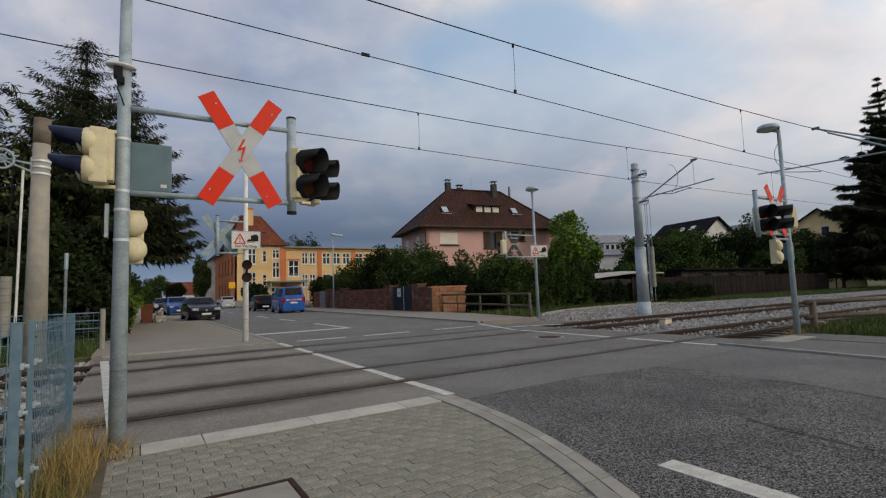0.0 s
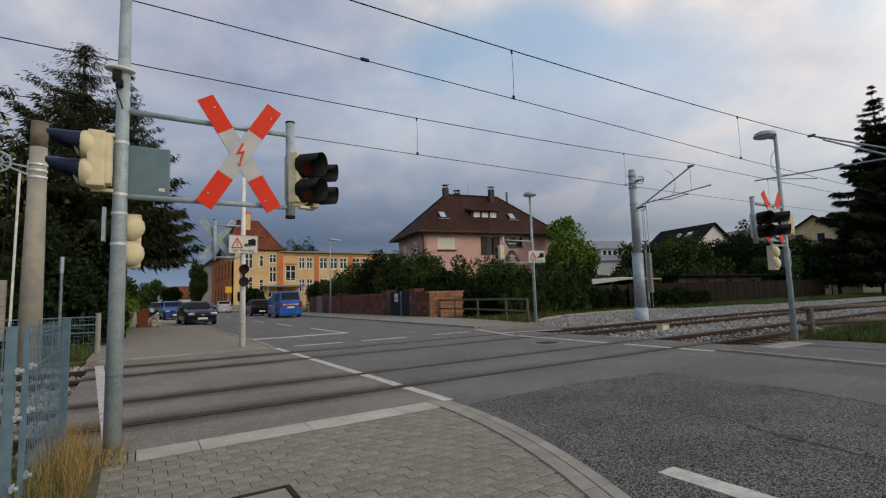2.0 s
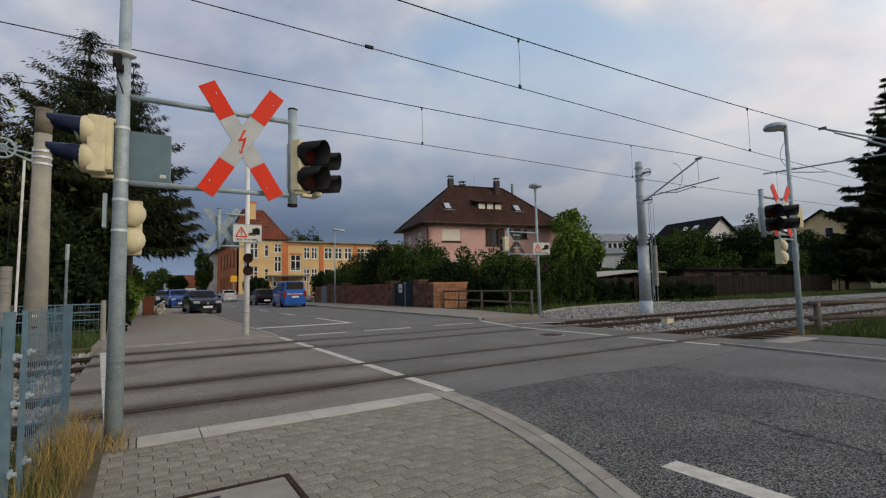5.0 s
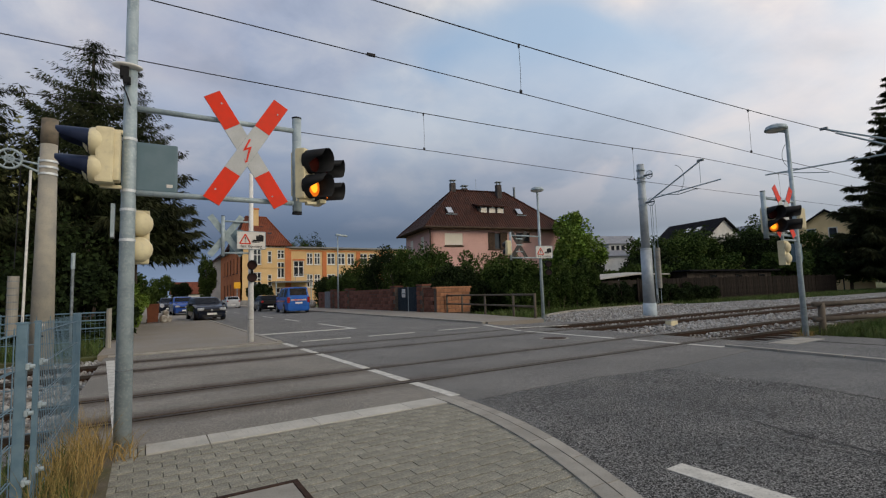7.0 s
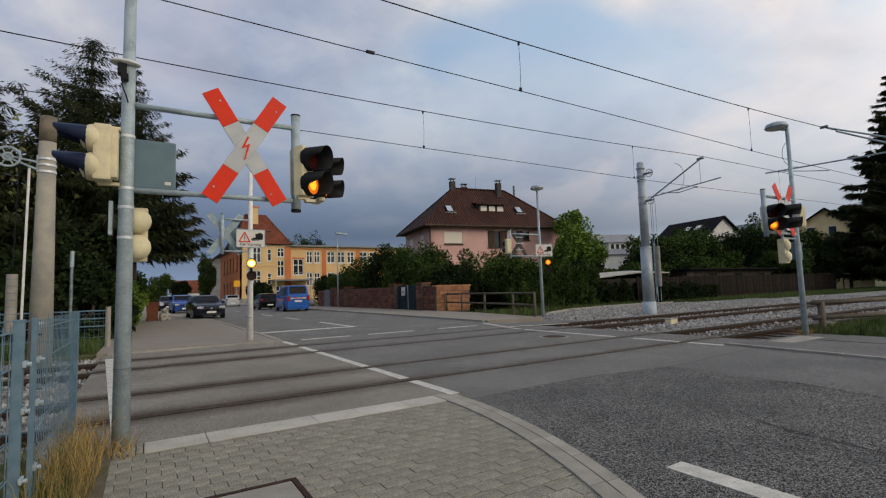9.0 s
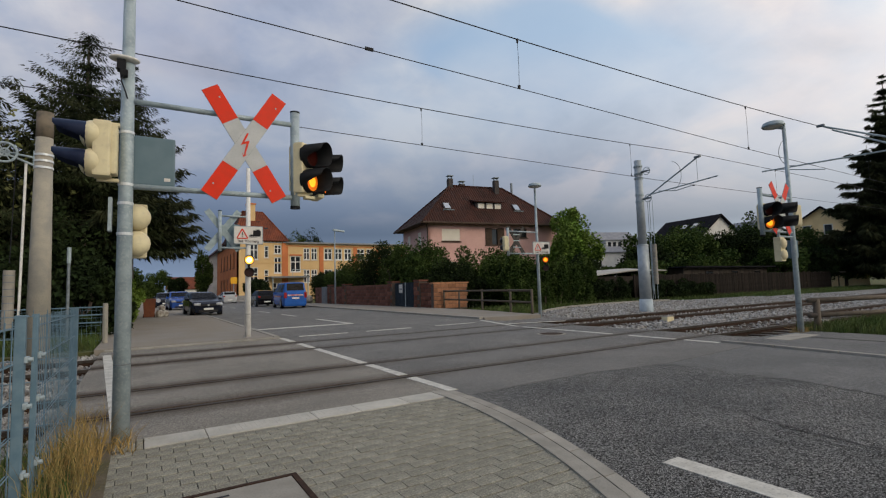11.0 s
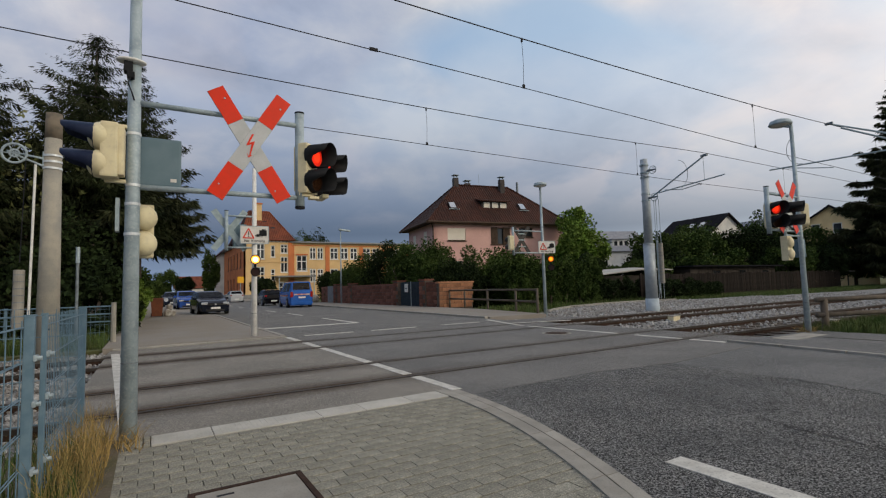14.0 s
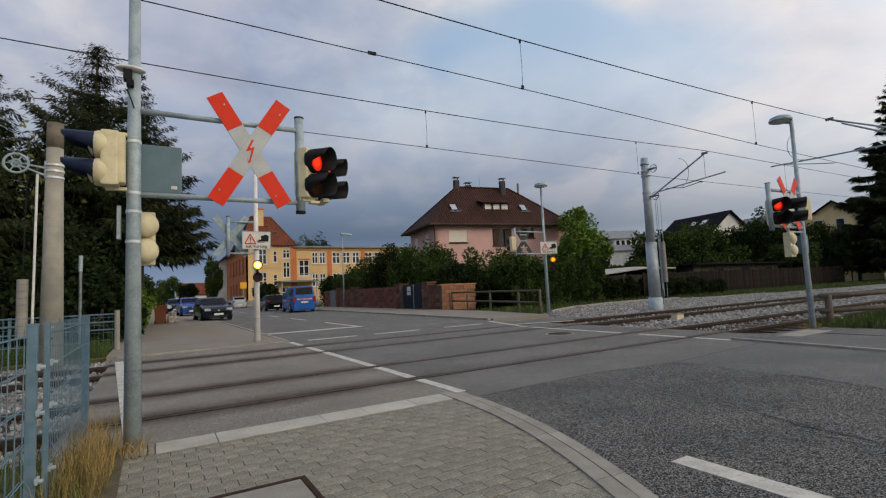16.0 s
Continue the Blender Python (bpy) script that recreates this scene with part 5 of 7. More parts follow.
def pink_house():
    t = thing("pink_house", "pink rendered two-storey house with a brown hipped tile roof", "house", pose(23.15, 40.43, -0.2, 0, 0, -9.8))
    W, D, Z = 16.1, 9.2, 7.75
    I = pose(0.55, 0.55, 0)
    w1, w2, w3 = (1.45, 3.40, 5.95, 7.2), (6.25, 8.45, 5.6, 7.3), (9.55, 11.2, 6.4, 7.35)
    low = [(1.45, 3.0, 2.2, 3.9), (6.4, 8.2, 2.2, 3.9), (10.2, 11.6, 2.2, 3.9)]
    wall(t, I, W - 1.1, 0, Z, [w1, w2, w3] + low, PINK)
    window(t, I, w1, 2, None, BROWN_WOOD, 0.94)
    window(t, I, w2, 3, None, BROWN_WOOD)
    window(t, I, w3, 2, None, BROWN_WOOD)
    for h in low:
        window(t, I, h)
    for a, b in ((6.25, 7.0), (7.65, 8.45)):
        s = part("shutter", span(B(), a, b, -0.05, 0.0, 5.55, 7.35, I), BROWN_WOOD, t, "dark brown louvred shutter")
        for k in range(9):
            part("slat", span(B(), a + 0.08, b - 0.08, -0.07, -0.05, 5.65 + k * 0.185, 5.75 + k * 0.185, I), BROWN_WOOD, s)
    S = pose(0.55, D - 0.55, 0, 0, 0, -90)
    side = [(1.5, 2.5, 5.7, 7.05), (5.0, 6.0, 5.7, 7.1), (3.2, 4.2, 2.0, 3.6)]
    wall(t, S, D - 1.1, 0, Z, side, PINK)
    for h in side:
        window(t, S, h, 2, None, BROWN_WOOD, 0.9 if h[2] > 5 else 0.0)
    wall(t, pose(W - 0.55, 0.55, 0, 0, 0, 90), D - 1.1, 0, Z, [], PINK)
    wall(t, pose(W - 0.55, D - 0.55, 0, 0, 0, 180), W - 1.1, 0, Z, [], PINK)
    part("soffit", span(B(), 0.02, W - 0.02, 0.02, D - 0.02, Z - 0.06, Z + 0.02), BROWN_WOOD, t, "dark boarded soffit")
    r = hip_roof(t, -0.30, W + 0.25, -0.15, D + 0.15, Z, 4.75, 11.15, D / 2, 12.5, TILE_X, TILE_Y)
    part("gutter", rod(B(), (-0.3, -0.20, Z - 0.05), (W + 0.25, -0.20, Z - 0.05), 0.12, None, 8), BROWN_WOOD, t, "dark gutter")
    part("gutter", rod(B(), (-0.35, -0.15, Z - 0.05), (-0.35, D, Z - 0.05), 0.12, None, 8), BROWN_WOOD, t, "dark gutter")
    part("downpipe", loop_tube(B(), [(0.1, -0.03, Z - 0.05), (0.42, 0.40, Z - 0.6), (0.42, 0.44, 0)], 0.055, 8), BROWN_WOOD, t, "dark downpipe")
    chimney(t, 4.75, 4.6, 11.4, 13.25)
    chimney(t, 6.5, 5.4, 11.6, 12.9, 0.6)
    chimney(t, 10.1, 4.0, 11.2, 13.2)
    part("flue", rod(B(), (12.3, 4.3, 10.2), (12.3, 4.3, 13.1), 0.13, None, 14), STEEL_DARK, r, "tall dark flue pipe")
    part("aerial", rod(B(), (7.6, 4.6, 12.5), (7.6, 4.6, 13.9), 0.02, None, 6), STEEL, r)
    # dormer
    d = part("dormer", span(B(), 6.45, 9.45, 1.75, 4.2, 9.2, 10.35), CHIMNEY, t, "shed dormer with three windows")
    facet(d, "dormer_roof", ((6.15, 1.35, 10.32), (9.75, 1.35, 10.32), (9.75, 4.6, 11.15), (6.15, 4.6, 11.15)), 0.12, TILE_X)
    for i in range(3):
        x = 6.66 + i * 0.99
        f = part("dormer_window", B_frame(x, x + 0.72, 1.73, 9.42, 10.18), FRAME_WHITE, d)
        # pale colour stands in for bright sky mirrored in the dormer glass
        part("pane", span(B(), x + 0.06, x + 0.66, 1.70, 1.72, 9.48, 10.12), SHUTTER_AND_GLARE, f, "pale dormer pane with the sky's reflection put into its colour")
    for x, n, z in ((3.05, 1.65, 9.66), (11.25, 1.75, 9.78)):
        q = pose(x, n, z, math.degrees(math.atan2(4.75, 4.6)), 0, 0)
        s = part("skylight", box(B(), (0, 0, 0.05), (0.75, 1.05, 0.10), q, 0.01), CHIMNEY, r, "roof window")
        part("pane", box(B(), (0, 0, 0.105), (0.60, 0.88, 0.02), q), COATED, s, "bright sky-reflecting glass")
        part("snow_guard", box(B(), (0, -0.72, 0.10), (1.2, 0.04, 0.10), q), STEEL, s)


def B_frame(x0, x1, y, z0, z1, w=0.07):
    return frame_ring(x0, x1, y - 0.05, y + 0.02, z0, z1, w)


pink_house()


def school():
    t = thing("brick_school", "yellow and orange brick school with a red tile roof", "building", pose(13.2, 85.0, -0.2))
    # corner block: front face
    I = pose(0, 0, 0)
    front = [(2.0, 3.3, 6.9, 9.5), (4.3, 5.0, 7.2, 9.2), (5.9, 7.1, 7.9, 9.4), (5.9, 7.1, 4.6, 7.3), (2.0, 3.3, 3.0, 5.6), (4.3, 5.0, 3.2, 5.2), (5.6, 7.1, 0.6, 3.0)]
    wall(t, I, 7.5, 0, 10.1, front, YELLOW, label="yellow brick facade")
    for h in front:
        window(t, I, h, 2 if h[1] - h[0] > 0.8 else 1, 0.62, bar=0.13)
    S = pose(0, 24.0, 0, 0, 0, -90)
    side = [(24 - y - 1.3, 24 - y, z, z + 2.7) for y in (2.4, 6.2, 10.0, 13.8, 17.6) for z in (1.2, 5.6)]
    wall(t, S, 24, 0, 9.6, side, ORANGE, label="orange brick facade")
    for h in side:
        window(t, S, h, 2, 0.6, BROWN_WOOD, bar=0.12)
    part("plinth", span(B(), -0.05, 7.55, -0.06, 0.0, 0, 1.0), PLINTH, t)
    part("plinth", span(B(), -0.06, 0.0, 0.0, 24, 0, 1.0), PLINTH, t)
    for x in (7.2,):
        part("corner_pilaster", span(B(), x, x + 0.65, -0.09, 0.02, 1.0, 10.1), ORANGE, t, "orange brick quoin strip")
    for z in (4.0, 6.3, 9.75):
        part("string_course", span(B(), 0.6, 7.2, -0.07, 0.0, z, z + 0.16), YELLOW if z < 9 else FRAME_WHITE, t)
    for i in range(12):
        part("eave_timber", span(B(), 0.2 + i * 0.6, 0.32 + i * 0.6, -0.35, 0.0, 9.85, 10.15), BROWN_WOOD, t)
    r = hip_roof(t, -0.7, 8.2, -0.6, 12.5, 10.1, 1.7, 5.1, 5.4, 15.75, RED_TILE, TILE_Y)
    facet(t, "roof", ((-0.7, 12.0, 9.7), (8.0, 12.0, 9.7), (8.0, 24.5, 9.7), (3.6, 24.0, 13.5), (3.6, 12.0, 13.5)), 0.15, RED_TILE)
    facet(t, "roof", ((-0.7, 12.0, 9.7), (-0.7, 24.5, 9.7), (3.6, 24.0, 13.5), (3.6, 12.0, 13.5)), 0.15, TILE_Y)
    c = part("chimney", span(B(), 2.2, 3.5, 3.4, 4.6, 13.2, 16.9, None, 0.04), YELLOW, r, "pale brick chimney")
    part("chimney_cap", span(B(), 2.1, 3.6, 3.3, 4.7, 16.7, 16.95), ORANGE, c)
    for x, z in ((5.0, 12.2), (3.9, 13.4)):
        part("skylight", box(B(), (x, 2.0 if z < 13 else 3.4, z + 0.1), (0.7, 0.5, 0.5)), PANE, r)
    # long flat-roofed wing
    Wg = pose(7.5, 0.4, 0)
    xs = [(3.5, 4.6), (4.85, 5.95), (7.2, 8.7), (9.1, 10.6), (11.0, 12.4), (13.4, 15.0), (15.4, 16.9), (18.3, 19.8), (20.2, 21.7), (23.2, 24.7), (25.1, 26.6)]
    tops = [(a, b, 6.9, 9.0) for a, b in xs] + [(1.2, 3.0, 4.8, 7.6)]
    lows = [(a, b, 2.9, 5.2) for a, b in xs[:8]] + [(0.9, 3.2, 0.3, 2.6)]
    wall(t, Wg, 29, 0, 9.75, tops + lows, YELLOW, label="yellow brick wing")
    for h in tops + lows:
        window(t, Wg, h, 2, 0.62, bar=0.14)
    part("window_arch", span(B(), 8.55, 10.65, 0.30, 0.40, 7.6, 7.85), ORANGE, t, "orange brick window arch")
    part("fascia", span(B(), 7.3, 36.6, -0.25, 0.4, 9.75, 10.0), ZINC, t, "metal roof edge")
    part("flat_roof", span(B(), 7.3, 36.6, 0.4, 12, 9.8, 10.05), GREY_ROOF, t)
    part("frieze", span(B(), 7.6, 36.4, 0.34, 0.4, 9.25, 9.4), ORANGE, t)
    for x in (0.05, 6.3, 12.75, 17.4, 22.3):
        part("pilaster", span(B(), 7.5 + x, 8.25 + x, 0.30, 0.42, 0.2, 9.2), ORANGE, t, "orange brick pilaster")
    part("back_block", span(B(), 7.5, 36.4, 0.9, 11.8, 0.0, 9.7), YELLOW, t)
    # entrance canopy
    part("canopy", span(B(), 4.9, 11.3, -2.4, 0.35, 3.75, 4.0), ZINC, t, "flat entrance canopy")
    for x in (5.2, 11.0):
        part("canopy_post", rod(B(), (x, -2.2, 0), (x, -2.2, 3.75), 0.09, None, 10), STEEL, t)
    g = part("canopy_rail", loop_tube(B(), [(8.4, -2.2, 4.0), (8.4, -2.2, 5.1), (10.6, -2.2, 5.1), (10.6, -2.2, 4.0)], 0.04), STEEL, t)
    # street sign beside it
    s = thing("traffic_sign", "small yellow sign on a grey post near the school", "sign", pose(12.3, 82.0, 0.0))
    part("post", rod(B(), (0, 0, -0.1), (0, 0, 3.6), 0.05, None, 8), STEEL, s)
    part("sign_panel", box(B(), (0, -0.06, 3.2), (0.95, 0.03, 1.0), None, 0.02), mat("yellow_sign", (0.75, 0.38, 0.03), 0.5), s, "yellow sign panel")


school()


def gabled(name, label, x, y, turn, w, d, ze, zr, wall_mat, roof_mat, dormer=False, windows=(), lights=()):
    """A house with its ridge along local x; the gables stand at both ends."""
    t = thing(name, label, "house", pose(x, y, -0.3, 0, 0, turn))
    I = pose(0, 0, 0)
    holes = [h for h in windows]
    wall(t, I, w, 0, ze, holes, wall_mat)
    for h in holes:
        window(t, I, h, 2, None, FRAME_WHITE, bar=0.1)
    wall(t, pose(w, d, 0, 0, 0, 180), w, 0, ze, [], wall_mat)
    for sx in (0, 1):
        bm = B()
        xx = sx * (w - 0.3)
        prof = [(0.3, 0), (d - 0.3, 0), (d - 0.3, ze), (d / 2, zr - 0.12), (0.3, ze)]
        a = [bm.verts.new((xx, p, q)) for p, q in prof]
        b = [bm.verts.new((xx + 0.3, p, q)) for p, q in prof]
        bm.faces.new(a)
        bm.faces.new(b[::-1])
        for i in range(5):
            bm.faces.new((a[i], b[i], b[(i + 1) % 5], a[(i + 1) % 5]))
        bmesh.ops.recalc_face_normals(bm, faces=bm.faces[:])
        g = part("gable_wall", bm, wall_mat, t)
        for q in (0.32, 0.58):
            xo = -0.03 if sx == 0 else w + 0.03
            f = part("window", box(B(), (xo, d * q, ze * 0.99), (0.06, 0.95, 1.35)), FRAME_WHITE, t)
            part("pane", box(B(), (xo + (0.02 if sx else -0.02), d * q, ze * 0.99), (0.06, 0.75, 1.15)), PANE, f)
    o = 0.5
    k = (zr - ze) / (d / 2)
    r = facet(t, "roof", ((-o, -o, ze - o * k), (w + o, -o, ze - o * k), (w + o, d / 2, zr), (-o, d / 2, zr)), 0.2, roof_mat)
    facet(t, "roof", ((-o, d + o, ze - o * k), (w + o, d + o, ze - o * k), (w + o, d / 2, zr), (-o, d / 2, zr)), 0.2, roof_mat)
    for u, v in lights:
        q = pose(u, v * d / 2, ze + v * (zr - ze), math.degrees(math.atan(k)), 0, 0)
        s = part("skylight", box(B(), (0, 0, 0.05), (1.1, 1.3, 0.1), q, 0.01), ZINC, r)
        part("pane", box(B(), (0, 0, 0.11), (0.9, 1.1, 0.02), q), COATED, s)
    if dormer:
        dd = part("dormer", span(B(), w * 0.30, w * 0.78, d * 0.10, d * 0.45, ze + 0.3, ze + 1.9), wall_mat, t)
        part("dormer_roof", span(B(), w * 0.27, w * 0.81, d * 0.06, d * 0.48, ze + 1.9, ze + 2.05), roof_mat, dd)
        for i in range(4):
            xx = w * 0.33 + i * w * 0.11
            f = part("dormer_window", B_frame(xx, xx + w * 0.09, d * 0.10, ze + 0.5, ze + 1.7, 0.1), FRAME_WHITE, dd)
            part("pane", span(B(), xx + 0.1, xx + w * 0.09 - 0.1, d * 0.10 - 0.03, d * 0.10 - 0.01, ze + 0.6, ze + 1.6), PANE, f)
    return t


gabled("grey_roof_house", "distant white house with a grey roof and wide dormer", 72.6, 62.5, -22, 9.6, 9.5, 7.6, 11.5, WHITE_WALL, GREY_ROOF, True, [(1, 2.4, 3.0, 4.6), (4, 5.4, 3.0, 4.6), (7, 8.4, 3.0, 4.6)])
gabled("black_roof_house", "white gabled house with a black roof and skylights", 75.9, 53.9, -101, 10.5, 11.0, 7.8, 12.0, WHITE_WALL, SLATE, False, [(3, 4.5, 3.0, 4.5)], [(5.5, 0.62), (7.6, 0.62)])
gabled("white_house", "distant white gabled house with a dark roof", 105.0, 62.0, -105, 14, 11, 9.0, 13.4, WHITE_WALL, GREY_ROOF)
gabled("yellow_gable_house", "pale yellow gabled house with a dark roof between trees", 84.9, 35.4, -160, 12, 8.5, 7.6, 10.6, GABLE_YELLOW, SLATE)
gabled("white_town_house", "white rendered town house with a brown roof", 20.6, 110.0, 90, 10, 9, 9.0, 13.0, WHITE_WALL, TILE_Y)
gabled("red_roof_house", "distant house with a red tile roof", 6.0, 150.0, -8, 8, 9, 3.4, 6.4, WHITE_WALL, RED_TILE)
gabled("red_roof_house", "distant house with a red tile roof", -9.0, 152.0, 5, 9, 9, 3.4, 6.2, WHITE_WALL, RED_TILE)


# ---- brick garden wall ----
BRICK = mat("red_sandstone_block", (0.20, 0.085, 0.058), 0.9, 0, (0.145, 0.066, 0.048), 3, third=(0.09, 0.05, 0.04), scale2=25, amount2=0.6, bump=0.5, bump_scale=30, per=0.28)
BRICK_PALE = mat("orange_sandstone_block", (0.32, 0.155, 0.085), 0.9, 0, (0.25, 0.12, 0.07), 3, third=(0.14, 0.08, 0.05), scale2=25, amount2=0.6, bump=0.5, bump_scale=30, per=0.25)
MORTAR = mat("dark_mortar", (0.085, 0.070, 0.060), 0.95, 0, (0.12, 0.10, 0.085), 8, bump=0.3)


def block_run(t, core, material, m, length, height, course=0.25, size=0.55, seed=1):
    """Blocks laid in courses on the face y = 0 of a wall along local x."""
    rnd = random.Random(seed)
    me = bpy.data.meshes.new("stone_block")
    bm = box(B(), (0, 0, 0), (size - 0.02, 0.10, course - 0.02), None, 0.014)
    bm.to_mesh(me)
    bm.free()
    me.materials.append(material)
    z, row = course / 2, 0
    while z < height:
        x = (size / 2 if row % 2 else 0.0)
        while x < length:
            a, b = max(x - size / 2, 0), min(x + size / 2, length)
            if b - a > 0.1:
                ob = new("stone_block", me)
                ob.parent = core
                ob.matrix_basis = m @ pose((a + b) / 2, rnd.uniform(-0.012, 0.012), z) @ Matrix.Diagonal(((b - a) / size, 1, 1, 1))
            x += size
        z += course
        row += 1


def garden_wall():
    t = thing("garden_wall", "red sandstone garden wall with piers and a dark gate opening", "wall", pose(14.35, 0, 0.0))
    F = lambda y: pose(0, y, 0, 0, 0, -90)
    for y0, y1, pale in ((29.5, 46.5, False), (24.4, 26.1, False)):
        core = part("wall_core", span(B(), 0.05, 0.34, y0, y1, -0.3, 1.42), MORTAR, t)
        block_run(t, core, BRICK, F(y1), y1 - y0, 1.4, 0.235, 0.62, int(y0))
        part("coping", span(B(), -0.06, 0.40, y0, y1, 1.42, 1.52, None, 0.015), BRICK, core)
    for y in (29.75, 26.0, 38.5, 42.2):
        p = part("pier", span(B(), -0.14, 0.42, y - 0.32, y + 0.32, -0.3, 1.62, None, 0.02), MORTAR, t)
        block_run(t, p, BRICK, pose(-0.15, y + 0.31, 0, 0, 0, -90), 0.62, 1.55, 0.26, 0.62, int(y * 7))
        part("pier_cap", span(B(), -0.20, 0.48, y - 0.38, y + 0.38, 1.62, 1.72, None, 0.015), BRICK, p)
    s = thing("garden_wall", "orange sandstone wall end facing the railway", "wall", pose(14.3, 24.15, 0.0))
    core = part("wall_core", span(B(), 0.0, 2.35, 0.05, 0.3, -0.3, 1.42), MORTAR, s)
    block_run(s, core, BRICK_PALE, pose(0, 0.02, 0), 2.35, 1.4, 0.235, 0.50, 77)
    part("coping", span(B(), -0.06, 2.42, -0.05, 0.36, 1.42, 1.52, None, 0.015), BRICK_PALE, core)
    g = thing("garden_gate", "dark blue-grey double garden gate with white notice", "gate", pose(14.45, 26.35, 0.06))
    GATE = mat("dark_blue_gate_paint", (0.028, 0.042, 0.058), 0.5, 0, (0.04, 0.055, 0.07), 5)
    for k in (0, 1):
        leaf = part("gate_leaf", span(B(), 0.0, 0.04, 0.02 + k * 1.55, 1.53 + k * 1.55, 0.0, 1.52), GATE, g, "dark sheet metal gate leaf")
        for i in range(13):
            y = 0.06 + k * 1.55 + i * 0.118
            part("gate_bar", span(B(), -0.03, 0.0, y, y + 0.035, 0.04, 1.50), GATE, leaf)
    part("notice", span(B(), -0.05, -0.035, 1.95, 2.45, 0.88, 1.42), WHITE_FILM, g, "white notice board")
    part("notice_bars", span(B(), -0.054, -0.05, 2.03, 2.37, 1.08, 1.16), STEEL_DARK, g)
    part("centre_post", rod(B(), (-0.04, 1.55, 0), (-0.04, 1.55, 1.55), 0.025, None, 8), STEEL, g)
    d = thing("wall_door", "grey metal service door in the garden wall", "door", pose(14.30, 43.0, 0.06))
    part("door_leaf", span(B(), -0.04, 0.04, 0, 1.5, 0, 1.5, None, 0.01), ZINC, d)


garden_wall()


def street_lamp(x, y, h):
    t = thing("street_lamp", "slim grey street lamp with an angled head", "street lamp", pose(x, y, 0))
    part("pole", rod(B(), (0, 0, -0.2), (0, 0, h), 0.075, 0.045, 14), STEEL, t, "", True)
    part("lamp_head", box(B(), (-0.35, -0.1, h + 0.06), (1.0, 0.28, 0.14), pose(0, 0, 0, 0, 6, 0), 0.03), STEEL, t, "grey lamp housing")


street_lamp(14.0, 40.0, 6.25)


# ---- garden fence and sheds beyond the tracks ----
# plank colour lowered to near black to include the shade of the trees
PLANK = mat("shade_darkened_plank", (0.012, 0.009, 0.007), 0.95, 0, (0.020, 0.015, 0.012), 3, third=(0.008, 0.006, 0.005), scale2=20, bump=0.3, per=0.35)
TARP = mat("pale_shed_roofing", (0.42, 0.41, 0.38), 0.7, 0, (0.33, 0.32, 0.29), 1.5, third=(0.22, 0.21, 0.19), scale2=9, amount2=0.5)
SHED = mat("weathered_shed_board", (0.036, 0.030, 0.025), 0.9, 0, (0.055, 0.046, 0.038), 3, bump=0.3, per=0.3)


def plank_fence():
    t = thing("plank_fence", "vertical board fence along the railway, tree shade put into its dark colour", "fence", pose(0, 22.0, -0.2))
    rnd = random.Random(6)
    me = bpy.data.meshes.new("board")
    bm = box(B(), (0, 0, 0.95), (0.20, 0.025, 1.9), None, 0.004)
    bm.to_mesh(me)
    bm.free()
    me.materials.append(PLANK)
    for i in range(150):
        ob = new("board", me)
        ob.parent = t
        ob.matrix_basis = pose(29.5 + i * 0.215, rnd.uniform(-0.01, 0.01), rnd.uniform(-0.06, 0.05), 0, rnd.uniform(-0.6, 0.6), 0)
    for z in (0.5, 1.5):
        part("fence_rail", span(B(), 29.4, 61.8, 0.02, 0.07, z, z + 0.09), PLANK, t)
    for i in range(14):
        part("fence_post", span(B(), 29.5 + i * 2.45, 29.62 + i * 2.45, 0.02, 0.14, -0.2, 1.85), PLANK, t)


plank_fence()


def sheds():
    t = thing("garden_shed", "low garden shed with pale roofing felt", "shed", pose(26.8, 24.2, -0.2))
    for k, (a, b, c, d) in enumerate(((0, 8.6, 0, 0.06), (0, 8.6, 2.9, 2.96), (0, 0.06, 0.06, 2.9), (8.54, 8.6, 0.06, 2.9))):
        part("shed_wall", span(B(), a, b, c, d, 0, 1.85 + 0.02 * k), SHED, t)
    facet(t, "shed_roof", ((-0.4, -0.5, 1.90), (5.0, -0.5, 2.32), (9.0, -0.5, 2.30), (9.0, 3.2, 2.6), (-0.4, 3.2, 2.2)), 0.08, TARP, "pale sagging roof sheet")
    t = thing("garden_shed", "long weathered wooden garden shed with a flat dark roof", "shed", pose(38.6, 24.0, -0.2))
    for i in range(52):
        part("shed_board", span(B(), i * 0.27, i * 0.27 + 0.26, 0, 0.04, 0, 2.45), SHED, t)
    part("shed_back", span(B(), 0, 14, 0.05, 3.2, 0, 2.42), SHED, t)
    part("shed_roof", span(B(), -0.5, 14.6, -0.6, 3.6, 2.46, 2.58), SLATE, t, "flat dark roof")
    for x in (3.2, 7.4, 11.5):
        f = part("shed_window", B_frame(x, x + 1.2, -0.02, 1.5, 2.2, 0.06), SHED, t)
        part("pane", span(B(), x + 0.06, x + 1.14, -0.03, -0.01, 1.56, 2.14), PANE, f)
    t = thing("garden_shelter", "low open shelter with a pale flat roof", "shed", pose(60.0, 22.5, -0.2))
    for x, y in ((0, 0), (5, 0), (0, 2.5), (5, 2.5)):
        part("shelter_post", rod(B(), (x, y, -0.2), (x, y, 1.75), 0.06, None, 8), SHED, t)
    part("shelter_roof", span(B(), -0.6, 5.6, -0.5, 3.0, 1.75, 1.87), TARP, t)


sheds()


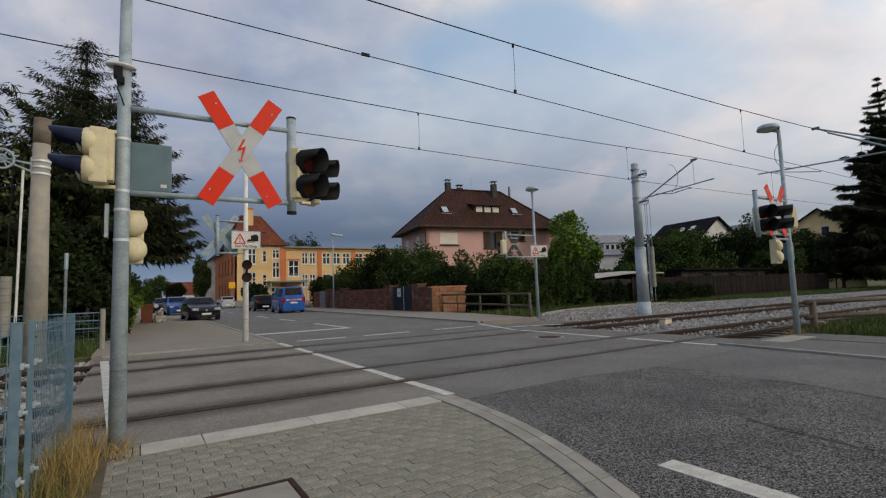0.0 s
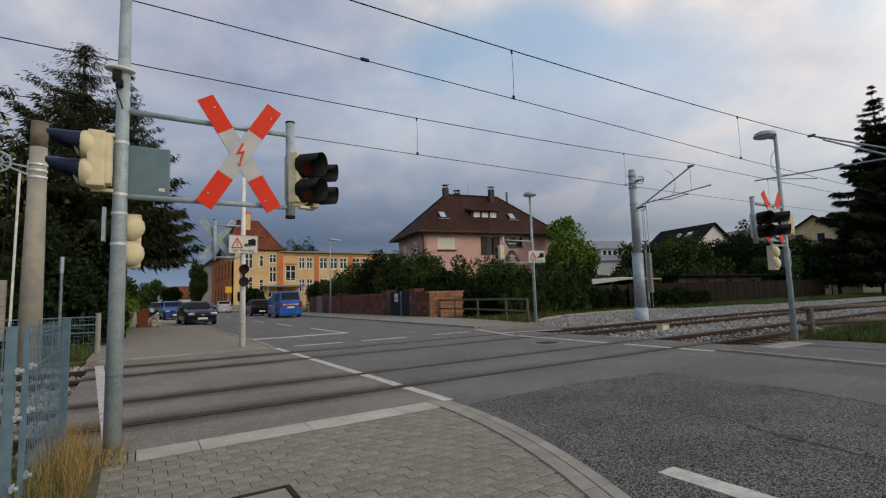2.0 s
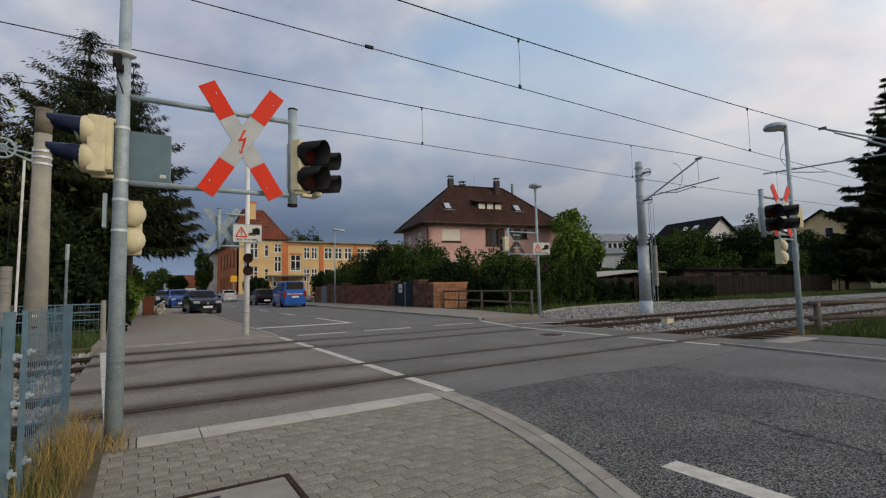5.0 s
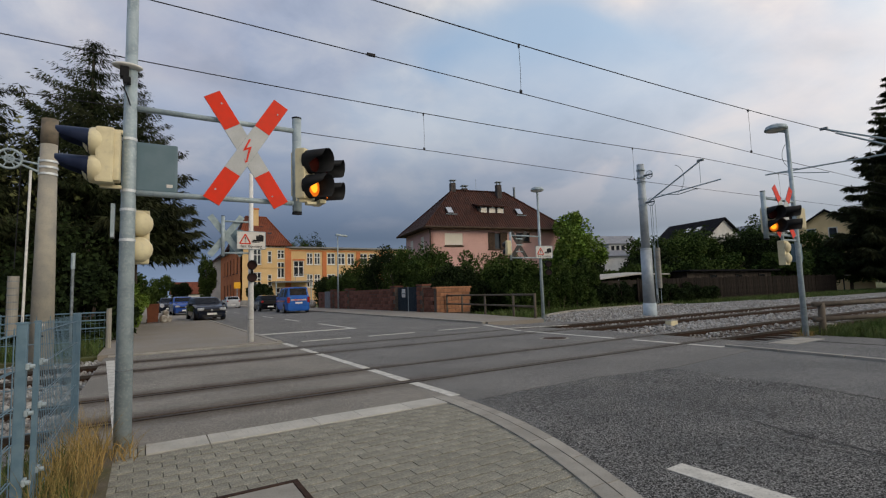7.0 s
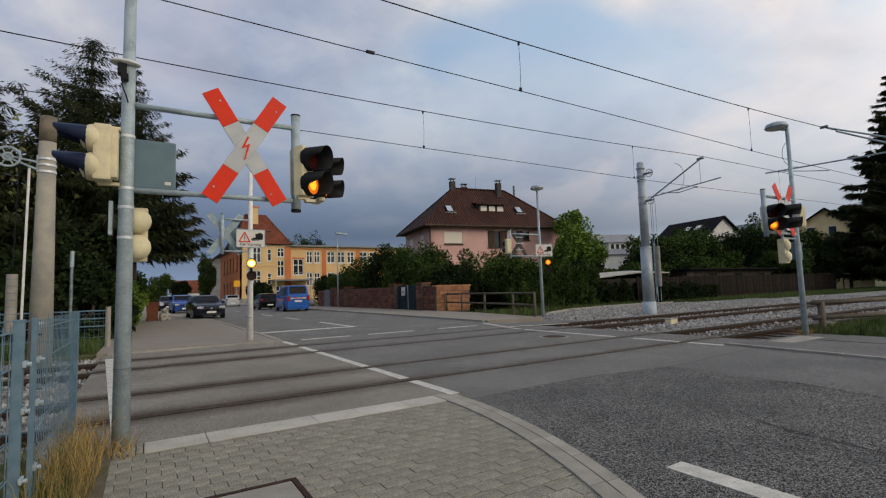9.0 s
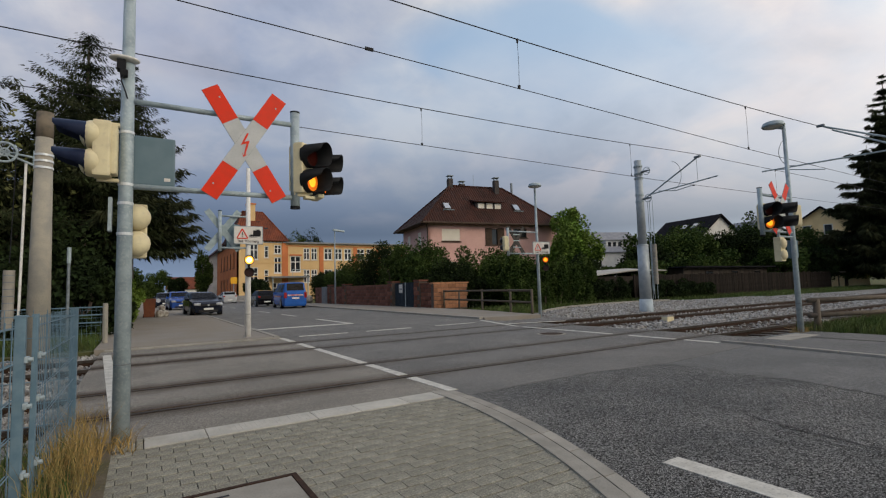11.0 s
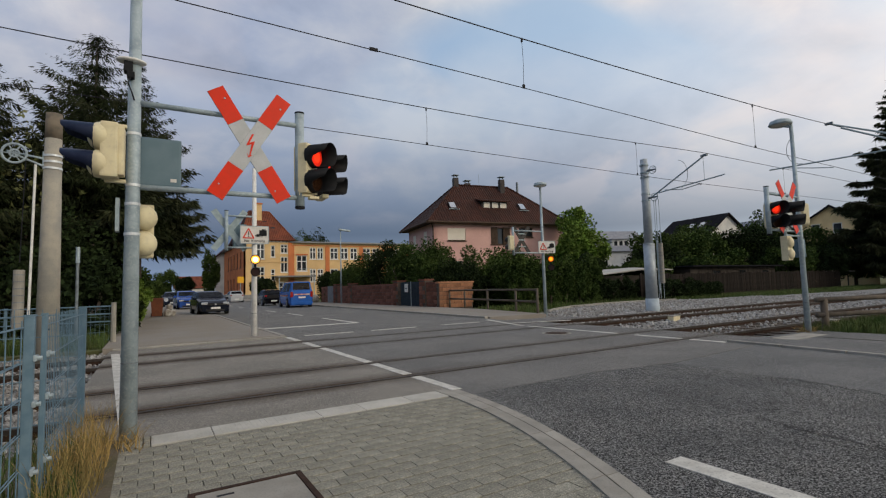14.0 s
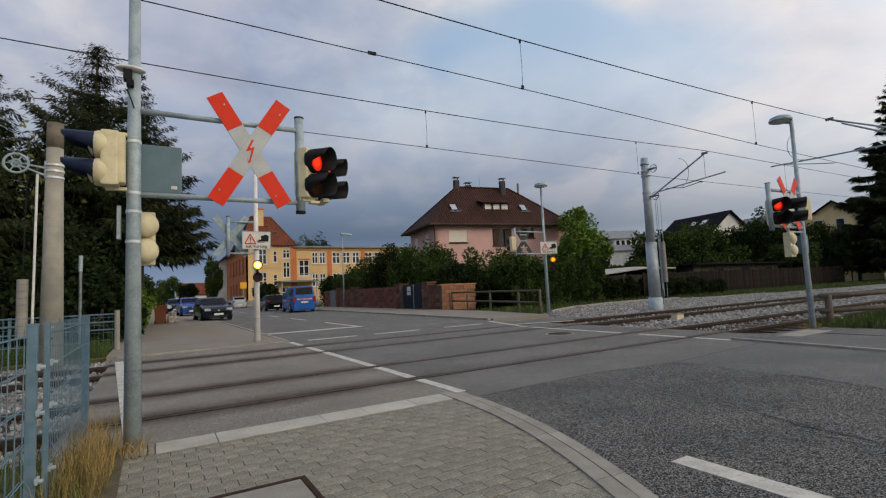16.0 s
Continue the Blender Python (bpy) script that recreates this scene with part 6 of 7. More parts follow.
# ---- plants ----
SPRUCE = mat("spruce_needles", (0.010, 0.015, 0.007), 0.95, 0, (0.035, 0.045, 0.018), 0.6, island=0.5, spec=0.08)
SPRUCE_TIP = mat("spruce_needle_tips", (0.017, 0.021, 0.009), 0.95, 0, (0.038, 0.042, 0.019), 0.8, island=0.5, spec=0.08)
BARK = mat("dark_bark", (0.060, 0.046, 0.036), 0.9, 0, (0.09, 0.07, 0.055), 6, bump=0.6, bump_scale=25)
LEAF = mat("hedge_leaves", (0.030, 0.052, 0.013), 0.9, 0, (0.060, 0.088, 0.022), 0.7, island=0.5, spec=0.08)
LEAF_DARK = mat("dark_shrub_leaves", (0.013, 0.022, 0.008), 0.9, 0, (0.022, 0.034, 0.011), 0.7, island=0.5, spec=0.08)
LEAF_BRIGHT = mat("maple_leaves", (0.095, 0.165, 0.026), 0.9, 0, (0.135, 0.195, 0.040), 0.6, island=0.5, spec=0.08)
LEAF_PALE = mat("pale_birch_leaves", (0.085, 0.100, 0.035), 0.9, 0, (0.12, 0.12, 0.05), 0.6, island=0.5, spec=0.08)


def leaf_mesh(name, c, size, rng, material, parent, stretch=1.6, down=0.0):
    """Small folded leaves, one at each point."""
    n = len(c)
    d = rng.normal(size=(n, 3))
    d[:, 2] -= down
    d /= np.linalg.norm(d, axis=1)[:, None]
    e = np.cross(d, rng.normal(size=(n, 3)))
    e /= np.linalg.norm(e, axis=1)[:, None] + 1e-9
    s = size * rng.uniform(0.6, 1.3, (n, 1))
    nn = np.cross(d, e) * s * 0.18
    v = np.stack([c - d * s * stretch / 2, c + e * s / 2 + nn, c + d * s * stretch / 2, c - e * s / 2 + nn], 1).reshape(-1, 3)
    f = np.arange(4 * n).reshape(-1, 4)
    return raw(name, v, f, material, parent)


def blobs(rng, n, radii, lumps, hollow=0.55, lump=(0.22, 0.42), floor=-1.0):
    """Points in the shells of many lumps that fill an ellipsoid."""
    u = rng.normal(size=(lumps, 3))
    u /= np.linalg.norm(u, axis=1)[:, None]
    c = u * rng.uniform(0.35, 0.88, (lumps, 1)) ** 0.7
    r = rng.uniform(*lump, lumps)
    k = rng.integers(0, lumps, n)
    w = rng.normal(size=(n, 3))
    w /= np.linalg.norm(w, axis=1)[:, None]
    p = c[k] + w * (r[k] * rng.uniform(hollow, 1.08, n))[:, None]
    p[:, 2] = np.maximum(p[:, 2], floor + rng.random(n) * 0.1)
    return p * np.array(radii)


def shrub(name, label, at, radii, n, size, material, seed, lumps=26, category="bush", group=""):
    rng = np.random.default_rng(seed)
    t = thing(name, label, category, pose(*at), group)
    p = blobs(rng, n, radii, lumps) + np.array((0, 0, radii[2] * 0.92))
    leaf_mesh("crown", p, size, rng, material, t)
    bm = B()
    for i in range(5):
        a = rng.uniform(0, 6.28)
        top = Vector((math.cos(a) * radii[0] * 0.5, math.sin(a) * radii[1] * 0.5, radii[2] * 1.2))
        rod(bm, (top.x * 0.1, top.y * 0.1, -0.3), top, 0.05, 0.015, 6)
    part("stems", bm, BARK, t)
    return t


def broadleaf(label, at, h, spread, n, size, material, seed, category="tree", name="tree", lumps=34):
    rng = np.random.default_rng(seed)
    t = thing(name, label, category, pose(*at))
    bm = B()
    rod(bm, (0, 0, -0.3), (0.05, 0, h * 0.5), 0.035 * h ** 0.9, 0.02 * h ** 0.9, 10)
    for i in range(9):
        a, z = rng.uniform(0, 6.28), h * rng.uniform(0.22, 0.5)
        rod(bm, (0.03, 0, z), (math.cos(a) * spread * 0.65, math.sin(a) * spread * 0.65, z + h * rng.uniform(0.15, 0.35)), 0.012 * h ** 0.9, 0.02, 7)
    part("trunk", bm, BARK, t, "dark branching trunk")
    p = blobs(rng, n, (spread, spread, h * 0.42), lumps, 0.5) + np.array((0, 0, h * 0.58))
    leaf_mesh("crown", p, size, rng, material, t)
    return t


def spruce(label, at, h, spread, seed, whorls=34, per=9, bare=0.06, sparse=1.0, power=0.85, twig=0.36):
    """A conifer: whorls of drooping boughs hung with needle sprays."""
    rng = np.random.default_rng(seed)
    t = thing("spruce", label, "tree", pose(*at))
    part("trunk", rod(B(), (0, 0, -0.3), (0, 0, h * 0.98), 0.016 * h + 0.06, 0.02, 10), BARK, t, "straight dark trunk")
    pts, dirs, tips = [], [], []
    for w in range(whorls):
        f = bare + (1 - bare) * (w + rng.uniform(0, 0.8)) / whorls
        z = f * h
        reach = spread * max(0.02, (1 - f)) ** power * rng.uniform(0.72, 1.12)
        for b in range(per):
            if rng.random() > sparse:
                continue
            a = 6.283 * (b + rng.uniform(0, 0.9)) / per + w * 0.7
            r = reach * rng.uniform(0.45, 1.25)
            k = max(3, int(r * 4.6))
            q = np.linspace(0.12, 1, k)
            lift = rng.uniform(0.05, 0.30) * (1 if f > 0.6 else 0.3)
            sag = rng.uniform(0.22, 0.42) * (1 - f * 0.6)
            bz = z + r * (lift * q - sag * q ** 2 + 0.22 * q ** 4)
            bx, by = math.cos(a) * r * q, math.sin(a) * r * q
            for j in range(k):
                m = int(36 * (0.22 + 0.78 * min(1.0, (1 - f) / 0.35)))
                side = rng.normal(size=(m, 3)) * np.array((0.20, 0.20, 0.10)) * (0.45 + 0.5 * r / spread)
                c = np.array((bx[j], by[j], bz[j] - 0.06)) + side
                pts.append(c)
                d = side * 1.2 + np.array((math.cos(a) * 0.22, math.sin(a) * 0.22, -0.20 - 0.15 * (1 - f)))
                dirs.append(d)
                tips.append(np.full(m, j > k * 0.75))
    p, d, tip = np.concatenate(pts), np.concatenate(dirs), np.concatenate(tips)
    d /= np.linalg.norm(d, axis=1)[:, None]
    n = len(p)
    e = np.cross(d, rng.normal(size=(n, 3)))
    e /= np.linalg.norm(e, axis=1)[:, None] + 1e-9
    L = twig * rng.uniform(0.5, 1.25, (n, 1)) * np.clip(1.35 - p[:, 2:3] / h, 0.45, 1.0)
    W = L * 0.10
    v = np.stack([p - d * L * 0.3, p + e * W, p + d * L * 0.7, p - e * W], 1)
    for name, mask, mt in (("crown", ~tip, SPRUCE), ("outer_crown", tip, SPRUCE_TIP)):
        q = v[mask].reshape(-1, 3)
        raw(name, q, np.arange(len(q)).reshape(-1, 4), mt, t)
    return t


def build_trees():
    spruce("tall dark spruce with drooping boughs behind the fence", (-2.1, 25.2, -0.2), 13.0, 5.4, 11, 30, 9, 0.27, sparse=0.9, power=0.70, twig=0.40)
    spruce("tall dark spruce with a sparse pointed top", (-0.55, 28.5, -0.2), 13.2, 4.2, 12, 24, 8, 0.30, sparse=0.85, power=0.8, twig=0.40)
    spruce("dark spruce leaning over the footpath", (-2.0, 23.5, -0.2), 8.6, 4.1, 13, 15, 9, 0.50, sparse=0.8, power=0.5)
    spruce("tall dark spruce beside the railway", (-6.6, 26.0, -0.2), 13.6, 5.2, 14, 32, 9, power=0.85, twig=0.40)
    spruce("dark spruce at the railway fence", (-4.9, 21.0, -0.2), 7.6, 3.6, 15, 24, 9, 0.05)
    spruce("dark spruce at the railway fence", (-9.5, 23.0, -0.2), 11.5, 4.6, 16, 26, 9)
    broadleaf("sparse yellow-green tree between the spruces", (-4.2, 22.8, -0.2), 8.2, 1.8, 1800, 0.12, LEAF_PALE, 17)
    spruce("tall dark spruce on the garden side of the railway", (66.3, 17.6, -0.2), 22.5, 7.2, 18, 36, 8, 0.10, sparse=0.85, power=1.0, twig=0.9)
    spruce("tall dark spruce on the garden side of the railway", (80.0, 20.5, -0.2), 22.0, 7.0, 19, 32, 8, 0.08, power=1.0, twig=0.9)
    # undergrowth behind the railway fence
    for i, (x, y, rx, rz) in enumerate(((-1.6, 18.6, 1.3, 1.3), (-3.6, 18.2, 1.7, 1.6), (-5.9, 18.0, 1.8, 1.9), (-8.2, 18.4, 2.0, 2.0), (-2.6, 20.5, 2.0, 2.2), (-0.9, 24.6, 0.7, 0.9), (-6.6, 21.0, 2.4, 2.9), (-1.7, 26.5, 1.2, 2.3), (-3.6, 23.2, 2.0, 3.0), (-5.2, 24.0, 2.4, 3.6), (-8.6, 21.0, 2.6, 3.4))):
        shrub("bush", "dark green undergrowth behind the railway fence", (x, y, -0.2), (rx, 1.2, rz), 5200, 0.11, LEAF_DARK, 30 + i)
    for i in range(7):
        shrub("hedge_bush", "green garden hedge bush beside the footpath", (-0.75 - 0.1 * (i % 2), 27.5 + i * 3.0, 0), (0.85, 1.8, 1.25 + 0.2 * (i % 3)), 3600, 0.10, LEAF if i % 3 else LEAF_BRIGHT, 40 + i, category="hedge", group="hedge along the footpath")
    # shrubs behind the garden wall
    spots = ((16.1, 49.0, 1.5, 1.7), (16.2, 45.0, 1.8, 1.9), (16.4, 41.0, 2.0, 2.2), (17.0, 36.8, 2.3, 2.65), (16.6, 33.0, 1.9, 2.4), (17.4, 29.5, 2.3, 2.35), (17.2, 26.4, 1.8, 1.75), (19.8, 27.5, 2.2, 2.3), (20.6, 24.9, 1.6, 1.75), (19.2, 33.0, 2.2, 2.2), (22.5, 28.0, 2.2, 2.05), (18.3, 45.5, 2.2, 2.1))
    for i, (x, y, r, z) in enumerate(spots):
        shrub("bush", ("dense dark green garden shrub behind the wall", "green leafy garden shrub behind the wall")[i % 2], (x, y, -0.2), (r, r, z), 9000, 0.115, (LEAF_DARK, LEAF, LEAF)[i % 3], 60 + i, 34, group="garden shrubs")
    for i in range(6):
        shrub("ivy_hedge", "ivy-covered garden fence hedge", (18.7 + i * 1.25, 22.4, -0.2), (0.90, 0.5, 1.62), 6400, 0.10, LEAF, 90 + i, 30, "hedge", "ivy hedge")
    for i in range(10):
        shrub("climbing_plant", "low climbing plants covering the garden fence", (25.6 + i * 1.35, 22.6 - (0.95 if i > 3 else 0), -0.2), (1.1, 0.7, 1.0 - 0.04 * i), 3600, 0.10, LEAF_DARK, 110 + i, 22, "hedge", "climbing plants")
    broadleaf("round green maple beside the pink house", (37.6, 35.2, -0.2), 9.2, 2.8, 15000, 0.20, LEAF_BRIGHT, 120)
    broadleaf("low dark green garden tree beside the house", (34.0, 31.0, -0.2), 3.9, 2.1, 8000, 0.15, LEAF_DARK, 121)
    rnd = random.Random(8)
    k = 0
    for x, y, h, s in ((37, 27.5, 3.5, 2.3), (42, 30.0, 4.9, 2.6), (46, 29.0, 6.6, 3.0), (51, 31.0, 7.4, 3.4), (57, 29.0, 7.0, 3.4), (60.5, 29.0, 8.6, 2.6), (44.5, 31.5, 6.6, 2.4), (62, 28.0, 6.7, 3.5), (68, 27.0, 7.3, 3.6), (56, 24.5, 5.0, 2.6), (63, 24.0, 5.0, 2.8), (70, 23.5, 6.8, 3.4), (78, 24.0, 6.2, 3.6), (86, 24.0, 9.0, 4.0), (44, 26.5, 4.2, 2.2), (50, 26.8, 4.4, 2.3), (96, 25.0, 9.0, 4.4), (31, 27.5, 2.7, 1.8), (34, 29.5, 3.0, 2.0), (75, 20.5, 6.0, 3.2)):
        broadleaf(("dark green fruit tree behind the garden fence", "leafy green tree behind the garden fence")[k % 2], (x, y, -0.3), h, s, 10000, 0.17, (LEAF, LEAF_DARK, LEAF)[k % 3], 130 + k)
        k += 1
    # far down the street and behind the school
    for i, (x, y, h, s) in enumerate(((9.4, 96.0, 9.0, 1.5), (6.4, 118.0, 5.0, 2.0), (0.5, 104.0, 4.0, 2.2), (-3.5, 90.0, 5.0, 2.4), (3.6, 135.0, 7.5, 3.4), (12.6, 66.0, 3.2, 1.5), (26.5, 102.0, 15.0, 3.4), (31.0, 104.0, 14.6, 3.6))):
        broadleaf("green street tree in the distance", (x, y, -0.2), h, s, 6000, 0.24, (LEAF, LEAF_DARK)[i % 2], 170 + i)


build_trees()


def blades(name, label, areas, n, h, width, material, seed, lean=0.35):
    """Grass blades, thin bent triangles, over rectangles (x0, x1, y0, y1, z)."""
    rng = np.random.default_rng(seed)
    w = np.array([(a[1] - a[0]) * (a[3] - a[2]) for a in areas])
    a = np.array(areas)[rng.choice(len(areas), n, p=w / w.sum())]
    p = np.stack([a[:, 0] + rng.random(n) * (a[:, 1] - a[:, 0]), a[:, 2] + rng.random(n) * (a[:, 3] - a[:, 2]), a[:, 4]], 1)
    t = rng.random(n) * 6.283
    e = np.stack([np.cos(t), np.sin(t), np.zeros(n)], 1) * width
    hh = rng.uniform(h[0], h[1], n)[:, None]
    b = rng.normal(size=(n, 3)) * np.array((1, 1, 0)) * lean
    mid = p + np.array((0, 0, 0.55)) * hh + b * hh * 0.3
    tip = p + np.array((0, 0, 1.0)) * hh + b * hh
    v = np.stack([p - e, p + e, mid + e * 0.7, mid - e * 0.7, tip], 1).reshape(-1, 3)
    i = np.arange(n)[:, None] * 5
    f = [tuple(q) for q in np.concatenate([i, i + 1, i + 2, i + 3], 1).tolist()] + [tuple(q) for q in np.concatenate([i + 3, i + 2, i + 4], 1).tolist()]
    return tagged(raw(name, v, f, material), label, "grass", "", "stuff")


SOIL = mat("dry_soil", (0.13, 0.105, 0.075), 0.95, 0, (0.09, 0.085, 0.045), 3, third=(0.20, 0.17, 0.12), scale2=40, amount2=0.5, bump=0.6, bump_scale=50)
solid("verge", span(B(), -6.0, -0.19, -4.5, 5.16, -0.35, 0.004), SOIL, "dry soil verge beside the footway", "verge", kind="structure")
solid("verge", polygon(B(), [(12.65, 5.3), (12.55, 3.2), (12.2, -5), (40, -5), (40, 5.3)], -0.35, -0.02), GRASS, "grassy verge beside the footpath", "verge", kind="structure")
solid("verge", span(B(), -14, -0.85, 14.0, 16.9, -0.35, -0.02), GRASS, "grassy verge behind the tracks", "verge", kind="structure")
blades("dry_grass", "tall dry straw-coloured grass at the fence foot", [(-0.54, -0.30, 3.3, 5.4, 0.0), (-0.54, -0.24, 3.8, 5.2, 0.0)], 620, (0.08, 0.46), 0.0026, STRAW, 1, 0.36)
blades("green_grass", "short green grass at the fence foot", [(-1.6, -0.35, 1.5, 5.1, 0.0)], 3500, (0.05, 0.22), 0.004, BLADE, 2)
blades("green_grass", "green grass on the railway verge", [(12.75, 18, 2.2, 5.25, -0.03), (12.5, 14.0, 4.3, 5.3, -0.02)], 9000, (0.08, 0.30), 0.008, BLADE, 3)
blades("green_grass", "green grass behind the railway fence", [(-6, -0.95, 14.3, 17.0, -0.03)], 6000, (0.10, 0.40), 0.008, BLADE, 4)
blades("green_grass", "long green grass in front of the garden fence", [(31, 70, 20.0, 22.0, -0.22), (38, 75, 17.8, 20.0, -0.22), (15.2, 30, 21.0, 22.4, -0.22), (15.0, 18.0, 18.8, 22.0, -0.22)], 26000, (0.08, 0.40), 0.016, BLADE, 5)
blades("weeds", "dry weeds around the pole foot", [(-0.30, -0.05, 4.7, 5.15, -0.02), (12.1, 12.6, 4.95, 5.25, 0.0)], 260, (0.05, 0.22), 0.004, STRAW, 6, 0.6)


# ---- vehicles ----
def paint(name, c):
    return mat(name, c, 0.12, 0.0, tuple(v * 0.85 for v in c), 2, spec=0.13)


GLASS = mat("tinted_car_glass", (0.006, 0.007, 0.009), 0.05, 0, (0.009, 0.010, 0.013), 2, spec=0.38)
TRIM = mat("black_car_trim", (0.015, 0.015, 0.016), 0.5, 0, (0.025, 0.025, 0.026), 10)
CLEAR = mat("clear_headlamp", (0.62, 0.64, 0.68), 0.1, 0.3, (0.3, 0.32, 0.35), 20, coat=0.8)
TAIL = mat("red_tail_lamp", (0.30, 0.012, 0.010), 0.15, 0, (0.22, 0.01, 0.01), 20, coat=0.6)
ALLOY = mat("alloy_rim", (0.35, 0.36, 0.38), 0.35, 0.7, (0.25, 0.26, 0.28), 10)
PLATE = mat("white_plate", (0.70, 0.70, 0.68), 0.5)
HATCH = ((-0.5, 0.40), (-0.49, 0.50), (-0.42, 0.58), (-0.25, 0.665), (-0.20, 0.69), (-0.03, 0.955), (0.06, 0.99), (0.20, 1.0), (0.34, 0.965), (0.44, 0.70), (0.485, 0.66), (0.5, 0.45))
VAN = ((-0.5, 0.33), (-0.49, 0.42), (-0.40, 0.53), (-0.31, 0.58), (-0.28, 0.60), (-0.14, 0.94), (-0.06, 0.985), (0.25, 1.0), (0.44, 0.985), (0.485, 0.62), (0.497, 0.55), (0.5, 0.30))


def car(label, at, turn, length, width, height, colour, profile=HATCH, stripes=None, live=False):
    """A car whose front looks to local -y."""
    t = thing("car", label, "car", pose(*at, 0, 0, turn), "parked cars")
    belt = 0.645 * height if profile is HATCH else 0.56 * height
    z0 = 0.17

    def section(y, top):
        f = max(0.0, (top - belt) / (height - belt))
        taper = 1 - 0.16 * max(0, (abs(y) / length - 0.36) / 0.14) ** 2
        w = width / 2 * taper
        sh = min(belt, top - 0.05)
        wt = w - 0.035 - 0.15 * f
        return [(w * 0.90, y, z0), (w * 0.985, y, z0 + 0.14), (w, y, z0 + 0.5 * (sh - z0)), (w * 0.985, y, sh), (wt, y, top - 0.05), (wt * 0.86, y, top)]

    st = [section(a * length, b * height) for a, b in profile]
    bm = B()
    rows = []
    for s in st:
        rows.append([bm.verts.new(p) for p in s] + [bm.verts.new((-p[0], p[1], p[2])) for p in s[::-1]])
    for a, b in zip(rows, rows[1:]):
        for i in range(11):
            bm.faces.new((a[i], a[i + 1], b[i + 1], b[i]))
        bm.faces.new((a[11], a[0], b[0], b[11]))
    bm.faces.new(rows[0])
    bm.faces.new(rows[-1][::-1])
    bmesh.ops.recalc_face_normals(bm, faces=bm.faces[:])
    body = part("body", bm, colour, t, "glossy painted body")

    def sheet(name, quads, material, parent, off=0.012):
        bm = B()
        for q in quads:
            c = [Vector(p) for p in q]
            nrm = (c[1] - c[0]).cross(c[2] - c[0]).normalized()
            mid = sum(c, Vector()) / 4
            if nrm.dot(mid - Vector((0, 0, height * 0.5))) < 0:
                nrm = -nrm
            bm.faces.new([bm.verts.new(p + nrm * off) for p in c])
        bmesh.ops.solidify(bm, geom=bm.faces[:], thickness=0.008)
        return part(name, bm, material, parent)

    def mix(a, b, f):
        return tuple(p + (q - p) * f for p, q in zip(a, b))

    # windscreen, rear window and side windows
    a, b = st[4], st[5]
    sheet("windscreen", [[mix(a[5], b[5], 0.08), mix((-a[5][0], *a[5][1:]), (-b[5][0], *b[5][1:]), 0.08), mix((-a[5][0], *a[5][1:]), (-b[5][0], *b[5][1:]), 0.93), mix(a[5], b[5], 0.93)]], GLASS, t)
    r0, r1 = (8, 9)
    a, b = st[r0], st[r1]
    sheet("rear_window", [[mix(a[5], b[5], 0.12), mix((-a[5][0], *a[5][1:]), (-b[5][0], *b[5][1:]), 0.12), mix((-a[5][0], *a[5][1:]), (-b[5][0], *b[5][1:]), 0.85), mix(a[5], b[5], 0.85)]], GLASS, t)
    for sx in (1, -1):
        for i, j, f0, f1 in ((4, 6, 0.35, 0.95), (6, 7, 0.05, 0.95), (7, 8, 0.05, 0.85)):
            s, q = st[i], st[j]
            lo0, lo1 = mix(s[3], q[3], f0), mix(s[3], q[3], f1)
            hi0, hi1 = mix(s[4], q[4], f0), mix(s[4], q[4], f1)
            quad = [mix(lo0, hi0, 0.12), mix(lo1, hi1, 0.12), mix(lo1, hi1, 0.88), mix(lo0, hi0, 0.88)]
            sheet("side_window", [[(sx * p[0], p[1], p[2]) for p in quad]], GLASS, t)
        part("mirror", box(B(), (sx * (width / 2 + 0.07), -0.13 * length, belt + 0.05), (0.18, 0.10, 0.14), None, 0.03), colour, t)
    wr = 0.31 if profile is HATCH else 0.33
    for sx in (1, -1):
        for sy in (-0.31, 0.29):
            c = Vector((sx * (width / 2 - 0.10), sy * length, wr))
            part("wheel_arch", rod(B(), c + Vector((sx * 0.075, 0, 0.03)), c + Vector((sx * 0.093, 0, 0.03)), wr + 0.06, None, 24), TRIM, t)
            w = part("wheel", rod(B(), c - Vector((sx * 0.09, 0, 0)), c + Vector((sx * 0.105, 0, 0)), wr, wr * 0.97, 24), RUBBER, t, "black tyre")
            part("rim", rod(B(), c + Vector((sx * 0.10, 0, 0)), c + Vector((sx * 0.115, 0, 0)), wr * 0.66, wr * 0.6, 16), ALLOY, w)
    yf, yr = -length / 2, length / 2
    part("front_bumper", box(B(), (0, yf + 0.03, 0.30), (width * 0.84, 0.16, 0.20), None, 0.04), colour, t)
    part("grille", box(B(), (0, yf - 0.02, 0.43 * height), (width * 0.50, 0.05, 0.09), None, 0.01), TRIM, t)
    part("lower_grille", box(B(), (0, yf - 0.055, 0.26), (width * 0.60, 0.03, 0.11), None, 0.01), TRIM, t)
    part("plate", box(B(), (0, yf - 0.075, 0.39), (0.50, 0.02, 0.11)), PLATE, t, "blank white plate")
    part("badge", rod(B(), (0, yf - 0.05, 0.435 * height), (0, yf - 0.035, 0.435 * height), 0.055, None, 14), ALLOY, t)
    part("rear_bumper", box(B(), (0, yr - 0.03, 0.34), (width * 0.86, 0.16, 0.22), None, 0.04), colour, t)
    part("plate", box(B(), (0, yr + 0.06, 0.42 if profile is HATCH else 0.75), (0.50, 0.03, 0.11)), PLATE, t, "blank white plate")
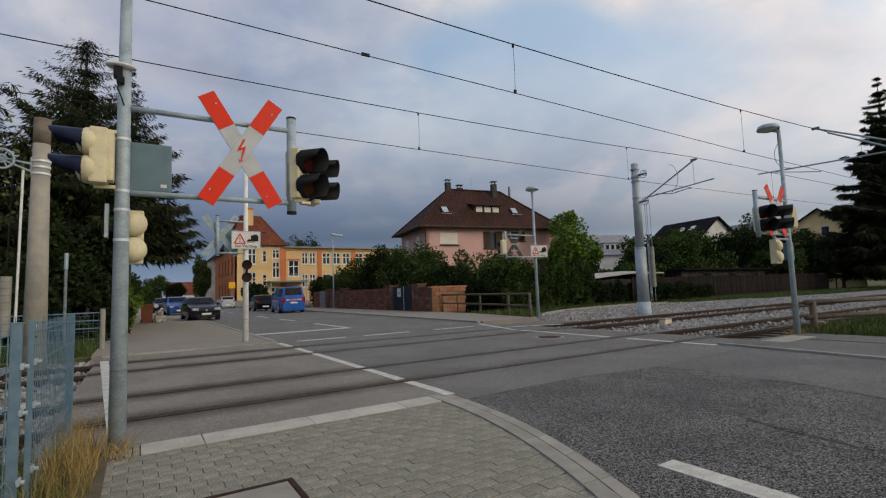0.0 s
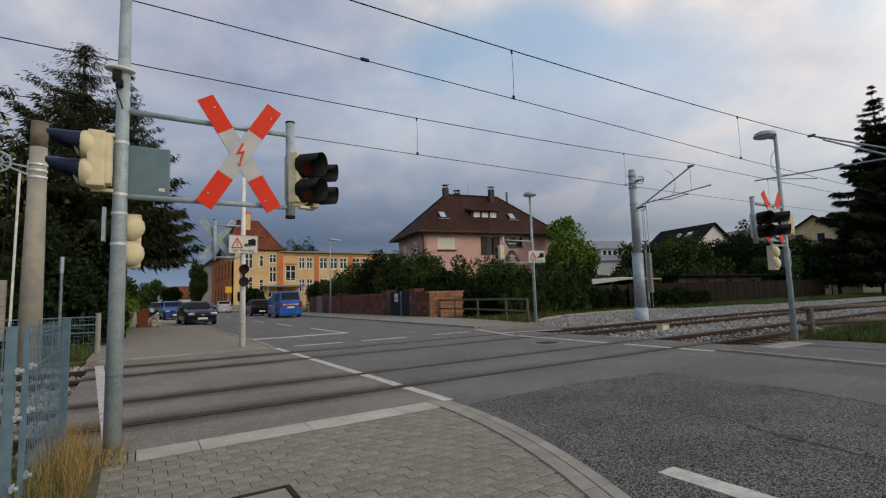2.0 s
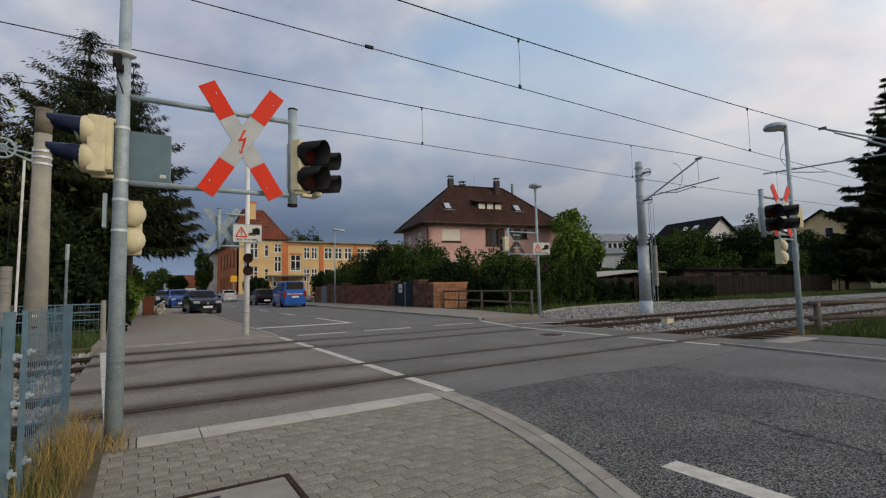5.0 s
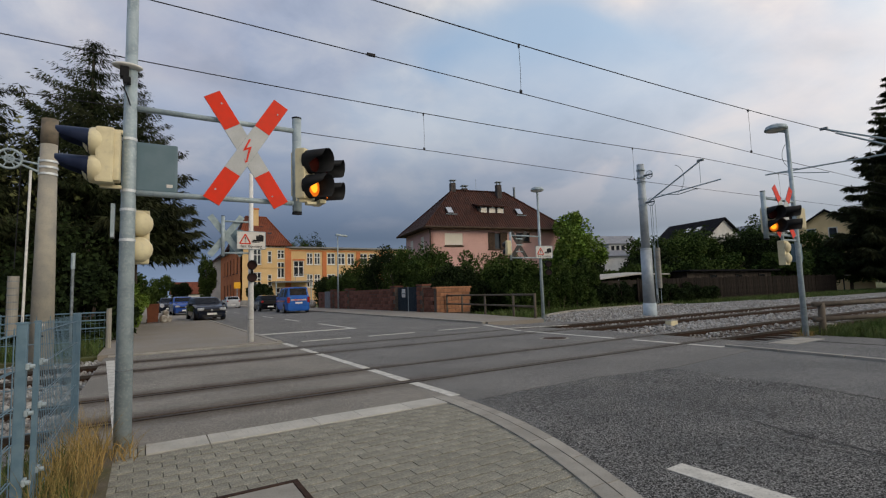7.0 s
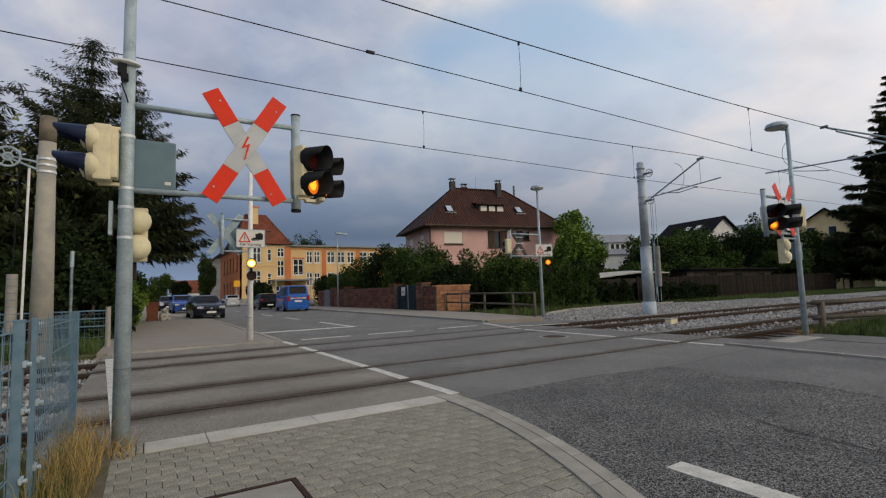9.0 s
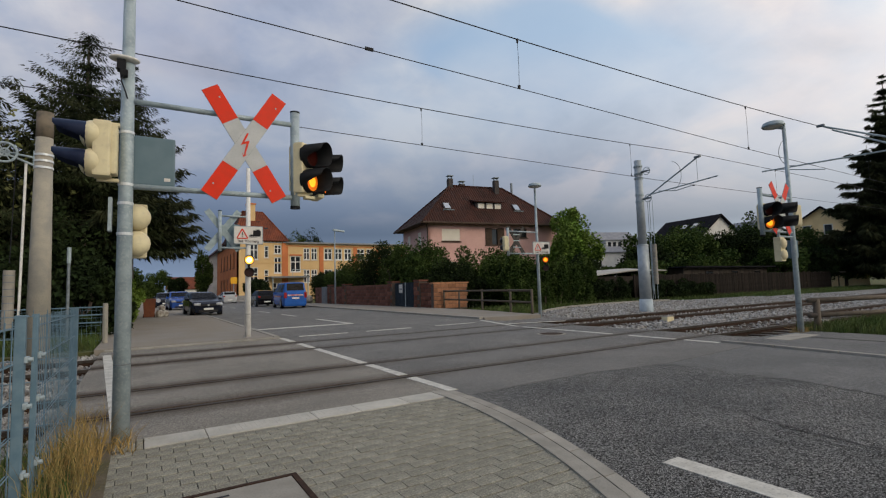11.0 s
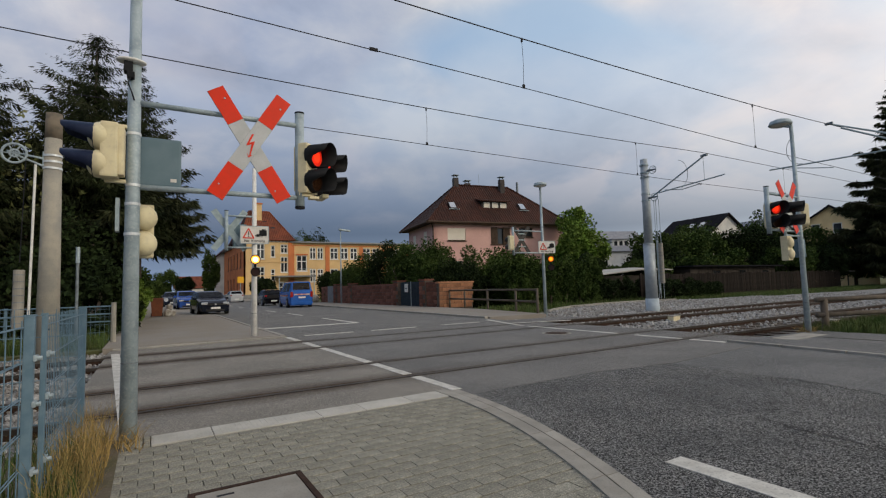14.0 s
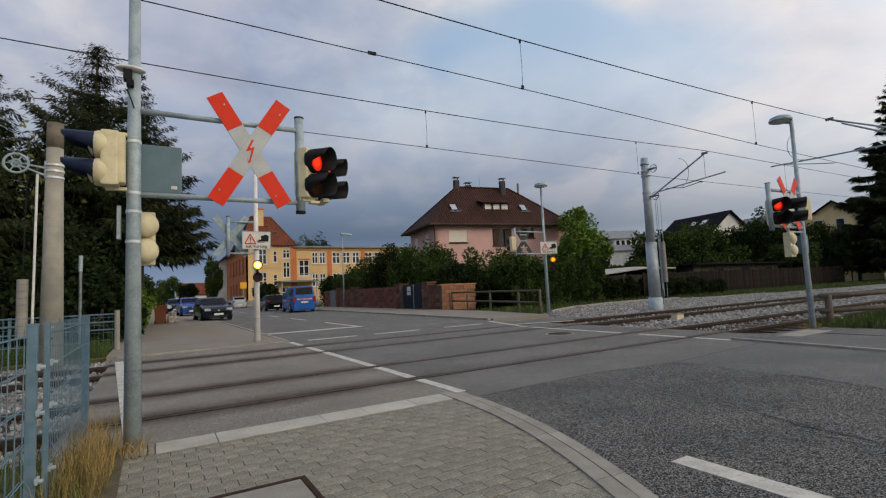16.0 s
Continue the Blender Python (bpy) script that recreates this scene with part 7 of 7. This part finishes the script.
    for sx in (1, -1):
        h = part("headlamp", box(B(), (sx * width * 0.345, yf + 0.06, 0.475 * height), (width * 0.20, 0.16, 0.13), pose(0, 0, 0), 0.03), CLEAR, t, "clear headlamp")
        part("tail_lamp", box(B(), (sx * width * 0.40, yr - 0.05, 0.60 * height if profile is HATCH else 0.50 * height), (0.20, 0.14, 0.15 if profile is HATCH else 0.42), None, 0.03), TAIL, t, "red tail lamp")
        if live:
            lens = part("lamp_disc", rod(B(), (0, -0.004, 0), (0, 0.004, 0), 0.19, None, 20), CLEAR, t)
            lens.data.materials.append(HEAD_LIT)
            for p in lens.data.polygons:
                if p.normal.y > 0.9:
                    p.material_index = 1
            lens.matrix_basis = pose(sx * width * 0.345, yf - 0.06, 0.475 * height)
            SWITCHES.append((lens, "head", lens.matrix_basis.copy()))
    if stripes:
        part("side_stripe", box(B(), (0, yr + 0.012, 0.50 * height), (width * 0.62, 0.02, 0.10)), stripes, t, "red and white stripe")
        for sx in (1, -1):
            part("side_stripe", box(B(), (sx * (width / 2 + 0.004), 0.05 * length, 0.46 * height), (0.012, length * 0.62, 0.10)), stripes, t, "red and white stripe")
    return t


NAVY_CAR, BLUE_CAR = paint("midnight_blue_car_paint", (0.006, 0.009, 0.018)), paint("bright_blue_car_paint", (0.025, 0.075, 0.30))
VAN_BLUE, BLACK_CAR = paint("royal_blue_van_paint", (0.025, 0.115, 0.42)), paint("black_car_paint", (0.004, 0.004, 0.005))
SILVER_CAR = paint("silver_car_paint", (0.42, 0.43, 0.44))
STRIPE = mat("red_white_stripe", (0.48, 0.10, 0.08), 0.4, 0, (0.55, 0.45, 0.42), 3)


def cars():
    car("dark blue hatchback parked half on the footpath", (3.15, 33.0, 0.0), 4, 4.1, 1.68, 1.38, NAVY_CAR)
    car("bright blue hatchback parked at the kerb", (2.65, 45.4, 0.02), 3, 4.1, 1.68, 1.48, BLUE_CAR)
    car("dark grey hatchback with headlamps flashing behind parked cars", (2.0, 56.0, 0.04), 0, 4.1, 1.7, 1.45, NAVY_CAR, live=True)
    car("royal blue van with a red and white stripe seen from behind", (9.75, 38.5, 0.0), 177, 4.8, 1.80, 1.93, VAN_BLUE, VAN, STRIPE)
    car("black hatchback parked in front of the van", (9.3, 46.0, 0.0), 180, 4.1, 1.68, 1.42, BLACK_CAR)
    car("silver hatchback parked near the school", (9.2, 66.0, 0.0), 180, 4.0, 1.68, 1.45, SILVER_CAR)
    car("silver estate parked far down the street", (2.6, 82.0, 0.0), 0, 4.2, 1.7, 1.45, SILVER_CAR)


cars()


# ---- street clutter ----
def clutter():
    BIN = mat("brown_bin_plastic", (0.16, 0.055, 0.028), 0.6, 0, (0.13, 0.045, 0.025), 6)
    t = thing("waste_bin", "brown plastic wheeled waste bin on the footpath", "bin", pose(0.38, 31.0, 0.04))
    bm = B()
    bmesh.ops.create_cone(bm, cap_ends=True, segments=4, radius1=0.34, radius2=0.42, depth=0.92, matrix=pose(0, 0, 0.50, 0, 0, 45))
    part("bin_body", bm, BIN, t)
    part("bin_lid", box(B(), (0, 0.0, 0.99), (0.62, 0.66, 0.07), None, 0.02), BIN, t)
    for sx in (-1, 1):
        part("wheel", rod(B(), (sx * 0.24, 0.28, 0.1), (sx * 0.29, 0.28, 0.1), 0.1, None, 14), RUBBER, t)
    SACK = mat("pale_rubbish_sack", (0.44, 0.42, 0.38), 0.6, 0, (0.20, 0.17, 0.14), 5, bump=0.5, bump_scale=8)
    for i, (x, y, r) in enumerate(((0.88, 31.0, 0.20), (1.14, 31.3, 0.18), (0.95, 31.5, 0.24), (1.0, 31.2, 0.15))):
        bm = ball(B(), (0, 0, 0), (r, r, r * 1.15), 14)
        rnd = random.Random(i)
        for v in bm.verts:
            v.co *= 1 + rnd.uniform(-0.12, 0.12)
        tagged(part("rubbish_sack", bm, SACK, None, "", True), "pale crumpled rubbish sack beside the bin", "sack", "rubbish sacks").matrix_basis = pose(x, y, 0.04 + r * 0.9 + (0.36 if i == 3 else 0))
    for i, y in enumerate((48.0, 47.2)):
        bm = ball(B(), (0, 0, 0), (0.35, 0.35, 0.4), 12)
        rnd = random.Random(20 + i)
        for v in bm.verts:
            v.co *= 1 + rnd.uniform(-0.15, 0.15)
        tagged(part("rubbish_sack", bm, SACK, None, "", True), "pale crumpled sack at the garden wall", "sack", "rubbish sacks").matrix_basis = pose(13.9, y, 0.06 + 0.36)


clutter()


# ---- what moves: lamps turn their lit side to the front ----
def turned(base, events):
    """Rows of half turns: from dark to lit and back at the given seconds."""
    rows, angle = [(0.0, base)], 0
    for t in events:
        start = angle
        for i in range(4):
            angle = start + 60 * i
            rows.append((t + (i - 1.5) / FPS, base @ pose(0, 0, 0, 0, 0, angle)))
    if rows[-1][0] < 16.0:
        rows.append((16.0, base @ pose(0, 0, 0, 0, 0, angle)))
    return rows


def motions():
    for ob, what, base in SWITCHES:
        if what == "amber":
            ev = [6.75, 11.75]
        elif what == "red":
            ev = [11.75]
        elif what == "lower":
            ev = [7.25 + 0.5 * i for i in range(18)]
        elif what == "upper":
            ev = [7.75 + 0.5 * i for i in range(17)]
        else:
            ev = [12.92, 13.92]
        walk(ob, turned(base, ev))


motions()
